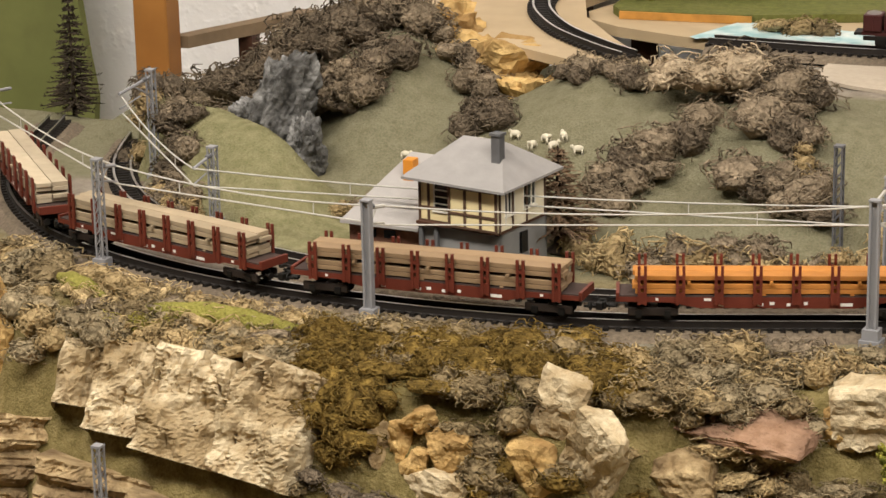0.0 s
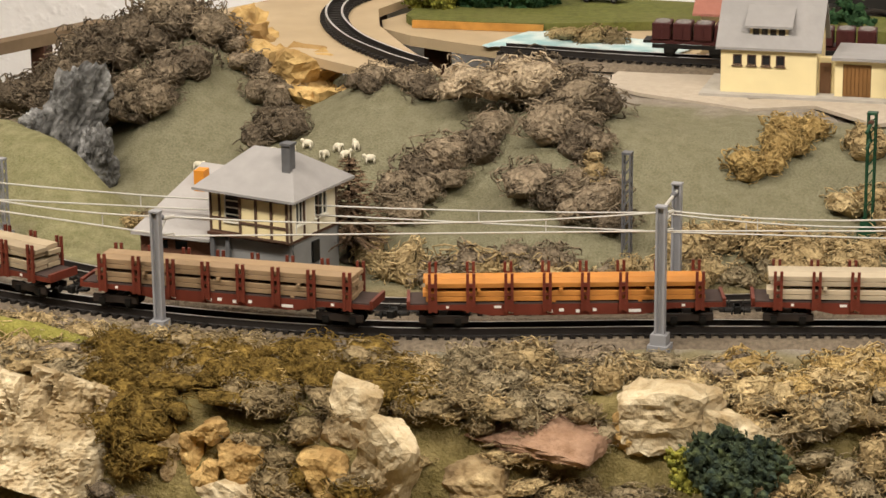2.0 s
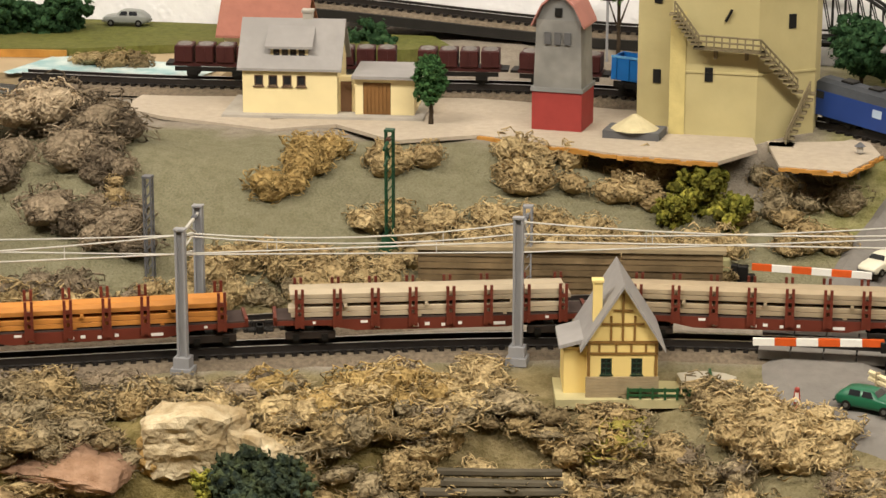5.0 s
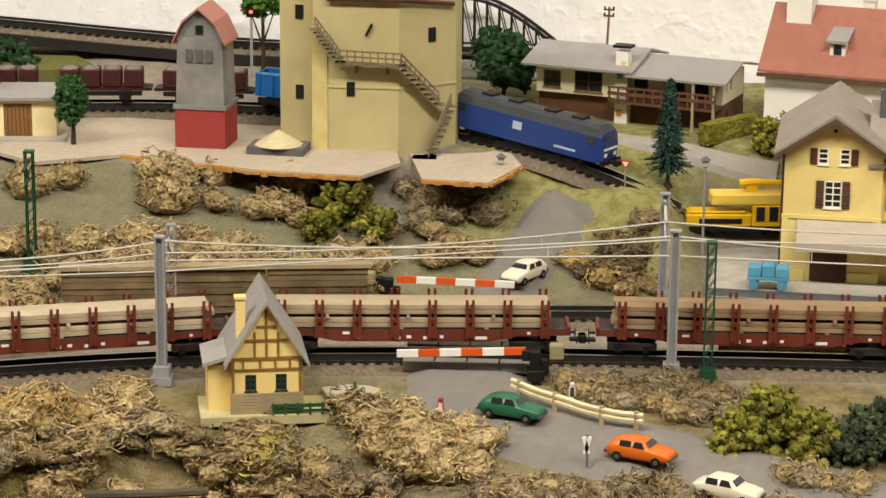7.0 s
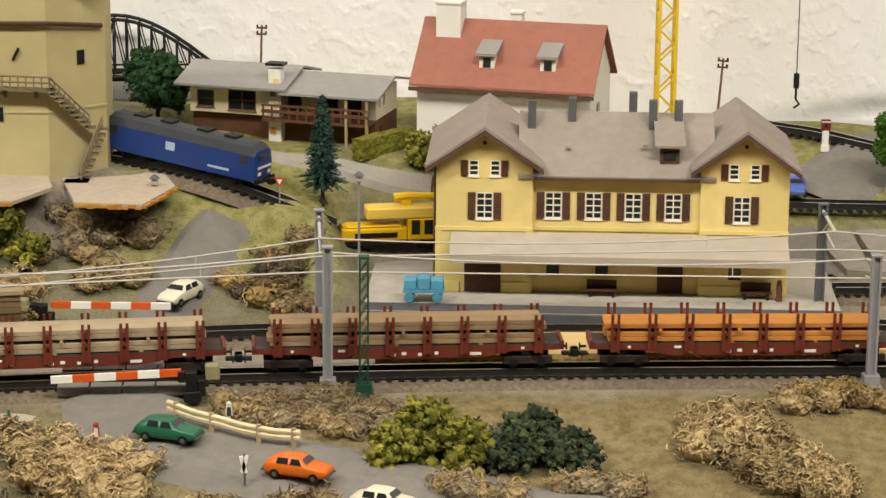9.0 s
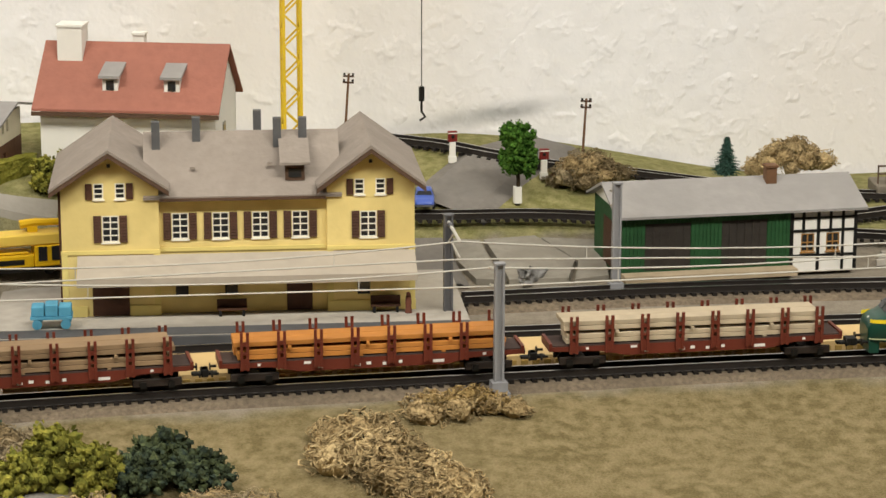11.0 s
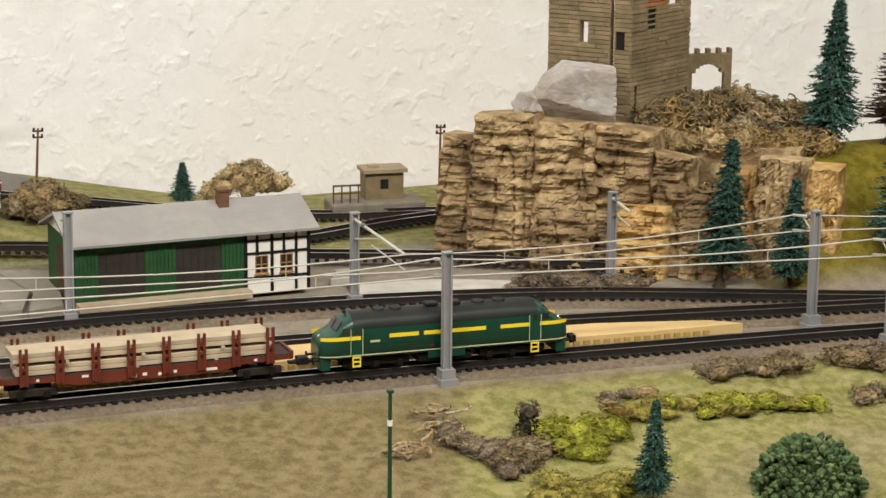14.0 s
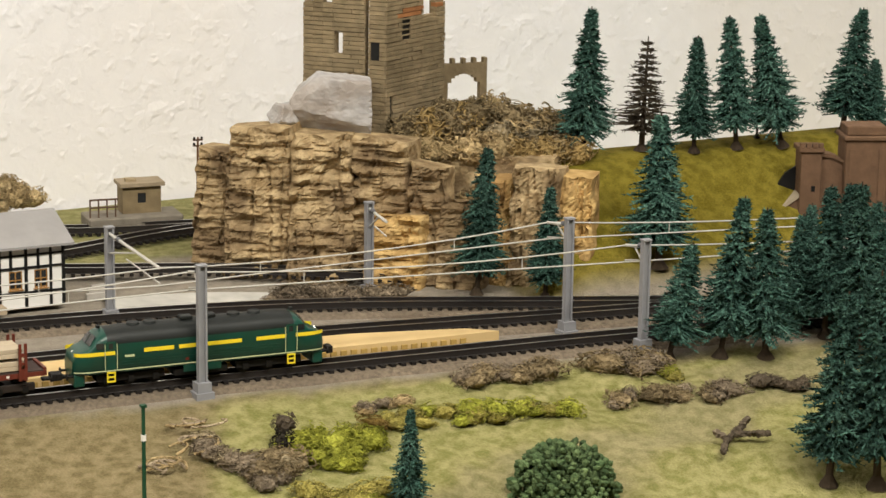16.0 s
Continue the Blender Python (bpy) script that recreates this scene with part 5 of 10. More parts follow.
def stake_wagon(at, load, label, layers=4):
    s = thing("stake_wagon", 0, 0, 0, 0, label, "freight wagon", "wagons behind the locomotive")
    s.matrix_basis = at
    bm = bmesh.new()
    prism(bm, [(-66, 11.4), (66, 11.4), (66, 9.4), (44, 9.0), (32, 6.6), (-32, 6.6), (-44, 9.0), (-66, 9.4)], "y", -8.4, 8.4)
    mm_part("frame", bm, M_RUST, s, "red-brown fishbelly frame")
    mm_part("deck", boxes((-65.5, -8.2, 11.42, 65.5, 8.2, 12)), mat("dark_deck", (0.06, 0.04, 0.035), 0.8, 0.2, 160, 0.1), s)
    for e in (-1, 1):
        mm_part("end_rail", boxes((min(e * 65, e * 66.4), -8.4, 9.4, max(e * 65, e * 66.4), 8.4, 13)), M_RUST, s)
        coupler(s, e * 66.4, e)
        bogie(s, e * 51, 2, 12, mat("dark_bogie", (0.03, 0.022, 0.018), 0.6, 0.3, 200, 0.1), 2.9)
    for i in range(8):
        x = -55.5 + 15.85 * i
        for y in (-1, 1):
            o = y * 8.45
            st = boxes((x - 1.9, min(o, o + y * 1.1), 8.2, x - 0.7, max(o, o + y * 1.1), 25), (x + 0.7, min(o, o + y * 1.1), 8.2, x + 1.9, max(o, o + y * 1.1), 25), (x - 0.7, min(o, o + y * 0.8), 8.5, x + 0.7, max(o, o + y * 0.8), 13.5), (x - 0.7, min(o, o + y * 0.8), 19, x + 0.7, max(o, o + y * 0.8), 20.6), (x - 0.7, min(o, o + y * 0.8), 15.2, x + 0.7, max(o, o + y * 0.8), 16.4))
            mm_part("stanchion", st, M_RUST, s, "double steel stanchion")
    # load
    rng = random.Random(int(at.translation.x * 1000))
    for k in range(layers):
        z = 12.6 + k * 2.2 + (1.4 if k >= 2 else 0)
        for j in range(2):
            y0 = -7.8 + 7.9 * j
            e = rng.uniform(-1.2, 1.2)
            mm_part("timber", boxes((-59 + e, y0, z, 57 + e + rng.uniform(-1, 1), y0 + 7.5, z + 2.0), bevel=0.15), load, s)
    for x in (-40, -6, 30):
        mm_part("spacer", boxes((x, -8.3, 12.02, x + 1.6, 8.2, 12.58)), load, s)
        mm_part("spacer", boxes((x + 3, -9.3, 17.1, x + 4.4, 8.2, 18.3)), load, s)
    for x, w in ((-30, 3), (-24, 2), (-8, 2.4), (-3, 2), (4, 1.6), (11, 1.6), (26, 5), (-50, 1.2), (48, 1.4), (38, 1.6)):
        for y in (-1, 1):
            o = y * 8.42
            mm_part("marking", boxes((x, min(o, o + y * 0.1), 7.6 + (x % 2) * 0.5 if abs(x) < 30 else 9.8, x + w, max(o, o + y * 0.1), 8.9 + (x % 2) * 0.5 if abs(x) < 30 else 10.9)), M_MARK, s, "small white lettering bar")


LOCO_X = 0.485
HEAD = float(np.interp(LOCO_X, T1X[20:], RUN1[20:]))
locomotive(on_track(TRACK_1, RUN1, HEAD))
LOADS = [(M_PLANK, "pale sawn timber", 4), (M_PLANK_O, "orange timber", 3), (M_PLANK_B, "brown timber", 4), (M_PLANK_G, "grey-brown timber", 4)]
for k in range(9):
    load, words, high = LOADS[k % 4]
    stake_wagon(on_track(TRACK_1, RUN1, HEAD - 0.139 - 0.144 * k), load, "red-brown stake wagon loaded with " + words, high)

# ---- overhead line ----
M_MAST = mat("grey_mast", (0.27, 0.27, 0.285), 0.5, 0.1, 120, 0.03)
M_MAST_D = mat("dark_grey_mast", (0.12, 0.12, 0.13), 0.5, 0.1, 120, 0.03)
M_MAST_G = mat("dark_green_mast", (0.015, 0.06, 0.03), 0.5, 0.1, 120, 0.03)
M_WIRE = mat("pale_grey_wire", (0.50, 0.48, 0.44), 0.45, 0.05, 90, 0)


def h_mast(x, y, z, h, m, arm_to=None, lattice=False, turn=0.0, label="grey catenary mast beside the track"):
    """A mast of two flanges and a web, or of laced angles, with a foot, an arm and insulators. h in mm."""
    s = thing("catenary_mast", x, y, z, turn, label, "mast", "catenary masts")
    w = 2.1
    if lattice:
        for sx in (-1, 1):
            for sy in (-1, 1):
                mm_part("leg", boxes((sx * 1.7 - 0.35, sy * 1.7 - 0.35, 2, sx * 1.7 + 0.35, sy * 1.7 + 0.35, h)), m, s)
        bm = bmesh.new()
        n = int(h / 5)
        for k in range(n):
            za, zb = 2 + (h - 3) * k / n, 2 + (h - 3) * (k + 1) / n
            for sy in (-1.7, 1.7):
                tube(bm, [(-1.7, sy, za), (1.7, sy, zb)], 0.28, 4)
                tube(bm, [(sy, -1.7, zb), (sy, 1.7, za)], 0.28, 4)
        mm_part("lacing", bm, m, s)
        mm_part("cap", boxes((-2.2, -2.2, h, 2.2, 2.2, h + 1)), m, s)
    else:
        mm_part("post", boxes((-w, -1.6, 2, -w + 0.9, 1.6, h), (w - 0.9, -1.6, 2, w, 1.6, h), (-w + 0.9, -0.4, 2, w - 0.9, 0.4, h)), m, s)
        mm_part("cap", boxes((-w - 0.3, -1.9, h, w + 0.3, 1.9, h + 0.8)), m, s)
    mm_part("foot", boxes((-3.4, -3.2, -2, 3.4, 3.2, 6), (-4.4, -4.2, -2, 4.4, 4.2, 1.5)), m, s)
    if arm_to is not None:
        d = arm_to * 1000
        bm = bmesh.new()
        tube(bm, [(0, 0, h - 3), (0, d, h - 6)], 0.8, 6)
        tube(bm, [(0, 0, h - 13), (0, d * 0.55, h - 5)], 0.5, 5)
        tube(bm, [(0, d * 0.35, h - 11), (0, d, h - 13.5)], 0.45, 5)
        mm_part("arm", bm, M_WIRE if not lattice else m, s)
        bm = bmesh.new()
        for k in range(3):
            bmesh.ops.create_cone(bm, cap_ends=True, segments=8, radius1=1.3, radius2=0.8, depth=0.9, matrix=Matrix.Translation((0, d * 0.18 + (1.1 if d > 0 else -1.1) * k, h - 3.4)) @ Matrix.Rotation(radians(90), 4, "X"))
        mm_part("insulator", bm, M_BROWN if m is M_MAST_G else M_MAST_D, s)
    return s


def t1(x):
    return float(np.interp(x, T1X[20:], T1Y[20:]))


def t2(x):
    return float(np.interp(x, T2X[20:], T2Y[20:]))


FRONT = [(-0.675, 1.032, 52, 1), (-0.526, 1.010, 53, 0), (-0.321, 1.062, 60, 0), (-0.188, 1.104, 61, 0), (0.024, 1.127, 63, 0), (0.255, 1.124, 58, 0), (0.482, 1.117, 60, 0), (0.704, 1.094, 55, 0)]
REAR = [(-0.661, 1.110, 41, 1), (-0.336, 1.137, 50, 0), (-0.199, 1.195, 42, 1), (0.022, 1.236, 52, 0), (0.255, 1.232, 54, 0), (0.491, 1.256, 48, 0), (0.688, 1.139, 58, 0)]
for x, y, h, lat in FRONT:
    h_mast(x, y, 0.0, h, M_MAST, t1(x) - y, bool(lat), label="grey lattice catenary mast" if lat else "grey steel catenary mast beside the front track")
for k, (x, y, h, lat) in enumerate(REAR):
    h_mast(x, y, 0.0, h, M_MAST_D if k == 4 else M_MAST, t2(x) - y, bool(lat), label="grey lattice catenary mast" if lat else "grey steel catenary mast beside the second track")
h_mast(-0.3635, 1.152, 0.003, 55, M_MAST_D, None, True, label="dark lattice mast on the slope")
h_mast(-0.265, 1.205, land(-0.265, 1.205), 55, M_MAST_G, -0.012, True, label="dark green lattice mast on the slope")
h_mast(0.039, 1.121, 0.0, 60, M_MAST_G, None, True, label="dark green lattice mast by the crossing")
h_mast(0.348, 1.273, 0.0, 56, M_MAST, 0.012, label="grey catenary mast in front of the goods shed")
h_mast(0.631, 1.246, 0.0, 50, M_MAST, -0.02, label="grey catenary mast in front of the rock")
h_mast(-0.611, 0.925, -0.085, 45, M_MAST, None, True, label="grey lattice mast at the foot of the cliff")
h_mast(-0.79, 1.10, 0.0, 62, M_MAST, 0.03, True, label="grey lattice mast on the curve")
h_mast(-0.735, 1.175, 0.0, 60, M_MAST, -0.03, True, label="grey lattice mast on the curve")


def wire_run(name, masts, track, lift, sag, drop, label):
    """Bearer and contact wire from mast to mast, with droppers."""
    s = thing(name, 0, 0, 0, 0, label, "overhead wire")
    for (xa, _, ha, _), (xb, _, hb, _) in zip(masts, masts[1:]):
        za, zb = ha * 0.001 - 0.006, hb * 0.001 - 0.006
        a, b = Vector((xa, track(xa), za)), Vector((xb, track(xb), zb))
        top, low = [], []
        for k in range(9):
            u = k / 8
            p = a.lerp(b, u)
            top.append(p - Vector((0, 0, sag * 4 * u * (1 - u))))
            low.append(p - Vector((0, 0, lift)))
        bm = bmesh.new()
        tube(bm, top, 0.00042, 5)
        bearer = part("bearer", bm, M_WIRE, s)
        bm = bmesh.new()
        tube(bm, low, 0.00042, 5)
        part("contact_wire", bm, M_WIRE, s)
        for k in (2, 6):
            bm = bmesh.new()
            tube(bm, [top[k], low[k]], 0.00025, 4)
            part("dropper", bm, M_WIRE, bearer)


wire_run("front_overhead_wire", [(-0.80, 0, 58, 0), *FRONT, (0.95, 0, 55, 0)], t1, 0.0085, 0.004, 0, "pale overhead wire over the front track")
wire_run("rear_overhead_wire", [(-0.74, 0, 56, 0), *REAR, (0.95, 0, 55, 0)], t2, 0.0085, 0.004, 0, "pale overhead wire over the second track")

# ---- rocks, castle and plants ----
def rock_mat(name, c1, c2, big, bump=0.9):
    return mat(name, c1, 0.92, 0.2, 150, bump, 380, col2=c2, spread=0.35, big=big, bigscale=38, bigmix=0.8, spec=0.15)


M_ROCK_PALE = rock_mat("pale_plaster_rock", (0.46, 0.355, 0.215), (0.70, 0.60, 0.42), (0.28, 0.20, 0.10))
M_ROCK_TAN = rock_mat("tan_cork_rock", (0.25, 0.172, 0.085), (0.52, 0.395, 0.225), (0.135, 0.088, 0.048))
M_ROCK_OCHRE = rock_mat("ochre_rock", (0.42, 0.265, 0.095), (0.66, 0.46, 0.20), (0.26, 0.155, 0.06))
M_ROCK_GREY = rock_mat("grey_rock", (0.05, 0.047, 0.043), (0.36, 0.355, 0.35), (0.035, 0.033, 0.03))
M_ROCK_RED = rock_mat("reddish_rock", (0.26, 0.15, 0.09), (0.38, 0.24, 0.16), (0.20, 0.12, 0.08))
M_BOULDER = rock_mat("smooth_grey_boulder", (0.34, 0.325, 0.32), (0.50, 0.48, 0.475), (0.33, 0.285, 0.25), 0.2)


def rock_mesh(seed, sx, sy, sz, rough=0.32, layers=0.0, detail=3, square=0.7):
    """A broken stone: a ball pushed in and out by noise, with flat breaks and optional layers. mm."""
    bm = bmesh.new()
    bmesh.ops.create_icosphere(bm, subdivisions=detail, radius=1.0)
    o = Vector((seed * 7.3, seed * 3.1, seed * 1.7))
    for v in bm.verts:
        p = v.co.copy()
        q = max(abs(p.x), abs(p.y), abs(p.z))
        p = p.lerp(p / q * 0.85, square)
        k = 1 + rough * noise.noise(p * 1.3 + o) + rough * 0.6 * noise.noise(p * 3.1 + o) + rough * 0.35 * noise.noise(p * 7 + o) + rough * 0.2 * noise.noise(p * 16 + o)
        k += 0.05 * math.floor(4 * noise.noise(Vector((p.x, p.y, p.z * 2.2)) * 1.5 + o * 2)) * (1.0 if square > 0.55 else 0.0)
        if layers:
            k += layers * (abs(((p.z * 5 + noise.noise(p * 2 + o)) % 1) - 0.5) - 0.25)
        v.co = Vector((p.x * sx * k, p.y * sy * k, p.z * sz * k))
    return bm


def rock(name, x, y, z, turn, sx, sy, sz, m, seed, label, rough=0.32, layers=0.0, tilt=0.0, detail=4, group="", square=0.7, smooth=False):
    bm = rock_mesh(seed, sx * 0.001, sy * 0.001, sz * 0.001, rough, layers, detail, square)
    ob = tagged(new(name, mesh_of(bm, name, m, smooth)), label, "rock", group)
    ob.matrix_basis = pose(x, y, z, tilt, tilt * 0.5, turn)
    return ob


def slab_mesh(seed, L, H, D, strata=3.2, flute=9.0, rough=2.2, taper=0.12, ribs=0.0):
    """A standing slab of bark-like rock with ledges and upright clefts. mm; front along -y."""
    bm = bmesh.new()
    nx, nz = max(10, int(L / 1.25)), max(12, int(H / 1.0))
    o = seed * 11.7
    grid = []
    for j in range(nz + 1):
        row = []
        z = H * j / nz
        for i in range(nx + 1):
            u = i / nx
            edge = min(u, 1 - u)
            x = (u - 0.5) * L * (1 - taper * (z / H) ** 2) + noise.noise((o, z * 0.12, u * 3)) * 2.2
            y = -D * 0.5 * min(1, edge * 14) ** 0.5 + rough * noise.noise((x * 0.11, z * 0.11, o))
            # broken blocks and thin beds, longer than high
            y += rough * 1.5 * math.floor(5 * noise.noise((x * 0.45 / flute, z * 0.75 / strata, o + 2))) / 5
            y += rough * 0.7 * math.floor(3 * noise.noise((x * 1.1 / flute, z * 1.9 / strata, o + 7))) / 3
            y += 0.6 * noise.noise((x * 0.7, z * 0.7, o + 9))
            y += ribs * abs(noise.noise((x * 0.28, z * 0.03, o + 6))) * (0.4 + 0.6 * step(0.35 * H, 0.6 * H, z)) * 2.2
            # upright clefts
            y += 3.2 * max(0.0, 1 - abs(noise.noise((x * 0.8 / flute, z * 0.018, o + 4))) * 14)
            y += 0.032 * z
            top = 3.2 * noise.noise((x * 0.13, o, 4)) + 1.5 * noise.noise((x * 0.4, o, 8)) if j == nz else 0
            row.append(bm.verts.new((x, y, z + top)))
        grid.append(row)
    for a, b in zip(grid, grid[1:]):
        for i in range(nx):
            bm.faces.new((a[i], a[i + 1], b[i + 1], b[i]))
    back = [[bm.verts.new((r[k].co.x, D * 0.5, r[k].co.z)) for k in (0, -1)] for r in (grid[0], grid[-1])]
    bm.faces.new([*grid[-1], back[1][1], back[1][0]])
    bm.faces.new([back[0][0], back[0][1], back[1][1], back[1][0]][::-1])
    bm.faces.new([*[r[-1] for r in grid], back[1][1], back[0][1]])
    bm.faces.new([*[r[0] for r in grid][::-1], back[0][0], back[1][0]])
    return bm


def slab(name, x, y, z, turn, L, H, D, m, seed, label, lean=0.0, dip=0.0, **k):
    bm = slab_mesh(seed, L, H, D, **k)
    bmesh.ops.scale(bm, vec=(0.001, 0.001, 0.001), verts=bm.verts)
    ob = tagged(new(name, mesh_of(bm, name, m)), label, "rock", "bark rock slabs")
    ob.matrix_basis = pose(x, y, z, 0, 0, turn) @ pose(0, 0, 0, 0, dip, 0) @ pose(0, 0, 0, lean, 0, 0)
    return ob


# castle rock: slabs side by side along a slanting line
A, B = Vector((0.585, 1.338)), Vector((0.742, 1.224))
for k, (u, off, L, H, D, m, lean) in enumerate([
        (0.00, 0.012, 26, 66, 30, M_ROCK_TAN, -4), (0.13, 0.000, 36, 82, 34, M_ROCK_TAN, -3), (0.30, -0.002, 34, 80, 32, M_ROCK_TAN, -2),
        (0.46, 0.002, 34, 78, 30, M_ROCK_TAN, -3), (0.60, -0.006, 22, 66, 24, M_ROCK_TAN, -6), (0.30, -0.014, 30, 34, 20, M_ROCK_TAN, -8),
        (0.52, -0.016, 30, 40, 20, M_ROCK_OCHRE, -7), (0.70, -0.008, 26, 48, 22, M_ROCK_TAN, -5), (0.80, 0.004, 26, 58, 26, M_ROCK_OCHRE, -3),
        (0.90, 0.000, 26, 66, 26, M_ROCK_TAN, -3), (1.0, 0.006, 22, 62, 26, M_ROCK_OCHRE, -2)]):
    p = A.lerp(B, u)
    n = Vector((0.59, 0.81))
    slab("rock_slab", p.x + n.x * off, p.y + n.y * off, -0.003, -36 + (k % 3 - 1) * 7, L * 1.16, H, D, m, k + 1, "tan layered bark-like rock slab below the castle", lean, **(dict(strata=13.0, flute=7.0, ribs=2.4) if k in (8, 9, 10) else dict(strata=2.6 + 0.5 * (k % 3), rough=2.8)))
bm = bmesh.new()
prism(bm, [(0.612, 1.348), (0.745, 1.25), (0.79, 1.30), (0.745, 1.42), (0.655, 1.41)], "z", -0.002, 0.064)
for v in bm.verts:
    v.co.z += 0.004 * noise.noise(v.co * 30)
tagged(new("castle_hill", mesh_of(bm, "castle_hill", M_ROCK_TAN)), "flat-topped tan rock hill under the castle", "hill", kind="structure")


def hewn(name, a, b, c, at, m, label, seed=0, rough=1.0, detail=4, cuts=9, group="", breaks=()):
    """A stone about 2a by 2b by 2c mm: a block split along flat breaks, then weathered."""
    rng = random.Random(seed)
    planes = [(Vector(v).normalized(), h) for v, h in (((1, 0, 0), 0.92), ((-1, 0, 0), 0.92), ((0, 1, 0), 0.95), ((0, -1, 0), 0.85), ((0, 0, 1), 0.9), ((0, 0, -1), 1.0))]
    planes += [(Vector(v).normalized(), h) for v, h in breaks]
    for _ in range(cuts):
        planes.append((Vector((rng.gauss(0, 1), rng.gauss(0, 1), rng.gauss(0, 1))).normalized(), rng.uniform(0.72, 1.05)))
    bm = bmesh.new()
    bmesh.ops.create_icosphere(bm, subdivisions=detail, radius=1.0)
    o = Vector((seed * 1.3, seed * 0.7, 3.0))
    for v in bm.verts:
        d = v.co.normalized()
        r = min(h / max(0.05, d.dot(n)) for n, h in planes)
        p = d * min(r, 1.5)
        q = Vector((p.x * a, p.y * b, p.z * c))
        q += d * rough * (1.3 * noise.noise(q * 0.11 + o) + 0.8 * noise.noise(q * 0.3 + o) + 0.45 * noise.noise(q * 0.8 + o))
        q += d * rough * 0.9 * (math.floor(3 * noise.noise(Vector((q.x * 0.06, q.y * 0.06, q.z * 0.22)) + o)) / 3)
        v.co = q * 0.001
    ob = tagged(new(name, mesh_of(bm, name, m)), label, "rock", group)
    ob.matrix_basis = at
    return ob


hewn("boulder", 25, 14, 18, pose(0.643, 1.320, 0.0895, 0, 0, -24), M_BOULDER, "large smooth grey boulder on the cliff edge", 12, 0.5, 5, 4, breaks=(((-0.75, 0, 0.66), 0.78), ((0.15, 0, 0.98), 0.86)))
hewn("boulder", 9, 8, 8, pose(0.621, 1.326, 0.083, 0, 10, 10), M_BOULDER, "small grey boulder leaning on a larger one", 4, 0.6, 4, 7)


M_STONE = mat("brown_castle_stone", (0.265, 0.205, 0.122), 0.9, 0.3, 160, 0.5, big=(0.15, 0.115, 0.066), bigscale=40, rnd=0.14)
M_STONE_O = mat("orange_castle_stone", (0.34, 0.15, 0.06), 0.9, 0.2, 160, 0.4, rnd=0.14)


def castle():
    s = thing("castle_ruin", 0, 0, 0, 0, "brown stone castle ruin with broken tower on the rock", "castle")
    block = mesh_of(boxes((0, 0, 0, 1, 1, 1), bevel=0.06), "stone", M_STONE)
    red = mesh_of(boxes((0, 0, 0, 1, 1, 1), bevel=0.06), "stone", M_STONE_O)
    rng = random.Random(4)
    z0, ch = 0.066, 0.0025
    corners = [Vector((0.6445, 1.355)), Vector((0.677, 1.318)), Vector((0.727, 1.344))]

    def face(a, b, rows, top, holes, jog=0.0):
        d = (b - a)
        L = d.length
        turn = math.degrees(math.atan2(d.y, d.x))
        frame_m = pose(a.x, a.y, z0, 0, 0, turn)
        for tx0, tx1, tz0, tz1 in top:
            core = panel(tx1 - tx0, tz1, [(max(h[0] - tx0, 0), h[2], min(h[1] - tx0, tx1 - tx0), h[3]) for h in holes if h[0] < tx1 and h[1] > tx0 and h[3] <= tz1], 0.004, tz0)
            for v in core.verts:
                v.co += Vector((tx0, 0.0012, 0))
            part("core_wall", core, M_STONE, s, at=frame_m)
            for r in range(rows):
                z = r * ch
                zm = z + ch / 2
                if not tz0 <= zm <= tz1:
                    continue
                x = tx0 - 0.0004 - rng.uniform(0, 0.008)
                while x < tx1 - 0.0008:
                    w = rng.uniform(0.013, 0.028)
                    spans = [(max(x, tx0 - 0.0004), min(x + w, tx1 + 0.0004))]
                    x += w
                    for h in holes:
                        if h[2] < zm < h[3]:
                            spans = [q for lo, hi in spans for q in ((lo, min(hi, h[0])), (max(lo, h[1]), hi))]
                    for lo, hi in spans:
                        if hi - lo > 0.001:
                            me = red if (r in (25, 26, 27, 28) and rng.random() < 0.45 and jog) else block
                            part("stone", me, None, s, at=frame_m @ Matrix.Translation((lo, -rng.uniform(0, 0.0006), z)) @ Matrix.Diagonal((hi - lo - 0.0002, 0.0045, ch - 0.00022, 1)))
    a, b, c = corners
    L1, L2 = (b - a).length, (c - b).length
    holes1 = [(0.0188, 0.0232, 0.047, 0.059), (0.0400, 0.0450, 0.045, 0.055)]
    face(a, b, 37, [(0, 0.006, 0, 0.0755), (0.006, 0.0115, 0, 0.083), (0.0115, 0.0175, 0, 0.075), (0.0175, L1 * 0.74, 0, 0.092), (L1 * 0.74, L1 * 0.79, 0, 0.034), (L1 * 0.79, L1, 0, 0.092)], holes1)
    face(b, c, 37, [(0, L2 * 0.62, 0, 0.0915), (L2 * 0.62, L2, 0, 0.066), (L2 * 0.86, L2, 0.066, 0.0735)], [(0.015, 0.023, 0.056, 0.068), (0.004, 0.0062, 0.003, 0.026)], 1)
    for h, (p, q) in ((holes1[1], (a, b)), ((0.015, 0.023, 0.056, 0.068), (b, c)), ((0.004, 0.0062, 0.003, 0.026), (b, c))):
        d = q - p
        fm = pose(p.x, p.y, z0, 0, 0, math.degrees(math.atan2(d.y, d.x)))
        # black plate behind the hole stands in for the shade inside
        part("window_dark", boxes((h[0] - 0.001, 0.0009, h[2] - 0.001, h[1] + 0.001, 0.00125, h[3] + 0.001)), M_BLACK, s, at=fm)
        if h[2] > 0.05:
            for k in range(4):
                zz = h[2] + (h[3] - h[2]) * (k + 0.5) / 4
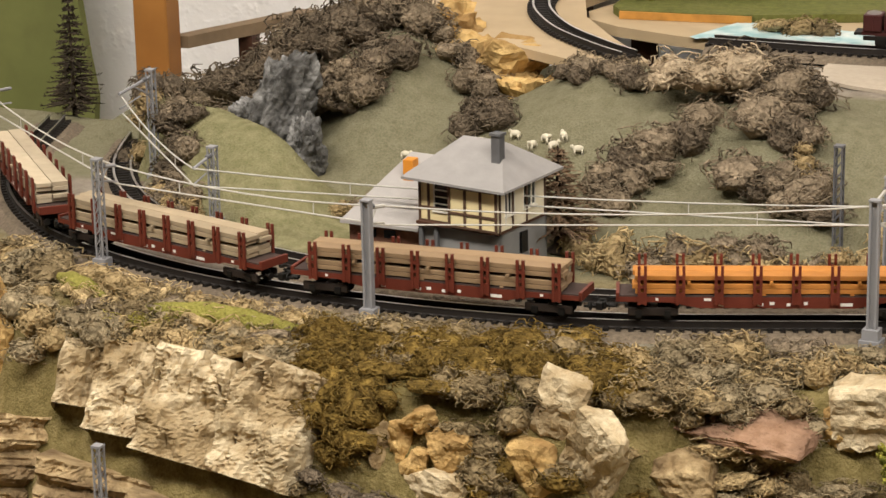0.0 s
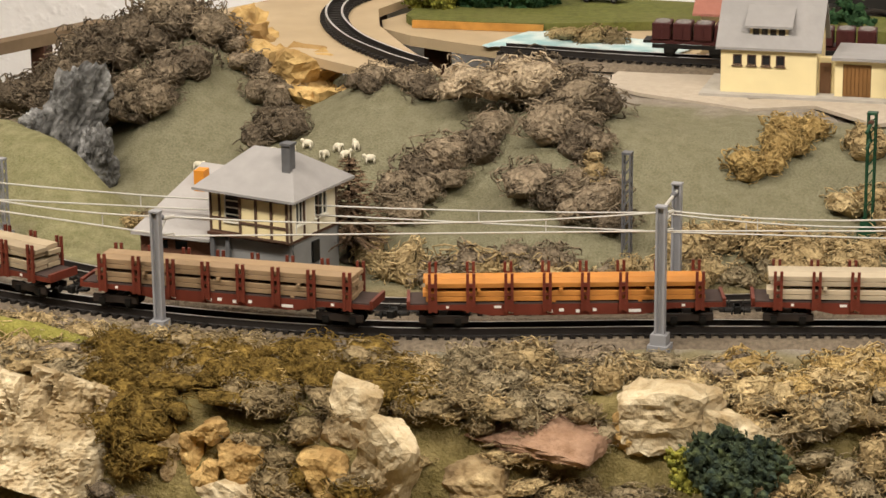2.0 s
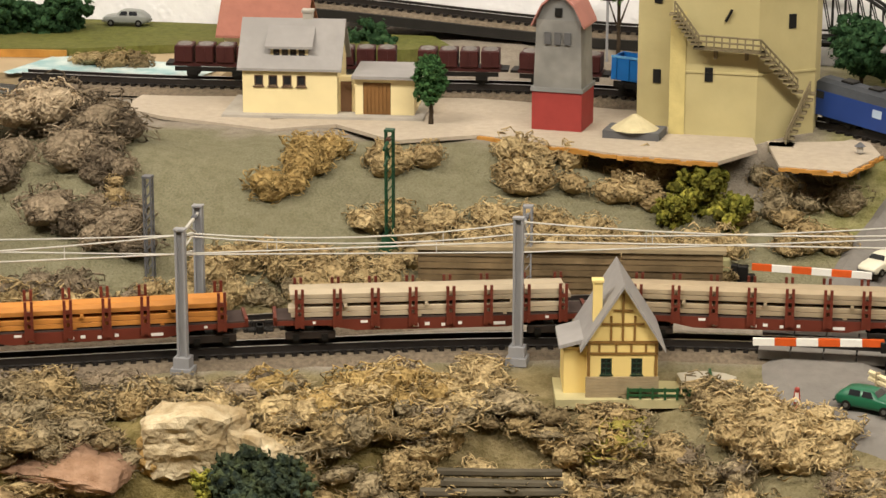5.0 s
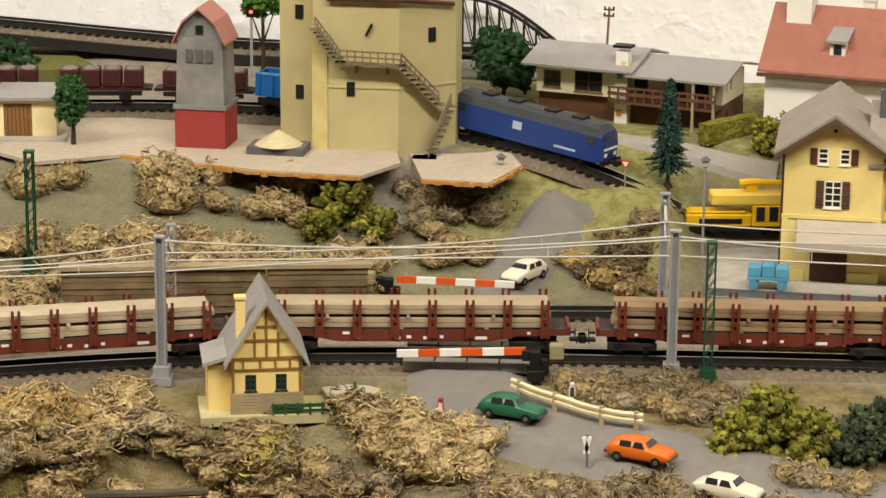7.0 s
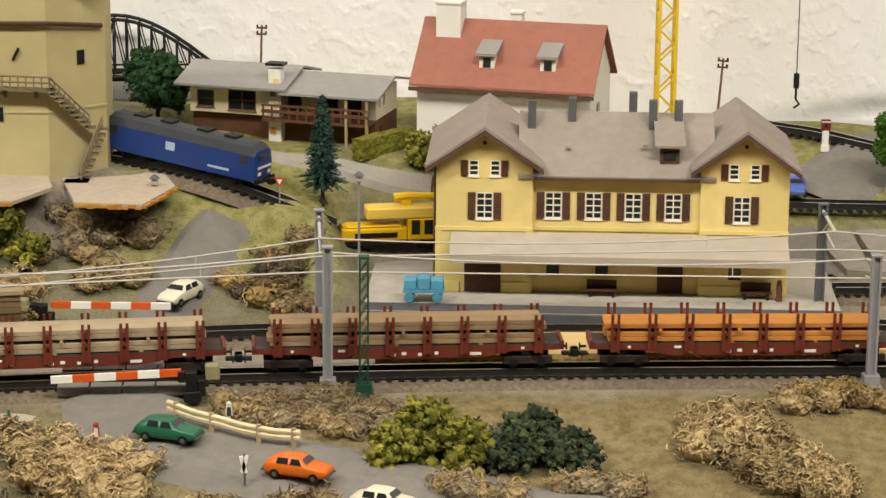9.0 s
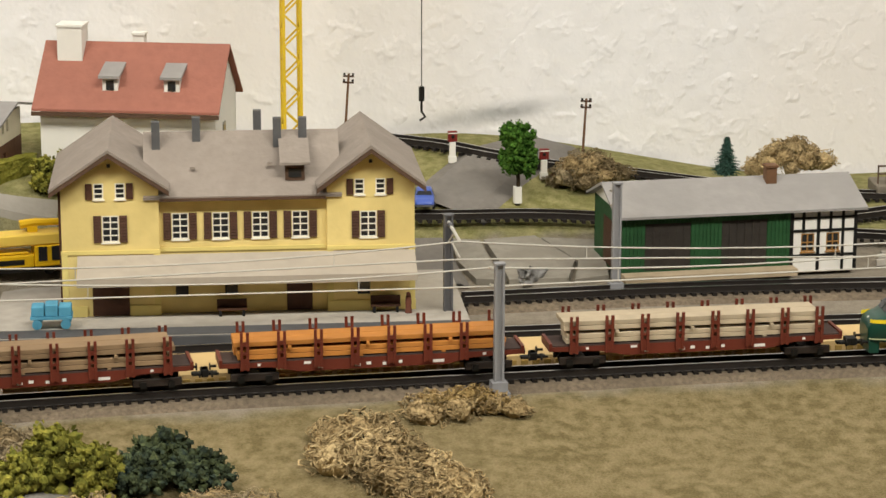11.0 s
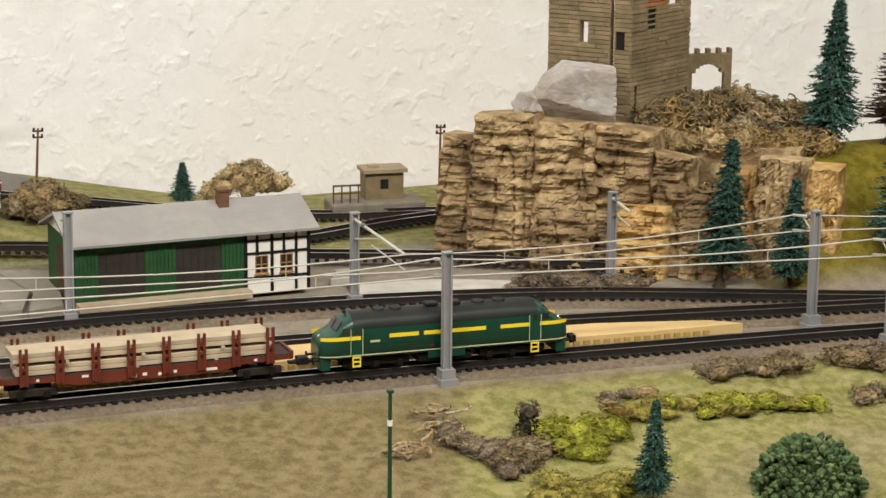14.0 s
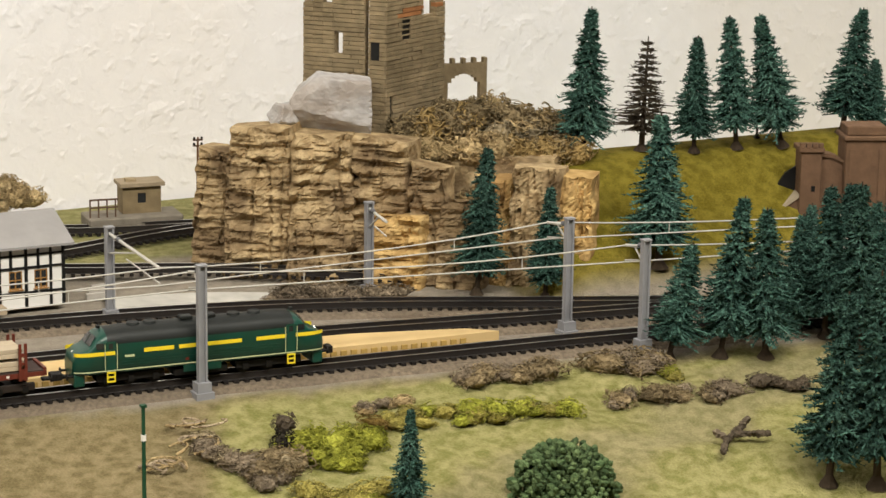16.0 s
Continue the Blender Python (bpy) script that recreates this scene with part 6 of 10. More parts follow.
                part("slat", boxes((h[0], 0.0, zz - 0.0004, h[1], 0.0008, zz + 0.0004)), M_STONE, s, at=fm)
    # buttress and side wall with an arch
    arch = bmesh.new()
    for k in range(13):
        x = k * 0.0022
        under = 0.018 + 0.010 * math.sqrt(max(0, 1 - ((k - 6) / 4.6) ** 2)) if 2 <= k <= 10 else 0.0
        box(arch, x, 0, under, x + 0.0022, 0.004, 0.034 + (0.003 if k % 3 == 0 else 0))
    part("arch_wall", arch, M_STONE, s, "crenellated wall with an arch", at=pose(0.738, 1.368, z0 - 0.002, 0, 0, -8))


castle()

def broken_stone(x, y, z, turn, a, b, c, m, seed, label):
    """An angular stone with fresh breaks."""
    rng = random.Random(seed)
    return hewn("stone", a, b, c, pose(x, y, z, rng.uniform(-8, 14), rng.uniform(-16, 16), turn), m, label, seed, 1.5, 4, 10, "stones in the bank")


# grey rock, ochre rocks and the big pale cliff on the left
for x, y, z, a, b, c, tip, k, label in ((-0.683, 1.222, 0.034, 17, 13, 30, 17, 3, "steep grey crag with white streaks"), (-0.664, 1.206, 0.014, 13, 10, 21, -12, 6, "dark grey crag beside the mound"), (-0.702, 1.218, 0.024, 13, 10, 14, 8, 8, "low grey crag at the foot of a steeper one")):
    rock("grey_crag", x, y, z, 0, a, b, c, M_ROCK_GREY, k, label, 0.34, 0.10, 0, 5, "grey crags", square=0.45).matrix_basis = pose(x, y, z, 8, tip, 20 * k)
for k, (x, y, z, a, b, c) in enumerate([(-0.60, 1.30, 0.045, 30, 20, 20), (-0.64, 1.33, 0.055, 24, 20, 22), (-0.565, 1.285, 0.035, 20, 14, 14)]):
    rock("ochre_rock", x, y, z, 30 * k, a, b, c, M_ROCK_OCHRE, 20 + k, "ochre brown rock under the boards", 0.5, detail=4)
for k, (x, y, z, L, H, D, lean, turn) in enumerate([(-0.642, 0.960, -0.040, 26, 30, 22, -30, 24), (-0.616, 0.951, -0.046, 36, 40, 26, -28, 12), (-0.584, 0.945, -0.050, 42, 46, 28, -27, 4), (-0.545, 0.942, -0.052, 44, 50, 26, -24, -2)]):
    slab("pale_cliff", x, y, z, turn, L, H, D, M_ROCK_PALE, 40 + k, "pale fluted plaster cliff below the track", lean, 9.0, strata=11.0, flute=9.0, rough=3.6, taper=0.05, ribs=2.6)
for k, (x, y, z, L, H, D, lean, turn) in enumerate([(-0.668, 0.930, -0.15, 44, 108, 34, -16, 40), (-0.630, 0.920, -0.15, 60, 96, 36, -14, 14), (-0.580, 0.914, -0.155, 70, 92, 36, -12, 4), (-0.530, 0.912, -0.155, 56, 84, 36, -12, 0)]):
    slab("lower_cliff", x, y, z, turn, L, H, D, M_ROCK_TAN, 50 + k, "tan lower ledge of the cliff", lean, 9.0, strata=4.0, flute=16.0, rough=4.0, taper=0.05)
STONE_WORDS = {M_ROCK_RED: "flat reddish stone", M_ROCK_PALE: "broken pale stone", M_ROCK_OCHRE: "broken ochre stone", M_ROCK_TAN: "rough tan stone"}
STONES = [
        (-0.484, 0.955, -0.028, 0, 6, 10, 4.5, 6, 8.5, M_ROCK_OCHRE), (-0.476, 0.953, -0.019, 5, -22, -8, 7.5, 5, 4.4, M_ROCK_OCHRE), (-0.461, 0.955, -0.028, 8, -18, 15, 9, 7, 8, M_ROCK_OCHRE),
        (-0.464, 0.951, -0.046, 0, 5, -10, 14, 8, 9, M_ROCK_PALE), (-0.493, 0.955, -0.033, 0, -6, 30, 6, 7, 9, M_ROCK_TAN), (-0.476, 0.950, -0.038, 0, 8, 20, 4.5, 5, 8, M_ROCK_OCHRE),
        (-0.422, 0.975, -0.012, 10, 14, 12, 10, 8, 14, M_ROCK_PALE), (-0.404, 0.968, -0.030, 14, 26, -12, 12, 8, 23, M_ROCK_PALE), (-0.429, 0.963, -0.036, 0, -10, 25, 9, 8, 12, M_ROCK_OCHRE),
        (-0.372, 0.981, -0.040, 6, -5, 5, 13, 9, 13, M_ROCK_TAN), (-0.352, 0.998, -0.018, 20, 5, -4, 27, 16, 4.5, M_ROCK_RED), (-0.302, 1.016, -0.010, 5, -8, 10, 20, 12, 13, M_ROCK_PALE), (-0.318, 1.012, -0.019, 0, 12, 40, 8, 8, 9, M_ROCK_OCHRE), (-0.275, 1.012, -0.017, 0, 10, 60, 10, 9, 10, M_ROCK_PALE)]
for k, (x, y, z, rx, ry, turn, a, b, c, m) in enumerate(STONES):
    hewn("stone", 1.12 * a, 1.15 * b, 1.12 * c, pose(x, y, z, rx, ry, turn), m, STONE_WORDS[m] + " set in the mossy bank", 60 + k, 1.3, 4, 10, "stones in the bank")


for k, (x, y, z, a, b, c) in enumerate([(-0.712, 0.996, -0.012, 8, 6, 14), (-0.700, 0.985, -0.030, 7, 6, 16), (-0.706, 0.978, -0.052, 10, 7, 12), (-0.693, 0.962, -0.058, 8, 6, 10)]):
    broken_stone(x, y, z, 40 * k, a * 1.2, b * 1.2, c * 1.2, M_ROCK_OCHRE, 90 + k, "ochre stone among dry lichen")


def moss_roll(xa, ya, xb, yb, r, seed):
    bm = bmesh.new()
    line = [Vector((xa, ya, land(xa, ya) + r * 0.7)).lerp(Vector((xb, yb, land(xb, yb) + r * 0.7)), k / 12) for k in range(13)]
    rings = []
    for k, p in enumerate(line):
        rr = r * (0.35 + 0.65 * min(1.0, 3.2 * min(k, 12 - k) / 12)) * (1 + 0.2 * noise.noise((k * 0.5, seed, 0)))
        rings.append([bm.verts.new(p + Vector((0, math.cos(a) * rr * 1.15, math.sin(a) * rr)) * (1 + 0.08 * noise.noise((k * 1.7, a * 3, seed)))) for a in [0.5236 * q for q in range(12)]])
    for a, b in zip(rings, rings[1:]):
        for q in range(12):
            bm.faces.new((a[q], a[(q + 1) % 12], b[(q + 1) % 12], b[q]))
    bm.faces.new(rings[0][::-1])
    bm.faces.new(rings[-1])
    me = mesh_of(bm, "moss_roll", mat("felted_yellow_moss", (0.20, 0.185, 0.035), 0.95, 0.3, 500, 0.9, 900, col2=(0.36, 0.33, 0.085), big=(0.15, 0.13, 0.03), bigscale=70), True)
    tagged(new("moss_roll", me), "yellow-green felted moss roll above the cliff", "moss")


M_MOUND = mat("pale_felted_moss", (0.27, 0.235, 0.085), 0.95, 0.25, 420, 0.9, 800, col2=(0.42, 0.375, 0.155), big=(0.19, 0.16, 0.045), bigscale=60)
for x, y, a, b, c, k in ((-0.086, 1.021, 24, 12, 10, 1), (-0.110, 1.014, 13, 9, 8, 2), (-0.060, 1.014, 16, 10, 7, 3)):
    rock("moss_mound", x, y, land(x, y) + 0.003, 10 * k, a, b, c, M_MOUND, 120 + k, "felted pale yellow-green moss mound on the bank", 0.25, detail=4, group="moss mounds", square=0.1, smooth=True)


moss_roll(-0.628, 0.995, -0.550, 0.990, 0.0058, 1)
moss_roll(-0.690, 1.018, -0.656, 1.004, 0.005, 2)


# plants: lichen tufts, foliage, firs
def lump(d, seed):
    """How far a tuft bulges towards d."""
    return 1 + 0.34 * noise.noise(d * 1.9 + Vector((seed * 3.1, 1, 2))) + 0.22 * noise.noise(d * 4.3 + Vector((1, seed * 1.7, 5)))


def curl(bm, d, seed, n, turn, r, rng):
    """One curled strand that creeps over the surface of a tuft."""
    side = d.cross(Vector((rng.uniform(-1, 1), rng.uniform(-1, 1), rng.uniform(-1, 1)))).normalized()
    lift, pts = rng.uniform(-0.12, 0.09), []
    for i in range(n + 1):
        k = lump(d, seed) * (1.0 + lift + rng.uniform(-0.02, 0.05) + (0.05 if 0 < i < n else -0.03))
        pts.append(Vector((d.x * 0.0116, d.y * 0.0116, d.z * 0.0100)) * k)
        side = (side + Vector((rng.uniform(-1, 1), rng.uniform(-1, 1), rng.uniform(-1, 1))) * 1.0).normalized()
        d = (d + side * turn).normalized()
    rings = []
    for i, q in enumerate(pts):
        a = (pts[min(i + 1, n)] - pts[max(i - 1, 0)]).normalized()
        u = a.orthogonal().normalized()
        w = a.cross(u)
        rr = r * (0.62 if i in (0, n) else 1.0)
        rings.append([bm.verts.new(q + rr * (math.cos(2.0944 * k) * u + math.sin(2.0944 * k) * w)) for k in range(3)])
    for a, b in zip(rings, rings[1:]):
        for k in range(3):
            bm.faces.new((a[k], a[(k + 1) % 3], b[(k + 1) % 3], b[k]))
    bm.faces.new(rings[0][::-1])
    bm.faces.new(rings[-1])


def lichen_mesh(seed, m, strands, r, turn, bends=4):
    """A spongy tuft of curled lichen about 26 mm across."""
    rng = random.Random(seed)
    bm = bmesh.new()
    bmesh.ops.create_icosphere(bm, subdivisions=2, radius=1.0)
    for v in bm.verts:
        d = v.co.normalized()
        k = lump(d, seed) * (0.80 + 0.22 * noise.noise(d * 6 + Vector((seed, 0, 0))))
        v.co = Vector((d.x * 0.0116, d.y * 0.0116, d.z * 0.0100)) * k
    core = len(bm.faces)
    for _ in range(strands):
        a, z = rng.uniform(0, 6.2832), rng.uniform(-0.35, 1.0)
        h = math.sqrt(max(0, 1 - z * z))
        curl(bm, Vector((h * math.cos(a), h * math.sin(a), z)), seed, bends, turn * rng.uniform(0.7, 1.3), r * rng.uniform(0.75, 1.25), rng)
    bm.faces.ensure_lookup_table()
    # strands take the paler material; the core's darker tone helps shade the gaps
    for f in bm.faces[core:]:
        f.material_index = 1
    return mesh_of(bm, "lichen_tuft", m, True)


def plant_mat(name, c, c2, scale=260, rnd=0.22, island=0.32, sponge=False):
    m = mat(name, c, 0.95, 0.2, scale, 0.8, 700, col2=c2, spread=0.4, rnd=rnd, big=[v * 0.8 for v in c], bigscale=60, spec=0.1)
    # each twig or leaf a little lighter or darker than the next
    n, l = m.node_tree.nodes, m.node_tree.links
    sock = n["Principled BSDF"].inputs["Base Color"]
    geo, hs, mr = n.new("ShaderNodeNewGeometry"), n.new("ShaderNodeHueSaturation"), n.new("ShaderNodeMapRange")
    mr.inputs["To Min"].default_value, mr.inputs["To Max"].default_value = 1 - island, 1 + island
    l.new(geo.outputs["Random Per Island"], mr.inputs["Value"])
    l.new(mr.outputs["Result"], hs.inputs["Value"])
    l.new(sock.links[0].from_socket, hs.inputs["Color"])
    l.new(hs.outputs["Color"], sock)
    if sponge:
        # pits and ridges of dried lichen
        pos, warp, add, cell, bn = (n.new("ShaderNode" + k) for k in ("NewGeometry", "TexNoise", "VectorMath", "TexVoronoi", "Bump"))
        warp.inputs["Scale"].default_value = 300
        l.new(pos.outputs["Position"], warp.inputs["Vector"])
        add.operation = "MULTIPLY_ADD"
        l.new(warp.outputs["Color"], add.inputs[0])
        add.inputs[1].default_value = (0.003, 0.003, 0.003)
        l.new(pos.outputs["Position"], add.inputs[2])
        l.new(add.outputs["Vector"], cell.inputs["Vector"])
        cell.inputs["Scale"].default_value = 400
        bn.inputs["Strength"].default_value, bn.inputs["Distance"].default_value = 1.0, 0.0022
        l.new(cell.outputs["Distance"], bn.inputs["Height"])
        old = n["Principled BSDF"].inputs["Normal"].links[0].from_socket
        l.new(old, bn.inputs["Normal"])
        l.new(bn.outputs["Normal"], n["Principled BSDF"].inputs["Normal"])
    return m


# core and strand colours: shade inside a tuft is partly put into the core
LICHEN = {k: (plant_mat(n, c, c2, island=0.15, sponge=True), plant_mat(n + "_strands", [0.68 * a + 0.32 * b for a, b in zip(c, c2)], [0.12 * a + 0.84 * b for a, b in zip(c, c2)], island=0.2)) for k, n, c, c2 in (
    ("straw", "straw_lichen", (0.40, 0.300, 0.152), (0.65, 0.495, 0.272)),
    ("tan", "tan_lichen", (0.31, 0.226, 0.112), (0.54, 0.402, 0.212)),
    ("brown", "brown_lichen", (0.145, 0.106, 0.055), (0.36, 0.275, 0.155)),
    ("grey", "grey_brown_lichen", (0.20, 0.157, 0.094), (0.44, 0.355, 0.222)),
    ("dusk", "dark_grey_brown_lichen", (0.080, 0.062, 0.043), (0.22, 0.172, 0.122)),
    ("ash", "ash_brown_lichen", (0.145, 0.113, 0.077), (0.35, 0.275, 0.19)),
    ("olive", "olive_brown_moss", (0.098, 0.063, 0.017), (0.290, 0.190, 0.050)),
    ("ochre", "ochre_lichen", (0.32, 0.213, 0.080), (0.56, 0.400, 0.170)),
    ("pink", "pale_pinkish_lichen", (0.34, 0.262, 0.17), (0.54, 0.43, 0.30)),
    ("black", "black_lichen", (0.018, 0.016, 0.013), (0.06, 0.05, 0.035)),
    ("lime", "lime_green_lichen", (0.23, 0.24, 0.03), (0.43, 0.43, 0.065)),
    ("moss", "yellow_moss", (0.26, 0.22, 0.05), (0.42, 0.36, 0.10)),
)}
FINE = ("olive", "dusk", "ash")
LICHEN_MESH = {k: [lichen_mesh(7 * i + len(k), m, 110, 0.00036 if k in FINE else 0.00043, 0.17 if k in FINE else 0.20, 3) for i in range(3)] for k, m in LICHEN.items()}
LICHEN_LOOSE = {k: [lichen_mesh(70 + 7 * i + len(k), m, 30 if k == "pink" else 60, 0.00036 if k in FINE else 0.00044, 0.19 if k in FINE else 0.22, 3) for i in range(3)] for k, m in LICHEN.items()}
LICHEN_WORDS = {"dusk": "dark grey-brown lichen bush", "ash": "ash-brown lichen bush", "straw": "pale straw-coloured lichen bush", "tan": "tan dried lichen bush", "brown": "dark brown lichen bush", "grey": "grey-brown lichen bush", "olive": "olive brown moss tuft", "ochre": "ochre lichen bush", "pink": "pale pinkish lichen bush", "black": "black dried lichen bush", "lime": "bright lime green lichen bush", "moss": "yellowish moss cushion"}
SEEDS = random.Random(11)


def tuft(kind, x, y, size, lift=0.0, flat=1.0, where="on the slope"):
    ob = tagged(new("lichen_bush", SEEDS.choice(LICHEN_MESH[kind])), f"{LICHEN_WORDS[kind]} {where}", "bush", f"{kind} lichen bushes")
    k = size / 30
    ob.matrix_basis = pose(x, y, land(x, y) + 0.003 * k + lift, SEEDS.uniform(-15, 15), SEEDS.uniform(-15, 15), SEEDS.uniform(0, 360)) @ Matrix.Diagonal((k * SEEDS.uniform(0.8, 1.45), k * SEEDS.uniform(0.75, 1.2), k * flat * SEEDS.uniform(0.7, 1.1), 1))
    return ob


STREWN = {}


def strew(name, kind, x, y, size, lift, flat):
    k = size / 30
    if any(abs(x - q[0]) < 0.0009 * q[6] + 0.002 and -0.013 < y - q[1] < 0.002 for q in STONES if q[6] < 25) or (-0.116 < x < -0.046 and 0.995 < y < 1.030):
        return
    m = pose(x, y, land(x, y) + 0.003 * k + lift, SEEDS.uniform(-15, 15), SEEDS.uniform(-15, 15), SEEDS.uniform(0, 360)) @ Matrix.Diagonal((k * SEEDS.uniform(0.8, 1.45), k * SEEDS.uniform(0.75, 1.2), k * flat * SEEDS.uniform(0.7, 1.1), 1))
    STREWN.setdefault(name, []).append((kind, SEEDS.choice(LICHEN_LOOSE[kind]), m))


def join_strewn(name, label):
    """All that was strewn under a name, as one mesh."""
    vs, loops, sizes, mats, base, kinds = [], [], [], [], 0, list(LICHEN)
    for kind, me, m in STREWN[name]:
        co = np.empty(len(me.vertices) * 3)
        me.vertices.foreach_get("co", co)
        a = np.array(m)
        vs.append(co.reshape(-1, 3) @ a[:3, :3].T + a[:3, 3])
        li = np.empty(len(me.loops), dtype=np.int32)
        me.loops.foreach_get("vertex_index", li)
        loops.append(li + base)
        n = np.empty(len(me.polygons), dtype=np.int32)
        me.polygons.foreach_get("loop_total", n)
        sizes.append(n)
        mi = np.empty(len(n), dtype=np.int32)
        me.polygons.foreach_get("material_index", mi)
        mats.append(mi + 2 * kinds.index(kind))
        base += len(me.vertices)
    vs, loops, sizes, mats = (np.concatenate(v) for v in (vs, loops, sizes, mats))
    me = bpy.data.meshes.new(name)
    me.vertices.add(len(vs))
    me.vertices.foreach_set("co", vs.ravel())
    me.loops.add(len(loops))
    me.loops.foreach_set("vertex_index", loops)
    me.polygons.add(len(sizes))
    me.polygons.foreach_set("loop_start", np.concatenate(([0], np.cumsum(sizes)[:-1])).astype(np.int32))
    me.polygons.foreach_set("loop_total", sizes)
    me.polygons.foreach_set("material_index", mats)
    for k in kinds:
        for m in LICHEN[k]:
            me.materials.append(m)
    me.polygons.foreach_set("use_smooth", np.ones(len(sizes), dtype=bool))
    me.update(calc_edges=True)
    me.validate()
    tagged(new(name, me), label, "lichen", kind="stuff")


def patch(kinds, x0, y0, x1, y1, wide, count, size, where, lift=0.0, flat=1.0):
    """Bushes strewn along a line from x0, y0 to x1, y1, up to wide off it."""
    for k in range(count):
        u = (k + SEEDS.uniform(0.1, 0.9)) / count
        x = x0 + (x1 - x0) * u + SEEDS.uniform(-wide, wide)
        y = y0 + (y1 - y0) * u + SEEDS.uniform(-wide, wide)
        kind, s = SEEDS.choice(kinds), size * SEEDS.uniform(0.75, 1.3)
        if where in (G1, G2, G3):
            strew({G1: "hill_lichen", G2: "trackside_lichen", G3: "bank_lichen"}[where], kind, x, y, s, lift, flat)
        else:
            tuft(kind, x, y, s, lift, flat, where)


G1, G2, G3, G4 = "on the green hill", "beside the railway track", "on the front bank", "on the dry meadow"
for row in [
        (("dusk", "dusk", "ash"), -0.80, 1.29, -0.72, 1.30, 0.014, 11, 36, G1, 0.003), (("dusk", "ash"), -0.76, 1.305, -0.64, 1.30, 0.012, 18, 36, G1, 0.004), (("dusk",), -0.74, 1.285, -0.65, 1.282, 0.010, 16, 32, G1, 0.003),
        (("dusk", "ash", "ash"), -0.690, 1.258, -0.640, 1.246, 0.009, 15, 27, G1, 0.006), (("dusk",), -0.655, 1.25, -0.640, 1.268, 0.010, 7, 30, G1, 0.0),
        (("dusk", "ash"), -0.65, 1.305, -0.585, 1.272, 0.008, 14, 24, G1, 0.003), (("ash", "dusk"), -0.745, 1.245, -0.700, 1.262, 0.012, 10, 32, G1, 0.004),
        (("dusk", "olive"), -0.585, 1.238, -0.562, 1.222, 0.008, 6, 28, G1), (("dusk", "ash"), -0.535, 1.248, -0.475, 1.240, 0.006, 9, 22, G1),
        (("ash", "ash", "dusk"), -0.492, 1.170, -0.452, 1.215, 0.009, 15, 27, G1), (("pink",), -0.470, 1.226, -0.432, 1.238, 0.009, 12, 26, G1, 0.012),
        (("dusk", "ash"), -0.45, 1.25, -0.405, 1.245, 0.012, 11, 32, G1, 0.004), (("dusk", "ash", "dusk"), -0.425, 1.235, -0.398, 1.195, 0.010, 10, 28, G1),
        (("ash", "dusk", "ash"), -0.408, 1.171, -0.374, 1.164, 0.010, 11, 27, G1), (("tan", "ash"), -0.392, 1.20, -0.380, 1.172, 0.004, 5, 16, G1, 0.006)]:
    patch(*row)
for row in [
        (("dusk", "ash"), -0.735, 1.188, -0.700, 1.150, 0.008, 12, 22, G2), (("ash", "tan"), -0.725, 1.160, -0.672, 1.112, 0.006, 10, 20, G2), (("dusk", "ash", "tan"), -0.77, 1.215, -0.745, 1.195, 0.008, 9, 24, G2),
        (("straw", "tan"), -0.485, 1.135, -0.46, 1.125, 0.012, 6, 26, G2), (("straw", "tan", "ash"), -0.435, 1.115, -0.37, 1.128, 0.010, 15, 26, G2), (("tan", "ash"), -0.615, 1.155, -0.60, 1.165, 0.006, 4, 16, G2),
        (("tan", "straw"), -0.35, 1.155, -0.27, 1.185, 0.010, 13, 24, G2), (("tan", "straw", "grey"), -0.365, 1.135, -0.27, 1.168, 0.005, 18, 18, G2), (("tan", "straw"), -0.345, 1.168, -0.25, 1.190, 0.007, 16, 18, G2), (("tan", "straw"), -0.25, 1.205, -0.11, 1.222, 0.008, 26, 22, G2), (("ochre",), -0.325, 1.205, -0.305, 1.26, 0.006, 14, 21, G2),
        (("straw", "tan"), -0.282, 1.248, -0.262, 1.262, 0.007, 7, 19, G2), (("straw", "tan"), -0.215, 1.268, -0.195, 1.272, 0.009, 5, 28, G2),
        (("straw", "tan"), -0.165, 1.275, -0.15, 1.285, 0.008, 5, 24, G2), (("tan", "straw"), -0.275, 1.213, -0.20, 1.226, 0.007, 14, 22, G2),
        (("straw", "tan"), -0.228, 1.231, -0.11, 1.240, 0.008, 24, 22, G2), (("tan", "grey"), -0.11, 1.275, -0.065, 1.29, 0.012, 11, 20, G2),
        (("tan", "straw"), -0.095, 1.262, -0.07, 1.256, 0.010, 6, 20, G2), (("brown", "dusk", "ochre"), -0.016, 1.252, 0.014, 1.272, 0.008, 14, 20, G2), (("tan", "straw"), 0.0, 1.245, 0.022, 1.250, 0.006, 6, 16, G2)]:
    patch(*row)
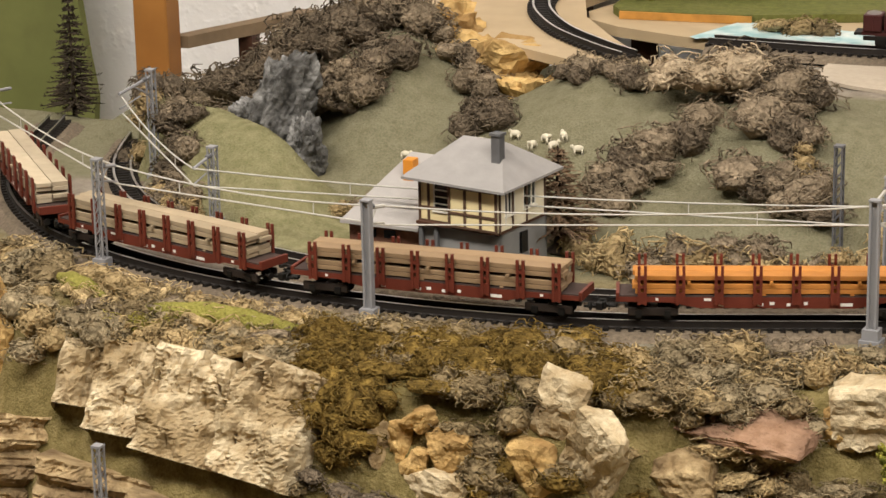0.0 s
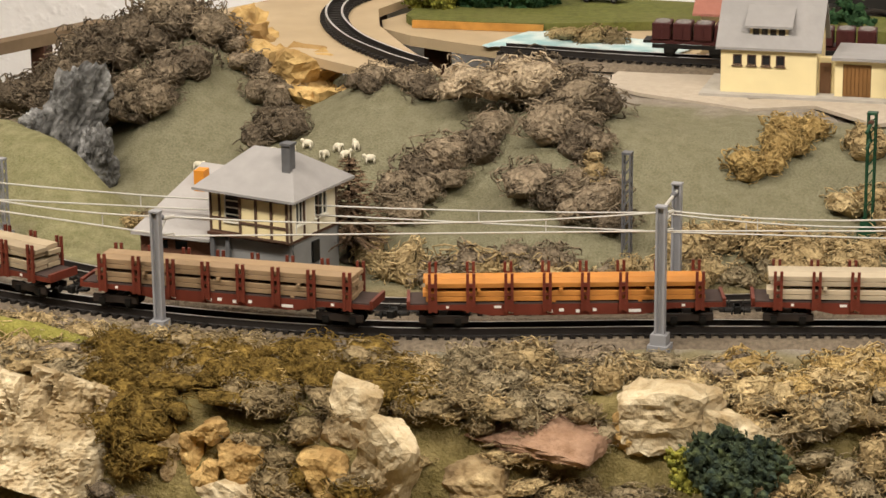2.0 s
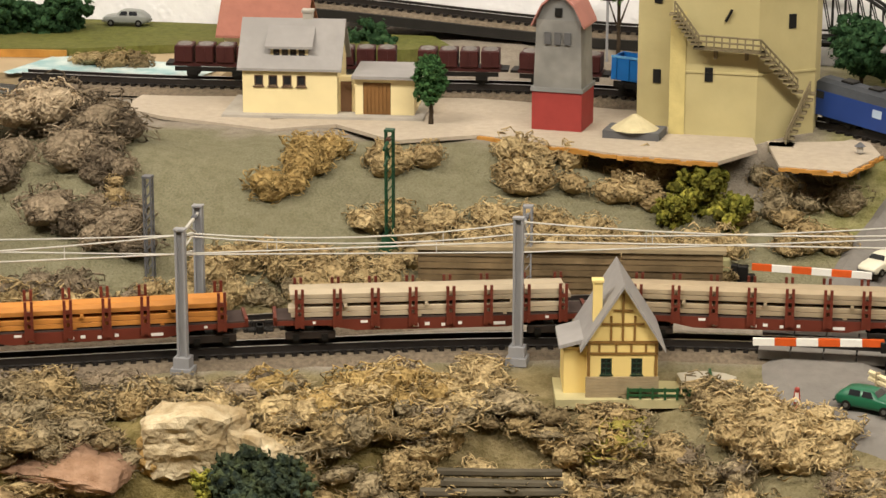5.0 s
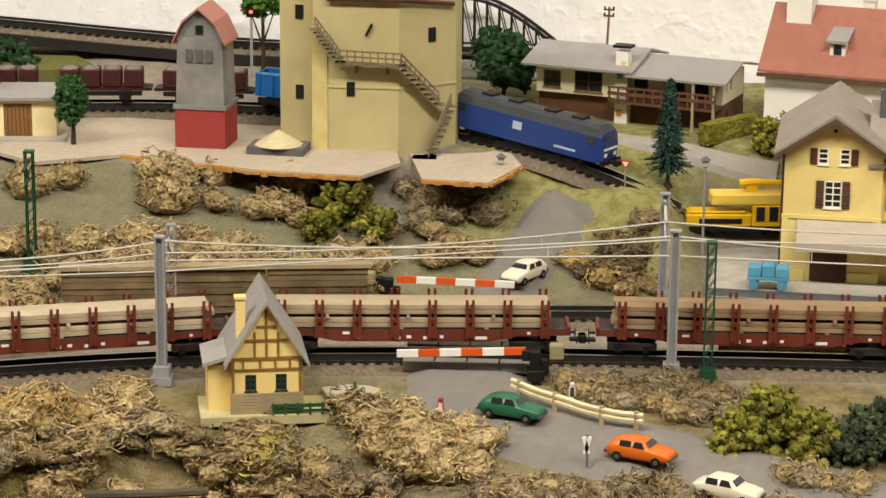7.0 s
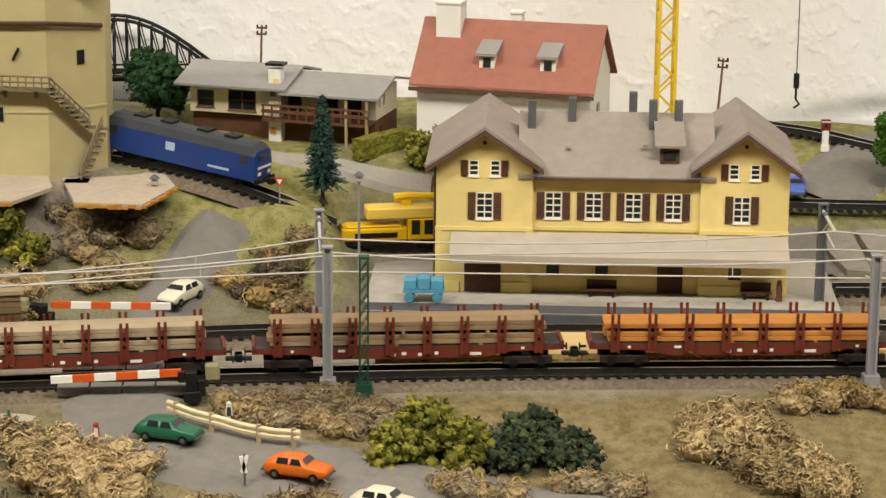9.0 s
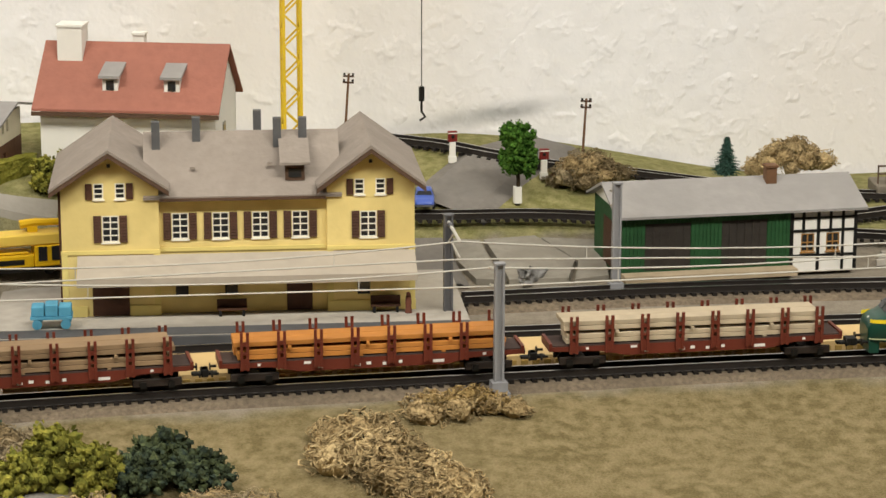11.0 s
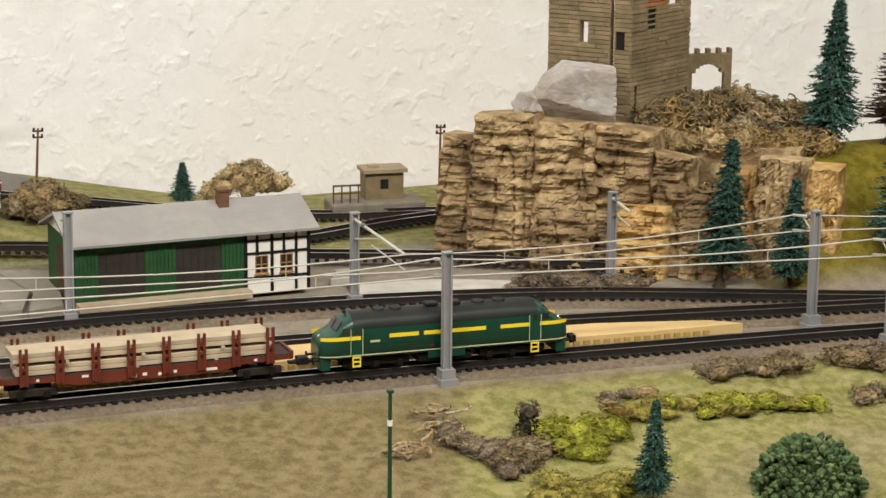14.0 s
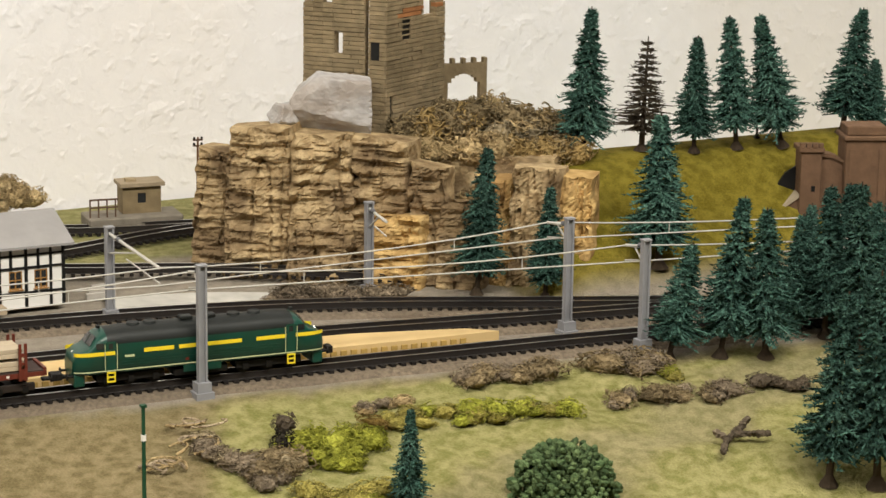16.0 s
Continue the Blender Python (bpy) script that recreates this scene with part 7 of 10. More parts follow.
for row in [
        (("straw", "tan"), -0.70, 1.012, -0.55, 0.997, 0.006, 18, 18, G3), (("grey", "tan"), -0.72, 0.99, -0.56, 0.972, 0.010, 20, 22, G3),
        (("moss",), -0.645, 0.985, -0.565, 0.975, 0.003, 9, 15, G3), (("olive",), -0.55, 0.985, -0.40, 0.995, 0.012, 44, 22, G3),
        (("olive",), -0.525, 0.965, -0.50, 0.945, 0.010, 20, 24, G3), (("olive", "brown"), -0.455, 0.962, -0.435, 0.955, 0.012, 14, 22, G3),
        (("straw", "grey"), -0.56, 1.0, -0.44, 1.005, 0.004, 14, 15, G3), (("olive", "brown", "ochre"), -0.50, 0.975, -0.40, 0.985, 0.012, 20, 20, G3),
        (("tan", "grey"), -0.41, 1.005, -0.31, 1.035, 0.009, 26, 20, G3), (("grey", "brown"), -0.40, 0.985, -0.30, 1.012, 0.010, 22, 20, G3),
        (("olive", "brown"), -0.385, 0.965, -0.32, 0.975, 0.012, 16, 22, G3), (("straw", "ochre"), -0.305, 1.035, -0.235, 1.06, 0.008, 18, 22, G3)]:
    patch(*row)
for row in [
        (("ochre", "straw"), -0.245, 1.062, -0.20, 1.075, 0.008, 14, 24, G3), (("grey", "tan"), -0.30, 1.01, -0.20, 1.04, 0.014, 34, 22, G3),
        (("tan", "straw"), -0.22, 1.040, -0.13, 1.047, 0.012, 34, 20, G3), (("grey", "brown"), -0.27, 0.985, -0.20, 1.0, 0.012, 20, 22, G3),
        (("ochre", "tan"), -0.165, 1.04, -0.145, 1.035, 0.008, 8, 26, G3), (("straw",), -0.098, 1.074, -0.058, 1.058, 0.011, 30, 22, G3),
        (("brown", "tan"), -0.105, 1.085, -0.095, 1.068, 0.007, 9, 22, G3), (("grey", "tan"), -0.14, 1.02, -0.02, 1.01, 0.012, 24, 20, G3),
        (("grey", "brown"), -0.05, 1.025, 0.02, 1.018, 0.008, 18, 18, G3), (("grey", "brown"), -0.005, 1.112, 0.045, 1.108, 0.010, 26, 15, G3), (("grey", "brown", "tan"), -0.04, 1.030, 0.07, 1.005, 0.009, 26, 18, G3), (("grey", "tan"), -0.02, 1.11, 0.06, 1.085, 0.008, 26, 16, G3),
        (("moss",), -0.11, 1.005, -0.07, 1.0, 0.010, 8, 26, G3), (("grey", "brown", "tan"), -0.15, 1.055, -0.09, 1.045, 0.010, 22, 20, G3), (("tan", "straw", "grey"), -0.22, 1.02, -0.08, 1.025, 0.014, 40, 22, G3), (("ochre", "moss"), -0.147, 1.058, -0.138, 1.058, 0.004, 5, 22, G3)]:
    patch(*row)
for row in [
        (("straw", "tan"), 0.182, 1.086, 0.214, 1.036, 0.011, 30, 24, G4), (("ochre", "tan"), 0.218, 1.108, 0.254, 1.112, 0.007, 12, 18, G4), (("grey", "tan"), 0.062, 1.043, 0.088, 1.040, 0.006, 8, 17, G3), (("tan", "grey"), 0.112, 1.042, 0.142, 1.038, 0.006, 9, 17, G3),
        (("ash", "grey"), 0.462, 1.068, 0.480, 1.030, 0.010, 12, 17, G4, 0.0, 0.7), (("brown", "ash"), 0.474, 1.046, 0.488, 1.030, 0.008, 8, 17, G4, 0.0, 0.7),
        (("lime",), 0.505, 1.050, 0.528, 1.044, 0.008, 9, 19, G4, 0.0, 0.9), (("lime", "moss"), 0.484, 1.004, 0.516, 1.002, 0.009, 14, 18, G4, 0.0, 0.7), (("lime",), 0.500, 1.036, 0.520, 1.028, 0.006, 6, 17, G4),
        (("moss", "olive"), 0.538, 1.062, 0.562, 1.058, 0.005, 7, 15, G4, 0.0, 0.6), (("lime", "lime", "moss"), 0.570, 1.060, 0.634, 1.044, 0.005, 14, 16, G4, 0.0, 0.7),
        (("ash", "tan"), 0.540, 1.082, 0.566, 1.077, 0.003, 6, 11, G4, -0.001, 0.6), (("brown", "ash"), 0.598, 1.090, 0.645, 1.087, 0.006, 12, 17, G4, 0.0, 0.7),
        (("brown", "ash"), 0.674, 1.090, 0.700, 1.074, 0.006, 10, 20, G4, 0.0, 0.8), (("brown", "ash"), 0.665, 1.055, 0.724, 1.040, 0.005, 16, 16, G4, -0.001, 0.6), (("lime", "moss"), 0.695, 1.070, 0.705, 1.066, 0.003, 3, 11, G4), (("dusk",), 0.738, 1.040, 0.764, 1.036, 0.004, 6, 14, G4, 0.0, 0.7),
        (("ash", "dusk"), 0.575, 1.262, 0.638, 1.232, 0.008, 18, 22, "at the foot of the rock", 0.0, 0.7)]:
    patch(*row)
for row in [
        (("tan", "tan", "straw"), -0.219, 1.260, -0.207, 1.260, 0.006, 12, 21, G2), (("tan", "straw", "brown"), -0.171, 1.268, -0.155, 1.272, 0.006, 10, 20, G2), (("tan", "straw"), -0.198, 1.232, -0.116, 1.242, 0.006, 14, 20, G2)]:
    patch(*row)
# loose growth that covers the front bank all over
for k in range(330):
    x = -0.74 + 0.70 * SEEDS.random()
    d = SEEDS.uniform(0.022, 0.085 if x < -0.5 else 0.115)
    if not (-0.185 < x < -0.085 and d < 0.062) and not (x > -0.1 and d < 0.07) and not (x < -0.52 and d > 0.058):
        kinds = ("olive", "olive", "brown") if -0.53 < x < -0.40 else ("ash", "grey", "brown", "tan") if x < -0.28 else ("tan", "grey", "ash", "tan", "straw")
        strew("bank_lichen", SEEDS.choice(kinds), x, float(np.interp(x, T1X[20:], T1Y[20:])) - d, SEEDS.uniform(20, 34), 0.0, 0.5)
for k in range(130):
    x = -0.53 + 0.40 * SEEDS.random()
    d = SEEDS.uniform(0.060, 0.118)
    strew("bank_lichen", SEEDS.choice(("olive", "brown", "brown") if x < -0.40 else ("brown", "grey", "tan")), x, float(np.interp(x, T1X[20:], T1Y[20:])) - d, SEEDS.uniform(18, 28), 0.002, 0.5)
for k in range(300):
    x = -0.525 + 0.36 * SEEDS.random()
    d = SEEDS.uniform(0.080, 0.150)
    strew("bank_lichen", SEEDS.choice(("olive", "brown", "dusk") if x < -0.42 else ("brown", "grey", "olive") if x < -0.36 else ("brown", "grey", "tan")), x, float(np.interp(x, T1X[20:], T1Y[20:])) - d, SEEDS.uniform(20, 30), 0.001, 0.6)
join_strewn("hill_lichen", "dark grey-brown and ash lichen along the crests of the green hill")
join_strewn("bank_lichen", "tangled tan and brown lichen covering the front bank")
join_strewn("trackside_lichen", "straw, tan and brown lichen tufts on the slopes and along the track")
for cx, cy, rx, rz, kinds, count, z0, where in ((0.499, 1.451, 0.021, 0.013, ("straw", "tan"), 18, 0.017, "on the grass behind the goods shed"), (0.374, 1.428, 0.020, 0.012, ("grey", "tan", "brown"), 18, land(0.374, 1.428), "on the grass by the wall")):
    for k in range(count):
        a, u = 2.4 * k, (k + 0.5) / count
        x, y = cx + rx * math.sqrt(u) * math.cos(a), cy + 0.5 * rx * math.sqrt(u) * math.sin(a)
        tuft(SEEDS.choice(kinds), x, y, SEEDS.uniform(15, 20), z0 + rz * (1 - u) - land(x, y), 1.0, where)
tuft("black", 0.4955, 1.056, 19, where="beside the lime lichen")
tuft("dusk", 0.497, 1.061, 15, 0.008, where="beside the lime lichen")
for kinds, x0, y0, z0, x1, y1, z1, count, size in (
        (("tan", "tan", "brown", "ochre"), 0.690, 1.312, 0.068, 0.725, 1.300, 0.082, 12, 30), (("tan", "brown"), 0.715, 1.315, 0.080, 0.745, 1.312, 0.080, 7, 28),
        (("tan", "tan", "grey"), 0.735, 1.298, 0.070, 0.785, 1.302, 0.068, 14, 30), (("tan", "tan", "straw"), 0.705, 1.262, 0.036, 0.735, 1.275, 0.058, 10, 24), (("tan", "tan", "ochre"), 0.692, 1.290, 0.066, 0.775, 1.268, 0.062, 16, 26)):
    for k in range(count):
        u = (k + SEEDS.random()) / count
        x, y = x0 + (x1 - x0) * u + SEEDS.uniform(-0.006, 0.006), y0 + (y1 - y0) * u + SEEDS.uniform(-0.006, 0.006)
        tuft(SEEDS.choice(kinds), x, y, size * SEEDS.uniform(0.8, 1.2), z0 + (z1 - z0) * u - land(x, y) - 0.004, 1.0, "on top of the rock")


def foliage_mesh(seed, m, blobs=170, r=0.013, squash=1.0, size=0.0021):
    """A crown of lobes, each a cluster of flock clumps and small leaves, about 2r across."""
    rng = random.Random(seed)
    bm = bmesh.new()
    lobes = [Vector((0, 0, 0)), Vector((0, 0, 0.45 * r * squash)), Vector((0, 0, -0.35 * r * squash))]
    for k in range(8 if squash < 1 else 26):
        a, z = 2.4 * k + rng.uniform(-0.5, 0.5), rng.uniform(-0.6, 0.75)
        lobes.append(Vector((math.cos(a) * (1 - 0.3 * abs(z)), math.sin(a) * (1 - 0.3 * abs(z)), z * squash * 1.15)) * r * rng.uniform(0.45, 0.68))
    for k in range(blobs):
        d = Vector((rng.gauss(0, 1), rng.gauss(0, 1), rng.gauss(0, 1))).normalized()
        c = rng.choice(lobes) + Vector((d.x, d.y, d.z * squash ** 0.5)) * r * rng.uniform(0.2, 0.46)
        s = size * rng.uniform(0.45, 1.1)
        for v in bmesh.ops.create_icosphere(bm, subdivisions=1, radius=s)["verts"]:
            v.co = v.co * (1 + 0.7 * noise.noise(v.co * 900 + c * 400)) + c
        for q in range(5):
            e = Vector((rng.gauss(0, 1), rng.gauss(0, 1), rng.gauss(0, 1))).normalized()
            o = c + (d + e).normalized() * s * rng.uniform(0.7, 1.5)
            f = e.orthogonal().normalized() * s * 0.55
            g = f.cross(e).normalized() * s * 0.4
            bm.faces.new([bm.verts.new(o + f), bm.verts.new(o + g), bm.verts.new(o - f), bm.verts.new(o - g)])
    return mesh_of(bm, "crown", m)


F_GREEN = plant_mat("leaf_green_flock", (0.040, 0.115, 0.016), (0.12, 0.24, 0.038), 400, 0.1)
F_DARK = plant_mat("dark_green_flock", (0.018, 0.05, 0.022), (0.05, 0.10, 0.04), 400, 0.1)
F_MID = plant_mat("mid_green_flock", (0.026, 0.075, 0.026), (0.07, 0.145, 0.05), 400, 0.1)
F_OLIVE = plant_mat("olive_flock", (0.09, 0.10, 0.018), (0.30, 0.27, 0.05), 300, 0.15, 0.6)
F_BLUE = plant_mat("blue_green_flock", (0.022, 0.035, 0.032), (0.10, 0.12, 0.05), 260, 0.15)
F_HEDGE = plant_mat("yellow_green_flock", (0.13, 0.13, 0.018), (0.30, 0.28, 0.05), 500, 0.1, 0.3)
M_TRUNK = mat("dark_trunk", (0.05, 0.035, 0.022), 0.9, 0.3, 200, 0.3)


def leafy_tree(x, y, z, h, r, m, label, squash=1.3, white=False, blobs=620):
    t = thing("broadleaf_tree", x, y, z, 0, label, "tree")
    bm = bmesh.new()
    tube(bm, [(0, 0, -0.002), (0.0004, 0, h * 0.2), (0, 0.0003, h * 0.7)], 0.0016, 7, 0.0007)
    for k in range(4):
        a = k * 1.6
        tube(bm, [(0, 0, h * 0.3), (0.5 * r * math.cos(a), 0.5 * r * math.sin(a), h * 0.55)], 0.0007, 5, 0.0003)
    part("trunk", bm, M_TRUNK, t)
    part("crown", foliage_mesh(int(x * 1000), m, blobs, r, squash, r * 0.19 * (620 / blobs) ** 0.4), None, t, at=Matrix.Translation((0, 0, h - r * squash * 0.92)))
    if white:
        part("tree_guard", boxes((-0.002, -0.002, 0, 0.002, 0.002, 0.009)), M_WHITE, t, "white guard round the trunk")


leafy_tree(-0.268, 1.313, land(-0.268, 1.313), 0.041, 0.0082, F_MID, "small dense oval green tree on a base", squash=2.1, blobs=900)
leafy_tree(0.329, 1.405, land(0.329, 1.405), 0.048, 0.0108, F_GREEN, "dense egg-shaped green tree with a white guard", squash=1.95, white=True, blobs=1100)
leafy_tree(-0.062, 1.455, 0.046, 0.040, 0.0165, F_DARK, "dark green tree beside the chalet", squash=1.15)
leafy_tree(-0.195, 1.47, 0.052, 0.07, 0.012, F_GREEN, "bright green tree behind the tower", squash=1.8)
bm = bmesh.new()
tube(bm, [(0, 0, -0.002), (0.0004, 0, 0.004), (0, 0, 0.008)], 0.0012, 6, 0.0006)
BUSH_STEM = mesh_of(bm, "stem", M_TRUNK)
BUSH = {k: foliage_mesh(30 + i, m, 190, 0.013, 0.85, 0.0026) for i, (k, m) in enumerate((("olive", F_OLIVE), ("blue", F_BLUE), ("dark", F_DARK), ("green", F_GREEN)))}
for k, x, y, s, w in (("olive", 0.062, 1.076, 1.15, "on the bank"), ("olive", 0.078, 1.064, 1.0, "on the bank"), ("olive", 0.048, 1.066, 0.85, "on the bank"), ("blue", 0.103, 1.072, 1.15, "on the bank"), ("blue", 0.118, 1.060, 0.95, "on the bank"), ("blue", 0.094, 1.060, 0.8, "on the bank"),
                      ("blue", -0.277, 0.990, 1.1, "in front of a pale stone"), ("blue", -0.262, 0.990, 0.95, "in front of a pale stone"), ("blue", -0.270, 0.984, 1.15, "in front of a pale stone"), ("olive", -0.288, 0.986, 0.7, "in front of a pale stone"), ("olive", -0.128, 1.272, 1.2, "below the tower"), ("olive", -0.112, 1.262, 0.9, "below the tower"), ("olive", -0.14, 1.26, 0.8, "below the tower"),
                      ("olive", 0.075, 1.36, 0.8, "by the garden"), ("olive", 0.09, 1.365, 0.8, "by the garden"), ("dark", -0.548, 1.466, 1.35, "on the far grass"), ("dark", -0.52, 1.476, 1.35, "on the far grass"), ("olive", -0.576, 1.452, 1.15, "on the far grass"), ("dark", -0.568, 1.462, 1.0, "on the far grass"), ("dark", -0.33, 1.46, 1.2, "on the far grass"), ("dark", -0.71, 1.40, 1.3, "on the ridge")):
    b = tagged(new("leafy_bush"), {"olive": "olive and yellow leafy bush ", "blue": "dark blue-green leafy bush ", "dark": "dark green leafy bush ", "green": "green leafy bush "}[k] + w, "bush", "leafy bushes")
    b.matrix_basis = pose(x, y, 0.058 if "far grass" in w and x < -0.4 else -0.022 - 0.9 * (0.992 - y) if "pale stone" in w else land(x, y), 0, 0, x * 900)
    part("crown", BUSH[k], None, b, at=Matrix.Translation((0, 0, 0.006 * s)) @ Matrix.Diagonal((s, s, s, 1)))
    part("stem", BUSH_STEM, None, b)


def dome_bush(x, y, r, label):
    """A low dome of stubby leaf clumps."""
    rng = random.Random(5)
    b = thing("leafy_bush", x, y, land(x, y), 0, label, "bush", "leafy bushes")
    bm = bmesh.new()
    bmesh.ops.create_icosphere(bm, subdivisions=2, radius=r * 0.82)
    for k in range(520):
        z = 1 - 1.25 * (k + 0.5) / 520
        a = 2.39996 * k
        d = Vector((math.cos(a) * math.sqrt(max(0, 1 - z * z)), math.sin(a) * math.sqrt(max(0, 1 - z * z)), z))
        c, q = d * r * rng.uniform(0.84, 1.08), r * rng.uniform(0.050, 0.095)
        for v in bmesh.ops.create_icosphere(bm, subdivisions=1, radius=q)["verts"]:
            v.co = v.co * (1 + 0.5 * noise.noise(v.co * 500 + c * 300)) + d * max(0.0, v.co.dot(d)) * 0.5 + c
    part("crown", bm, F_DOME, b, at=Matrix.Diagonal((1, 1, 0.95, 1)))
    part("stem", BUSH_STEM, None, b)


F_DOME = plant_mat("grey_green_leaf_clumps", (0.050, 0.085, 0.036), (0.16, 0.22, 0.095), 300, 0.1, 0.35)
dome_bush(0.5925, 0.981, 0.0225, "round grey-green bush of leaf clumps on the meadow")


def fir_mesh(seed, m, dense=1.0, brown=False):
    """A fir 100 mm high: whorls of bristly branches round a stem, thicker and thinner by turns."""
    rng = random.Random(seed)
    bm = bmesh.new()
    n = int(36 * dense) if not brown else 15
    for k in range(n):
        u = k / n
        z = 0.017 + 0.081 * u
        r = (0.0222 * (1 - u) ** 0.9 * rng.uniform(0.72, 1.16) + 0.0022) * min(1.0, 0.62 + 4 * u)
        count = int((21 if not brown else 20) * (1 - 0.45 * u))
        for j in range(count):
            a = 6.2832 * (j + rng.random()) / count
            rr = r * rng.uniform(0.6, 1.15)
            d = Vector((math.cos(a), math.sin(a), 0))
            side = Vector((-d.y, d.x, 0))
            droop = rng.uniform(0.05, 0.5) if not brown else 0.08
            base = Vector((0, 0, z + rng.uniform(-0.0012, 0.0012)))
            out = d * rr + Vector((0, 0, -rr * droop))
            # the branch itself and bristles along it
            w = 0.0006 + rr * 0.035
            tip = bm.verts.new(base + out)
            ring = [bm.verts.new(base + out * 0.25 + q) for q in (side * w, Vector((0, 0, w)), -side * w, Vector((0, 0, -w)))]
            for q in range(4):
                bm.faces.new((ring[q], ring[(q + 1) % 4], tip))
            for q in range(13 if not brown else 9):
                f = rng.uniform(0.3, 1.0)
                b0 = base + out * f
                e = (d * rng.uniform(0.1, 0.9) + side * rng.uniform(-1, 1) + Vector((0, 0, rng.uniform(-0.55, 0.75)))).normalized() * rng.uniform(0.0018, 0.0036)
                o = e.cross(d + Vector((0, 0, 0.3))).normalized() * 0.00065
                bm.faces.new([bm.verts.new(b0 + o), bm.verts.new(b0 - o), bm.verts.new(b0 + e)])
    return mesh_of(bm, "needles", m)


M_FIR = plant_mat("fir_needles", (0.022, 0.060, 0.046), (0.105, 0.195, 0.155), 500, 0.25, 0.75)
M_FIR_B = plant_mat("brown_fir_needles", (0.11, 0.072, 0.046), (0.27, 0.18, 0.115), 500, 0.2)
FIRS = [fir_mesh(i, M_FIR) for i in range(3)]
FIR_BROWN = fir_mesh(9, M_FIR_B, 0.7, True)
FIR_DARK_BROWN = fir_mesh(9, plant_mat("dark_brown_fir_needles", (0.032, 0.026, 0.019), (0.085, 0.066, 0.046), 500, 0.2), 0.95, True)
bm = bmesh.new()
tube(bm, [(0, 0, -0.004), (0, 0, 0.05), (0, 0, 0.099)], 0.0022, 6, 0.0004)
bmesh.ops.create_cone(bm, cap_ends=True, segments=9, radius1=0.006, radius2=0.002, depth=0.006, matrix=Matrix.Translation((0, 0, 0.001)))
STEM = mesh_of(bm, "stem", M_TRUNK)


def fir(x, y, h, lean=(0, 0), brown=False, wide=1.0, z=None, where="on the hill"):
    t = thing("fir_tree", x, y, land(x, y) if z is None else z, SEEDS.uniform(0, 360), f"{'sparse brown' if brown else 'dark green'} model fir tree {where}", "fir tree", "fir trees")
    k = h / 100
    t.matrix_basis = pose(x, y, land(x, y) if z is None else z, lean[0], lean[1], 0) @ pose(0, 0, 0, 0, 0, SEEDS.uniform(0, 360))
    for nm, me in (("stem", STEM), ("needles", (FIR_DARK_BROWN if x > 0 or x < -0.8 else FIR_BROWN) if brown else SEEDS.choice(FIRS))):
        o = part(nm, me, None, t)
        o.matrix_basis = Matrix.Diagonal((k * wide, k * wide, k, 1))


for x, y, h, ly, br, wd in [(0.775, 1.269, 84, 2, 0, 0.95), (0.815, 1.272, 64, 2, 1, 1.25), (0.845, 1.264, 66, 0, 0, 1.0), (0.874, 1.264, 77, -6, 0, 0.95), (0.904, 1.262, 80, -14, 0, 1.0), (0.896, 1.275, 52, -3, 1, 0.6), (0.953, 1.27, 74, 9, 0, 1.1), (0.968, 1.26, 48, -1, 0, 1.2), (0.785, 1.205, 84, -1, 0, 1.15), (0.686, 1.228, 80, 4, 0, 0.9), (0.715, 1.206, 60, 2, 0, 1.0)]:
    fir(x, y, h, (0, ly), bool(br), wd, where="at the hill and rock")
for x, y, h, ly, wd in [(0.713, 1.084, 58, 12, 1.25), (0.739, 1.078, 80, 8, 1.0), (0.760, 1.070, 75, -2, 1.1), (0.789, 1.090, 62, 5, 1.1), (0.803, 1.080, 78, 0, 1.0), (0.809, 1.060, 86, -2, 0.95), (0.815, 1.115, 60, 3, 0.95), (0.847, 1.085, 74, 0, 0.95), (0.835, 1.05, 82, 3, 0.85), (0.714, 0.955, 88, 4, 0.95), (0.733, 0.945, 99, -2, 0.95), (0.86, 1.02, 84, 0, 0.9), (0.838, 1.11, 70, 0, 1.0), (0.822, 1.072, 70, 3, 1.0), (0.519, 0.985, 47, 1, 0.9)]:
    fir(x, y, h, (0, ly), False, wd, where="in the front wood")
fir(0.025, 1.315, 54, where="by the road", wide=0.9)
fir(0.462, 1.452, 26, z=0.013, wide=1.5, where="on the grass by the wall")
fir(-0.493, 1.138, 50, brown=True, wide=2.1, where="beside the signal box")
fir(-0.868, 1.30, 84, brown=True, wide=0.95, z=-0.012, where="in front of the painted hill")

# ---- roads, boards and small things ----
M_ROAD = mat("grey_road", (0.19, 0.175, 0.16), 0.9, 0.12, 200, 0.2, big=(0.15, 0.14, 0.13), bigscale=30)
M_PLY = mat("pale_plywood", (0.42, 0.32, 0.20), 0.7, 0.1, 60, 0.1, big=(0.36, 0.27, 0.16), bigscale=12)
M_PLY_EDGE = mat("orange_cut_board", (0.45, 0.22, 0.05), 0.8, 0.25, 120, 0.2)
M_CLEAN_WOOD = mat("light_wood_board", (0.58, 0.42, 0.20), 0.6, 0.06, 60, 0.05, big=(0.54, 0.38, 0.17), bigscale=8)
M_RED = mat("signal_red", (0.55, 0.035, 0.02), 0.45, 0.05, 90, 0)
M_WHITE_P = mat("white_gloss_paint", (0.78, 0.76, 0.72), 0.4, 0.03, 90, 0)


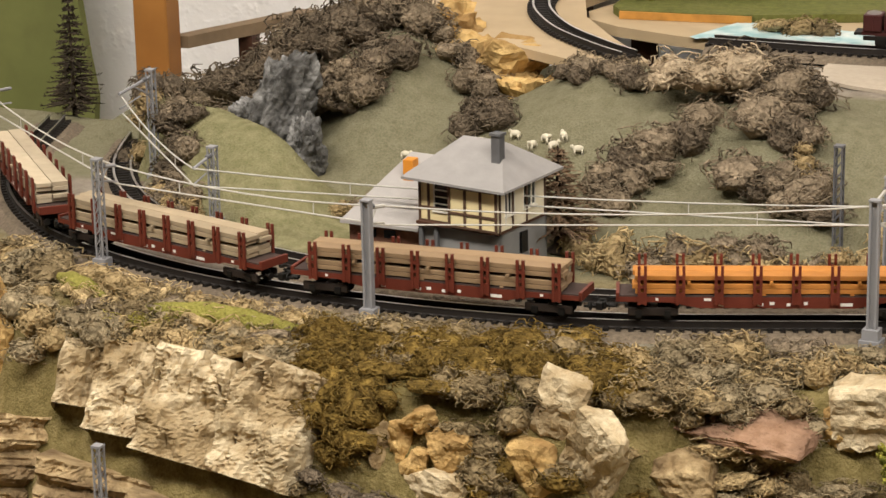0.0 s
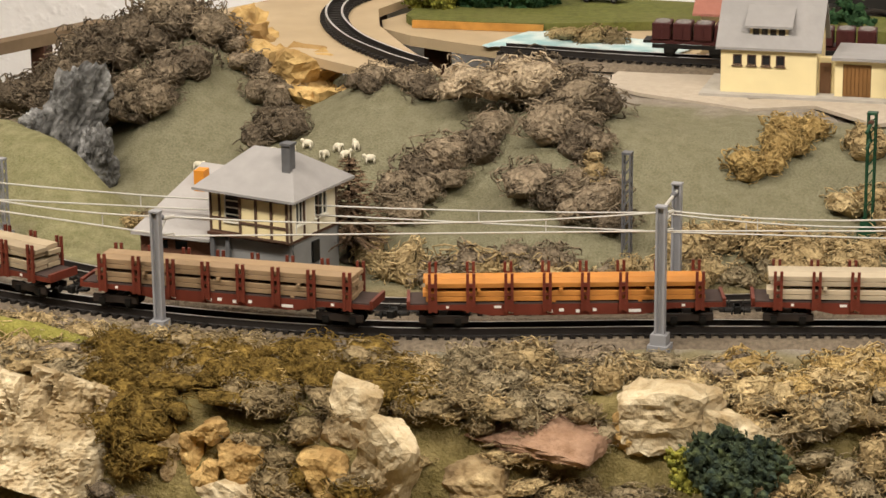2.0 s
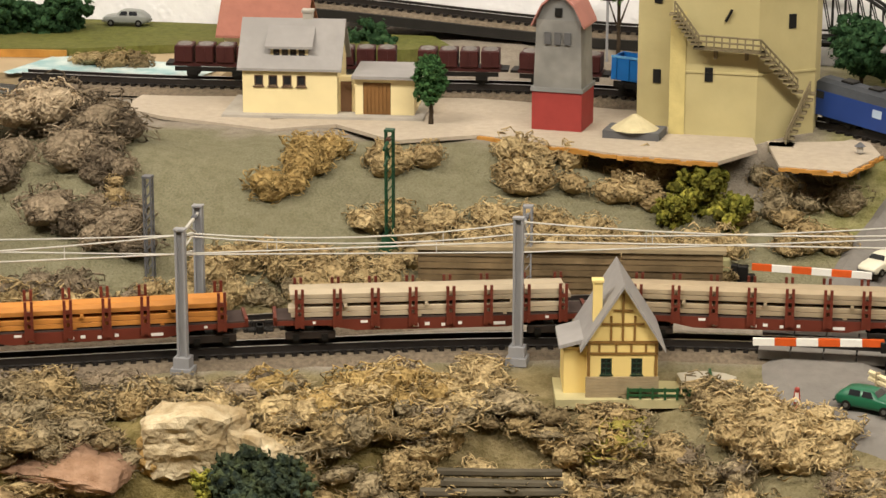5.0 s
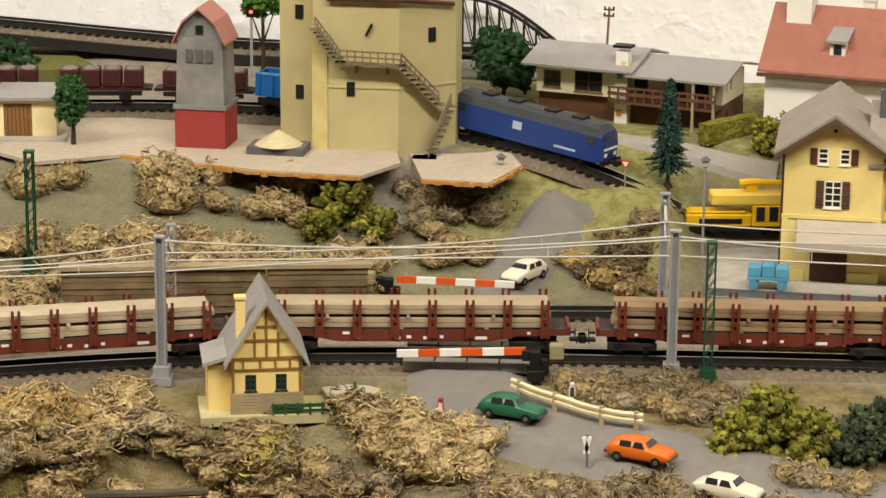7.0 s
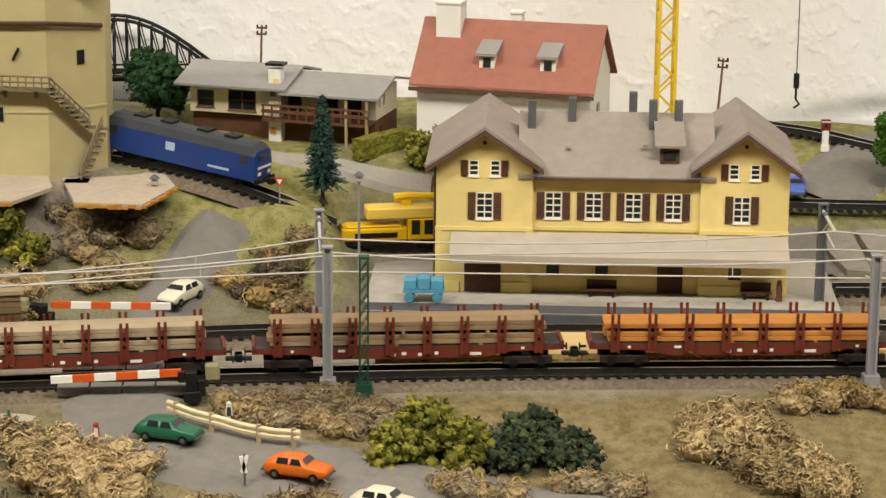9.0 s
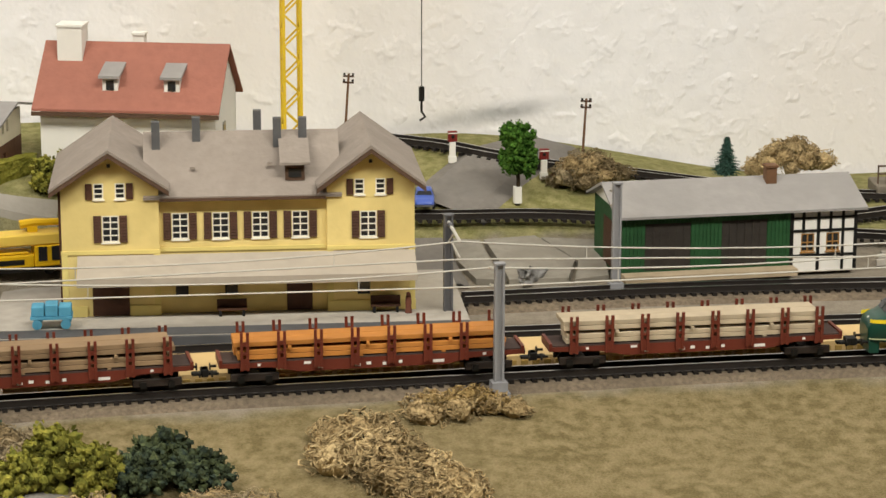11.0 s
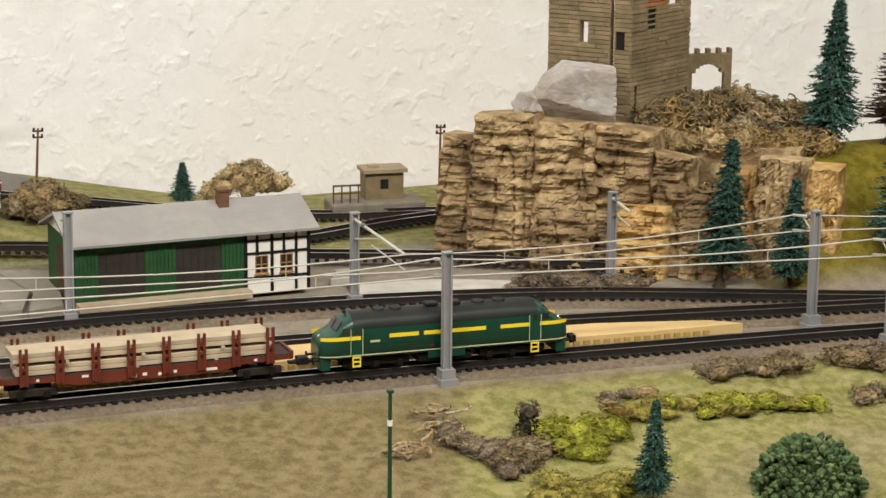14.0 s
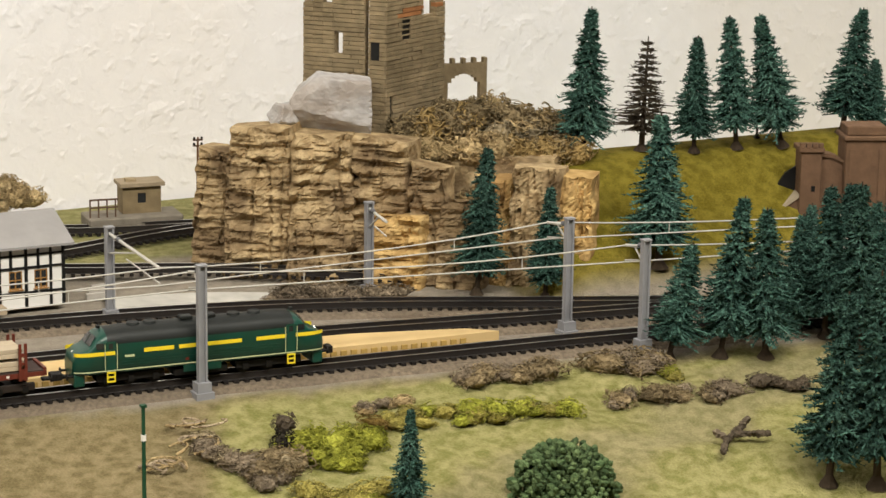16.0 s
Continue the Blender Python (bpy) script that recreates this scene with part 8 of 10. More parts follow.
def ribbon(name, pts, width, m, label, lift=0.002, category="road"):
    line = curve(pts, 8)
    bm, prev = bmesh.new(), None
    for i, p in enumerate(line):
        d = (line[min(i + 1, len(line) - 1)] - line[max(i - 1, 0)]).normalized()
        nrm = Vector((-d.y, d.x, 0))
        row = []
        for k in range(-3, 4):
            q = p + nrm * (width / 2) * k / 3 * (1 + 0.06 * noise.noise((p.x * 40, p.y * 40, k)))
            row.append(bm.verts.new((q.x, q.y, land(q.x, q.y) + lift - (0.003 if abs(k) == 3 else 0))))
        if prev:
            for k in range(6):
                bm.faces.new((prev[k], row[k], row[k + 1], prev[k + 1]))
        prev = row
    return solid(name, bm, m, label, category)


ribbon("road", [(-0.062, 1.135), (-0.058, 1.105), (-0.03, 1.08), (0.015, 1.058), (0.08, 1.028), (0.2, 0.985), (0.3, 0.94)], 0.05, M_ROAD, "grey model road from the crossing to the front")
ribbon("road_rear", [(-0.06, 1.213), (-0.052, 1.235), (-0.043, 1.258), (-0.033, 1.279), (-0.022, 1.294)], 0.030, M_ROAD, "grey model road climbing behind the crossing")
ribbon("garden_path", [(-0.012, 1.362), (0.008, 1.357), (0.028, 1.3535), (0.049, 1.349), (0.08, 1.344)], 0.013, mat("pale_path", (0.30, 0.28, 0.25), 0.9, 0.1, 200, 0.2), "pale grey path in front of the chalet", 0.0015, "path")
ribbon("road_station", [(0.288, 1.400), (0.300, 1.415), (0.318, 1.436), (0.35, 1.475), (0.37, 1.50)], 0.045, M_ROAD, "grey road beside the station")
ribbon("yard_road", [(0.266, 1.30), (0.268, 1.335), (0.270, 1.371)], 0.030, M_ROAD, "worn grey paving beside the station")
M_YARD = mat("worn_concrete_yard", (0.27, 0.25, 0.215), 0.95, 0.15, 180, 0.3, big=(0.21, 0.19, 0.16), bigscale=25, bigmix=0.7)
for k, (pts, tilt) in enumerate((([(0.284, 1.372), (0.300, 1.368), (0.299, 1.335), (0.297, 1.303), (0.285, 1.307), (0.283, 1.34)], 0.0), ([(0.302, 1.366), (0.330, 1.368), (0.342, 1.330), (0.330, 1.296), (0.300, 1.298), (0.303, 1.33)], 0.0012), ([(0.333, 1.367), (0.364, 1.362), (0.352, 1.300), (0.333, 1.295), (0.344, 1.33)], 0.0004))):
    bm = bmesh.new()
    prism(bm, pts, "z", -0.004, 0.0022 + tilt)
    for v in bm.verts:
        v.co.z += land(v.co.x, v.co.y) * 0.8
    solid("yard_plate", bm, M_YARD, "worn grey concrete yard plate with open joints", "yard")
rock("stone", 0.312, 1.300, 0.004, 30, 8, 4, 5, M_ROCK_GREY, 97, "grey broken stone on the concrete yard", 0.38, 0.0, 10, 3)
ribbon("yard_ramp", [(0.50, 1.285), (0.55, 1.275), (0.60, 1.25)], 0.03, mat("pale_yard", (0.46, 0.44, 0.40), 0.9), "pale concrete apron beside the goods shed", 0.0016)
cr = thing("level_crossing", 0, 0, 0, 0, "grey planked level crossing over two tracks", "level crossing", kind="structure")
for y0, x0 in ((1.1385, -0.062), (1.2015, -0.06)):
    for dy in (-0.0125, 0.0, 0.0125):
        w = 0.0062 if dy == 0 else 0.0072
        for k in range(4):
            part("plank", boxes((x0 - 0.027 + 0.0137 * k, y0 + dy - w / 2, 0.001, x0 - 0.0137 + 0.0137 * k - 0.0004, y0 + dy + w / 2, 0.0048)), M_ROAD, cr)
part("paving", boxes((-0.088, 1.158, -0.001, -0.034, 1.187, 0.0035)), M_ROAD, cr)

# the timber frame that carries the whole layout
lf = thing("layout_frame", 0, 0, 0, 0, "plain wooden frame and legs carrying the model landscape", "table frame", kind="structure")
for bx in ((-1.30, 0.485, -0.30, 1.30, 0.499, -0.02), (-1.314, 0.485, -0.30, -1.301, 1.518, 0.0), (1.301, 0.485, -0.30, 1.314, 1.518, 0.0), (-1.30, 1.0, -0.30, 1.30, 1.04, -0.24)):
    part("beam", boxes(bx), M_CLEAN_WOOD, lf)
for lx in (-1.27, -0.4, 0.4, 1.23):
    for ly in (0.50, 1.46):
        part("leg", boxes((lx, ly, -1.0, lx + 0.045, ly + 0.045, -0.301 if ly < 1 else -0.15)), M_CLEAN_WOOD, lf)

# the unfinished platform board between the two tracks
bm = bmesh.new()
prism(bm, [(0.045, 1.158), (0.25, 1.160), (0.45, 1.153), (0.60, 1.140), (0.648, 1.137), (0.635, 1.148), (0.58, 1.163), (0.45, 1.178), (0.25, 1.190), (0.05, 1.193)], "z", 0.0005, 0.006)
isl = tagged(new("platform_board", mesh_of(bm, "platform_board", M_CLEAN_WOOD)), "unpainted light wood board between two tracks", "board")
ed = bmesh.new()
for k in range(110):
    x = 0.06 + 0.0052 * k
    y = float(np.interp(x, [0.045, 0.25, 0.45, 0.60, 0.648], [1.158, 1.160, 1.153, 1.140, 1.137]))
    box(ed, x, y - 0.0012, 0.0002, x + 0.003, y - 0.0002, 0.0042)
tagged(part("edge_trim", ed, mat("ochre_board_edge", (0.42, 0.28, 0.08), 0.7), isl, "ochre blocks along the board edge"), kind="stuff")

# timber retaining wall
rw = thing("retaining_wall", -0.248, 1.187, 0.0, 8.0, "weathered brown plank retaining wall", "wall", kind="structure")
M_WOODWALL = mat("weathered_planks", (0.165, 0.115, 0.062), 0.85, 0.35, 110, 0.4, rnd=0.2, big=(0.12, 0.085, 0.045))
for r in range(8):
    for c in range(3):
        mm_part("plank", boxes((c * 46, -0.5 - 0.5 * ((r + c) % 2), r * 2.9 - 1, c * 46 + 45.6, 3, r * 2.9 + 1.6)), M_WOODWALL, rw)
mm_part("cap", boxes((-1, -2, 22.2, 139, 5, 24)), M_TAN, rw)
bm = bmesh.new()
prism(bm, [(-0.1085 + 0.011 * math.cos(k * 0.5236) * (1.3 if k in (1, 2, 5) else 1), 1.098 + 0.010 * math.sin(k * 0.5236)) for k in range(12)], "z", -0.02, land(-0.1085, 1.098) + 0.003)
solid("garden_patch", bm, mat("pale_plaster_patch", (0.42, 0.38, 0.30), 0.9, 0.1, 200, 0.2), "pale plaster patch beside the cottage", "path")
# log front of a mine portal in the bank
pt = thing("timber_portal", -0.222, 1.012, -0.065, 10.0, "dark weathered timber portal in the bank", "portal")
M_LOG = mat("dark_grey_logs", (0.07, 0.058, 0.042), 0.85, 0.35, 130, 0.3, rnd=0.3, big=(0.16, 0.14, 0.10))
for r in range(11):
    inset = 0 if r < 6 else (r - 5) * 4
    z = r * 4.0
    for x0, x1 in (((inset, 26), (58, 84 - inset)) if r < 5 else ((inset, 84 - inset),)):
        bm = bmesh.new()
        e1, e2 = 3 * math.sin(r * 2.3), 3 * math.cos(r * 1.9)
        tube(bm, [(x0 + e1, 6 + r * 1.1, z), ((x0 + x1) / 2, 5.4 + r * 1.1 + 0.6 * math.sin(r), z + 0.5 * math.cos(r * 3)), (x1 + e2, 6 + r * 1.1, z + (r % 3 - 1) * 0.6)], 1.9 + 0.35 * math.sin(r * 5), 7, 1.7 + 0.3 * math.cos(r * 3))
        mm_part("log", bm, M_LOG, pt)
# a black plate gives the opening its shade
mm_part("dark_opening", boxes((22, 10, -4, 62, 11, 20)), M_BLACK, pt)
for x in (26, 58):
    mm_part("post", boxes((x - 2, 3, -6, x + 2, 8, 20)), M_LOG, pt)

# the unfinished corner: boards, curved track, pond, grass mat
bm = bmesh.new()
prism(bm, [(-0.700, 1.350), (-0.596, 1.302), (-0.521, 1.262), (-0.505, 1.285), (-0.545, 1.335), (-0.580, 1.384), (-0.600, 1.43), (-0.596, 1.475), (-0.575, 1.512), (-0.668, 1.512), (-0.672, 1.44), (-0.690, 1.39)], "z", 0.055, 0.060)
tagged(new("base_board", mesh_of(bm, "base_board", M_PLY)), "bare plywood strip carrying a curved track", "board")
bm = bmesh.new()
prism(bm, [(-0.594, 1.452), (-0.598, 1.43), (-0.588, 1.408), (-0.566, 1.394), (-0.527, 1.381), (-0.486, 1.372), (-0.44, 1.372), (-0.40, 1.38), (-0.40, 1.515), (-0.572, 1.515)], "z", 0.0475, 0.0535)
tagged(new("base_board", mesh_of(bm, "base_board", M_PLY)), "bare plywood board with a rounded corner", "board")
bm = bmesh.new()
prism(bm, [(-0.857, 1.411), (-0.822, 1.515), (-0.834, 1.515), (-0.869, 1.411)], "z", 0.017, 0.0245)
tagged(new("wooden_beam", mesh_of(bm, "wooden_beam", mat("weathered_beam", (0.22, 0.155, 0.095), 0.8, 0.2, 60, 0.2))), "narrow brown wooden beam leading from the post to the wall", "beam")
tagged(new("board_support", mesh_of(boxes((-0.850, 1.46, -0.16, -0.840, 1.47, 0.0168)), "board_support", M_BROWN)), "dark wooden support under the boards", "support", "board supports")
for x, y in ((-0.56, 1.40), (-0.50, 1.40), (-0.62, 1.45), (-0.56, 1.32)):
    tagged(new("board_support", mesh_of(boxes((x, y, -0.05, x + 0.012, y + 0.012, 0.047 if x > -0.6 and y > 1.35 else 0.0545)), "board_support", M_BROWN)), "dark wooden support under the boards", "support", "board supports")
TRACK_7 = curve([(-0.588, 1.510, 0.0595), (-0.606, 1.490, 0.0595), (-0.620, 1.462, 0.0595), (-0.622, 1.426, 0.0595), (-0.606, 1.381, 0.0595), (-0.574, 1.334, 0.0595), (-0.538, 1.300, 0.0595), (-0.515, 1.283, 0.0595)])
railway("track_7", TRACK_7, "curved track on bare plywood", ballast=False)
bm = bmesh.new()
prism(bm, [(-0.582, 1.428), (-0.573, 1.416), (-0.53, 1.420), (-0.495, 1.427), (-0.436, 1.452), (-0.405, 1.462), (-0.402, 1.515), (-0.565, 1.515), (-0.588, 1.47)], "z", 0.0537, 0.0585)
gm = tagged(new("grass_mat", mesh_of(bm, "grass_mat", mat("olive_grass_mat", (0.115, 0.12, 0.03), 0.95, 0.3, 300, 0.5, big=(0.16, 0.15, 0.05)))), "olive grass mat with a cut orange edge", "grass mat")
part("cut_edge", boxes((0, -0.002, 0.0537, 0.076, -0.0004, 0.058)), M_PLY_EDGE, gm, "orange cut edge", at=pose(-0.573, 1.416, 0, 0, 0, 7))
for x, y, k, z in ((-0.476, 1.406, "straw", 20), (-0.462, 1.404, "tan", 24), (-0.450, 1.407, "brown", 20), (-0.485, 1.408, "straw", 14)):
    tuft(k, x, y, z, 0.055 - land(x, y), 0.8, "beside the painted pond")
bm = bmesh.new()
bmesh.ops.create_grid(bm, x_segments=26, y_segments=10, size=0.5)
for v in bm.verts:
    x, y = v.co.x, v.co.y
    v.co = Vector((-0.458 + x * 0.105 + 0.012 * y, 1.396 + y * 0.05 + 0.02 * x * x, 0.0545 + 0.0012 * noise.noise((x * 14, y * 30, 2))))
tagged(new("pond", mesh_of(bm, "pond", mat("painted_pale_blue_water", (0.28, 0.47, 0.50), 0.45, 0.3, 70, 0.4, col2=(0.66, 0.72, 0.70), spread=0.25), True)), "pale blue and white painted pond surface", "pond", kind="structure")
post = thing("wooden_post", -0.872, 1.40, -0.6, 0, "orange-brown wooden roof post behind the layout", "post")
mm_part("shaft", boxes((-12, -8, 0, 12, 8, 2090), bevel=1.0), mat("orange_brown_wood", (0.30, 0.135, 0.035), 0.45, 0.2, 30, 0.1, big=(0.27, 0.10, 0.025), bigscale=9), post)
mm_part("base_block", boxes((-24, -19, -400, 24, 19, -0.05)), M_BROWN, post)
# painted hill on the wall board
bm = bmesh.new()
pts = [(-1.16, -0.08), (-0.96, -0.08)]
for k in range(9):
    u = k / 8
    pts.append((-0.955 - 0.075 * u ** 1.8 - 0.004 * math.sin(u * 9), -0.03 + 0.26 * u))
pts += [(-1.16, 0.27)]
prism(bm, pts, "y", 1.452, 1.458)
tagged(new("painted_hill_board", mesh_of(bm, "painted_hill_board", mat("green_painted_board", (0.155, 0.165, 0.055), 0.8, 0.15, 40, 0.15, big=(0.115, 0.13, 0.04), bigscale=10))), "green painted hill board against the wall", "backdrop board")

# cut boards that carry the plateau and the yard
M_SANDED = mat("sanded_board", (0.44, 0.375, 0.30), 0.95, 0.10, 260, 0.3, big=(0.37, 0.315, 0.25))
for nm, z0, z1, pts, label in (
        ("plateau_board", 0.0494, 0.0512, [(-0.240, 1.294), (-0.205, 1.281), (-0.168, 1.268), (-0.120, 1.262), (-0.104, 1.29), (-0.115, 1.355), (-0.26, 1.378), (-0.43, 1.362), (-0.43, 1.318), (-0.404, 1.303), (-0.343, 1.286), (-0.314, 1.303), (-0.278, 1.274)], "grey sanded board under the tower with an orange cut edge"),
        ("sand_yard", 0.0474, 0.0490, [(-0.092, 1.268), (-0.060, 1.263), (-0.046, 1.300), (-0.052, 1.325), (-0.085, 1.345), (-0.102, 1.32)], "pale sanded yard board beside the tower stair")):
    bm = bmesh.new()
    prism(bm, pts, "z", z0, z1)
    yard = tagged(new(nm, mesh_of(bm, nm, M_SANDED)), label, "board", kind="structure")
    for (xa, ya), (xb, yb) in zip(pts, pts[1:4 if nm[0] == "p" else 3]):
        d = Vector((xb - xa, yb - ya))
        eb = bmesh.new()
        n_bit = int(d.length / 0.003)
        for q in range(n_bit):
            box(eb, d.length * q / n_bit, -0.0014 - 0.0008 * SEEDS.random(), z0 - 0.001 * SEEDS.random(), d.length * (q + 1) / n_bit, -0.0002, z1 - 0.0012 * SEEDS.random())
        part("cut_edge", eb, M_PLY_EDGE, yard, "rough orange cut edge", at=pose(xa, ya, 0, 0, 0, math.degrees(math.atan2(d.y, d.x))))


TRACK_8 = curve([(-0.42, 1.500, 0.078), (-0.35, 1.497, 0.0755), (-0.27, 1.495, 0.070), (-0.20, 1.494, 0.066), (-0.145, 1.497, 0.0655)])
railway("track_8", TRACK_8, "rear line on a dark board along the wall", ballast=True)
part("board", sheet_along(TRACK_8, [(-0.017, -0.006), (-0.017, -0.0005), (0.017, -0.0005), (0.017, -0.006)], 0), mat("black_board_edge", (0.02, 0.018, 0.016), 0.8), bpy.data.objects["track_8"], "dark edge board")
bm = bmesh.new()
prism(bm, [(-0.398, 1.432), (-0.355, 1.425), (-0.305, 1.437), (-0.285, 1.452), (-0.30, 1.478), (-0.398, 1.480)], "z", 0.0565, 0.0635)
gm2 = tagged(new("grass_mat", mesh_of(bm, "grass_mat", MATS["olive_grass_mat"])), "olive grass mat with a dark curled edge", "grass mat")

# ---- rear railway with shunter and wagons ----
T6 = [(-0.50, 1.366), (-0.42, 1.366), (-0.33, 1.380), (-0.24, 1.392), (-0.17, 1.389), (-0.12, 1.372), (-0.08, 1.354), (-0.04, 1.330), (0.0, 1.309), (0.03, 1.298)]
TRACK_6 = curve([(x, y, (0.0525 if x < -0.4 else max(land(x, y) + 0.001, 0.0) - 0.004 * step(-0.15, -0.10, x))) for x, y in T6])
railway("track_6", TRACK_6, "upper line past the house and tower", ballast=True)
RUN6 = [0.0]
for pa, pb in zip(TRACK_6, TRACK_6[1:]):
    RUN6.append(RUN6[-1] + (pb - pa).length)
M_BLUE = mat("loco_blue", (0.012, 0.042, 0.20), 0.35, 0.08, 90, 0.02, spec=0.5)
M_BLUE_W = mat("wagon_blue", (0.012, 0.13, 0.42), 0.4, 0.08, 90, 0.02)


def six(x):
    return float(np.interp(x, [p.x for p in TRACK_6], RUN6))


def blue_loco(at):
    s = thing("blue_locomotive", 0, 0, 0, 0, "blue diesel locomotive with a dark grey roof", "locomotive")
    s.matrix_basis = at
    rings = []
    for x, w, t in ((-51, 7.6, 17), (-49.5, 8.6, 22), (-46, 9, 25.4), (46, 9, 25.4), (49.5, 8.6, 22), (51, 7.6, 15.5)):
        sh = min(t - 1, 19.5)
        r = [(-w, 5.5), (-w, sh), (-w * 0.82, sh + (t - sh) * 0.75), (-w * 0.4, t), (w * 0.4, t), (w * 0.82, sh + (t - sh) * 0.75), (w, sh), (w, 5.5)]
        rings.append([(x, y, z) for y, z in r])
    bm = bmesh.new()
    for f in loft(bm, rings):
        if f.calc_center_median().z > 20.2:
            f.material_index = 1
    mm_part("body", bm, [M_BLUE, mat("dark_grey_loco_roof", (0.045, 0.05, 0.06), 0.6)], s)
    for e in (-1, 1):
        mm_part("windscreen", boxes((min(e * 49.6, e * 50.6), -6.5, 15.5, max(e * 49.6, e * 50.6), 6.5, 19.6)), M_GLASS, s)
        mm_part("front_stripe", boxes((min(e * 50.9, e * 51.3), -7, 12.2, max(e * 50.9, e * 51.3), 7, 13.4)), M_WHITE_P, s)
        for y in (-5, 5):
            mm_part("headlight", boxes((min(e * 50.9, e * 51.5), y - 1.2, 8.6, max(e * 50.9, e * 51.5), y + 1.2, 10.4)), M_WHITE_P, s)
        mm_part("buffer_beam", boxes((min(e * 50, e * 51.6), -8.4, 4, max(e * 50, e * 51.6), 8.4, 6.6)), M_UNDER, s)
        coupler(s, e * 51, e)
        bogie(s, e * 30, 2, 14)
        for y in (-1, 1):
            mm_part("cab_window", boxes((e * 43 - 2.5, min(y * 9.02, y * 9.2), 15, e * 43 + 2.5, max(y * 9.02, y * 9.2), 19)), M_GLASS, s)
    for y in (-1, 1):
        mm_part("emblem", boxes((-8, min(y * 9.02, y * 9.15), 12.5, -2, max(y * 9.02, y * 9.15), 17)), mat("pale_blue_emblem", (0.4, 0.5, 0.65), 0.5), s)
        mm_part("lettering_bar", boxes((20, min(y * 9.02, y * 9.15), 8.5, 34, max(y * 9.02, y * 9.15), 9.8)), mat("pale_blue_emblem", (0.4, 0.5, 0.65), 0.5), s)
    for x in (-30, -12, 12, 30):
        mm_part("roof_vent", boxes((x - 4, -4, 25.3, x + 4, 4, 26.6), bevel=0.4), M_UNDER, s)
    mm_part("tank", boxes((-14, -7, 2, 14, 7, 5.5)), M_UNDER, s)


blue_loco(on_track(TRACK_6, RUN6, six(-0.043)) @ Matrix.Diagonal((0.87, 0.92, 0.90, 1)))


def tipper(at):
    s = thing("tipper_wagon", 0, 0, 0, 0, "small dark red tipper wagon heaped with grey gravel", "freight wagon", "tipper wagons")
    s.matrix_basis = at
    W = mat("tipper_dark_red", (0.050, 0.013, 0.012), 0.6, 0.2, 150, 0.1)
    mm_part("frame", boxes((-22, -6, 7, 22, 6, 9)), W, s)
    for k in range(4):
        x = -16.5 + 11 * k
        t = mm_part("tub", boxes((x - 4.8, -7, 9.1, x + 4.8, 7, 18), bevel=0.5), W, s)
        bm = bmesh.new()
        bmesh.ops.create_uvsphere(bm, u_segments=10, v_segments=6, radius=4.4, matrix=Matrix.Translation((x, 0, 17.6)) @ Matrix.Diagonal((1, 1.4, 0.32, 1)))
        mm_part("gravel", bm, mat("grey_gravel", (0.22, 0.20, 0.19), 0.95, 0.3, 600, 0.6), t, "grey gravel heap")
        for y in (-7.4, 7.0):
            mm_part("rib", boxes((x - 0.5, y, 9.5, x + 0.5, y + 0.4, 17)), W, t)
    for x in (-12, 12):
        bm = bmesh.new()
        for y in (-4.3, 4.3):
            bmesh.ops.create_cone(bm, cap_ends=True, segments=14, radius1=3.2, radius2=3.2, depth=1.3, matrix=Matrix.Translation((x, y, 3.2)) @ Matrix.Rotation(radians(90), 4, "X"))
        mm_part("wheelset", bm, M_UNDER, s)
        mm_part("axle_guard", boxes((x - 2.5, -6.6, 2.5, x + 2.5, -5.6, 7), (x - 2.5, 5.6, 2.5, x + 2.5, 6.6, 7)), M_UNDER, s)
    for x in (-26, 22):
        mm_part("end_platform", boxes((x, -6, 7, x + 4, 6, 8.4)), M_UNDER, s)
    mm_part("side_girder", boxes((-21, -6.9, 4.6, 21, -6.1, 6.9)), M_UNDER, s)


for x in (-0.395, -0.322, -0.268, -0.214):
    tipper(on_track(TRACK_6, RUN6, six(x)))
bw = thing("blue_open_wagon", 0, 0, 0, 0, "bright blue open freight wagon", "freight wagon")
bw.matrix_basis = on_track(TRACK_6, RUN6, six(-0.155))
mm_part("body", boxes((-30, -7.6, 7, 30, -6.8, 19), (-30, 6.8, 7, 30, 7.6, 19), (-30, -6.8, 7, -29.2, 6.8, 19), (29.2, -6.8, 7, 30, 6.8, 19), (-29.2, -6.8, 7, 29.2, 6.8, 8)), M_BLUE_W, bw)
for k in range(9):
    mm_part("rib", boxes((-28 + 7 * k, -8.2, 7.2, -27 + 7 * k, -7.62, 18.8)), M_BLUE_W, bw)
mm_part("top_rail", boxes((-30.2, -8.1, 18.6, 30.2, -7.64, 19.8)), mat("light_blue_rail", (0.12, 0.33, 0.6), 0.5), bw)
for x in (-20, 20):
    bogie(bw, x, 2, 9)

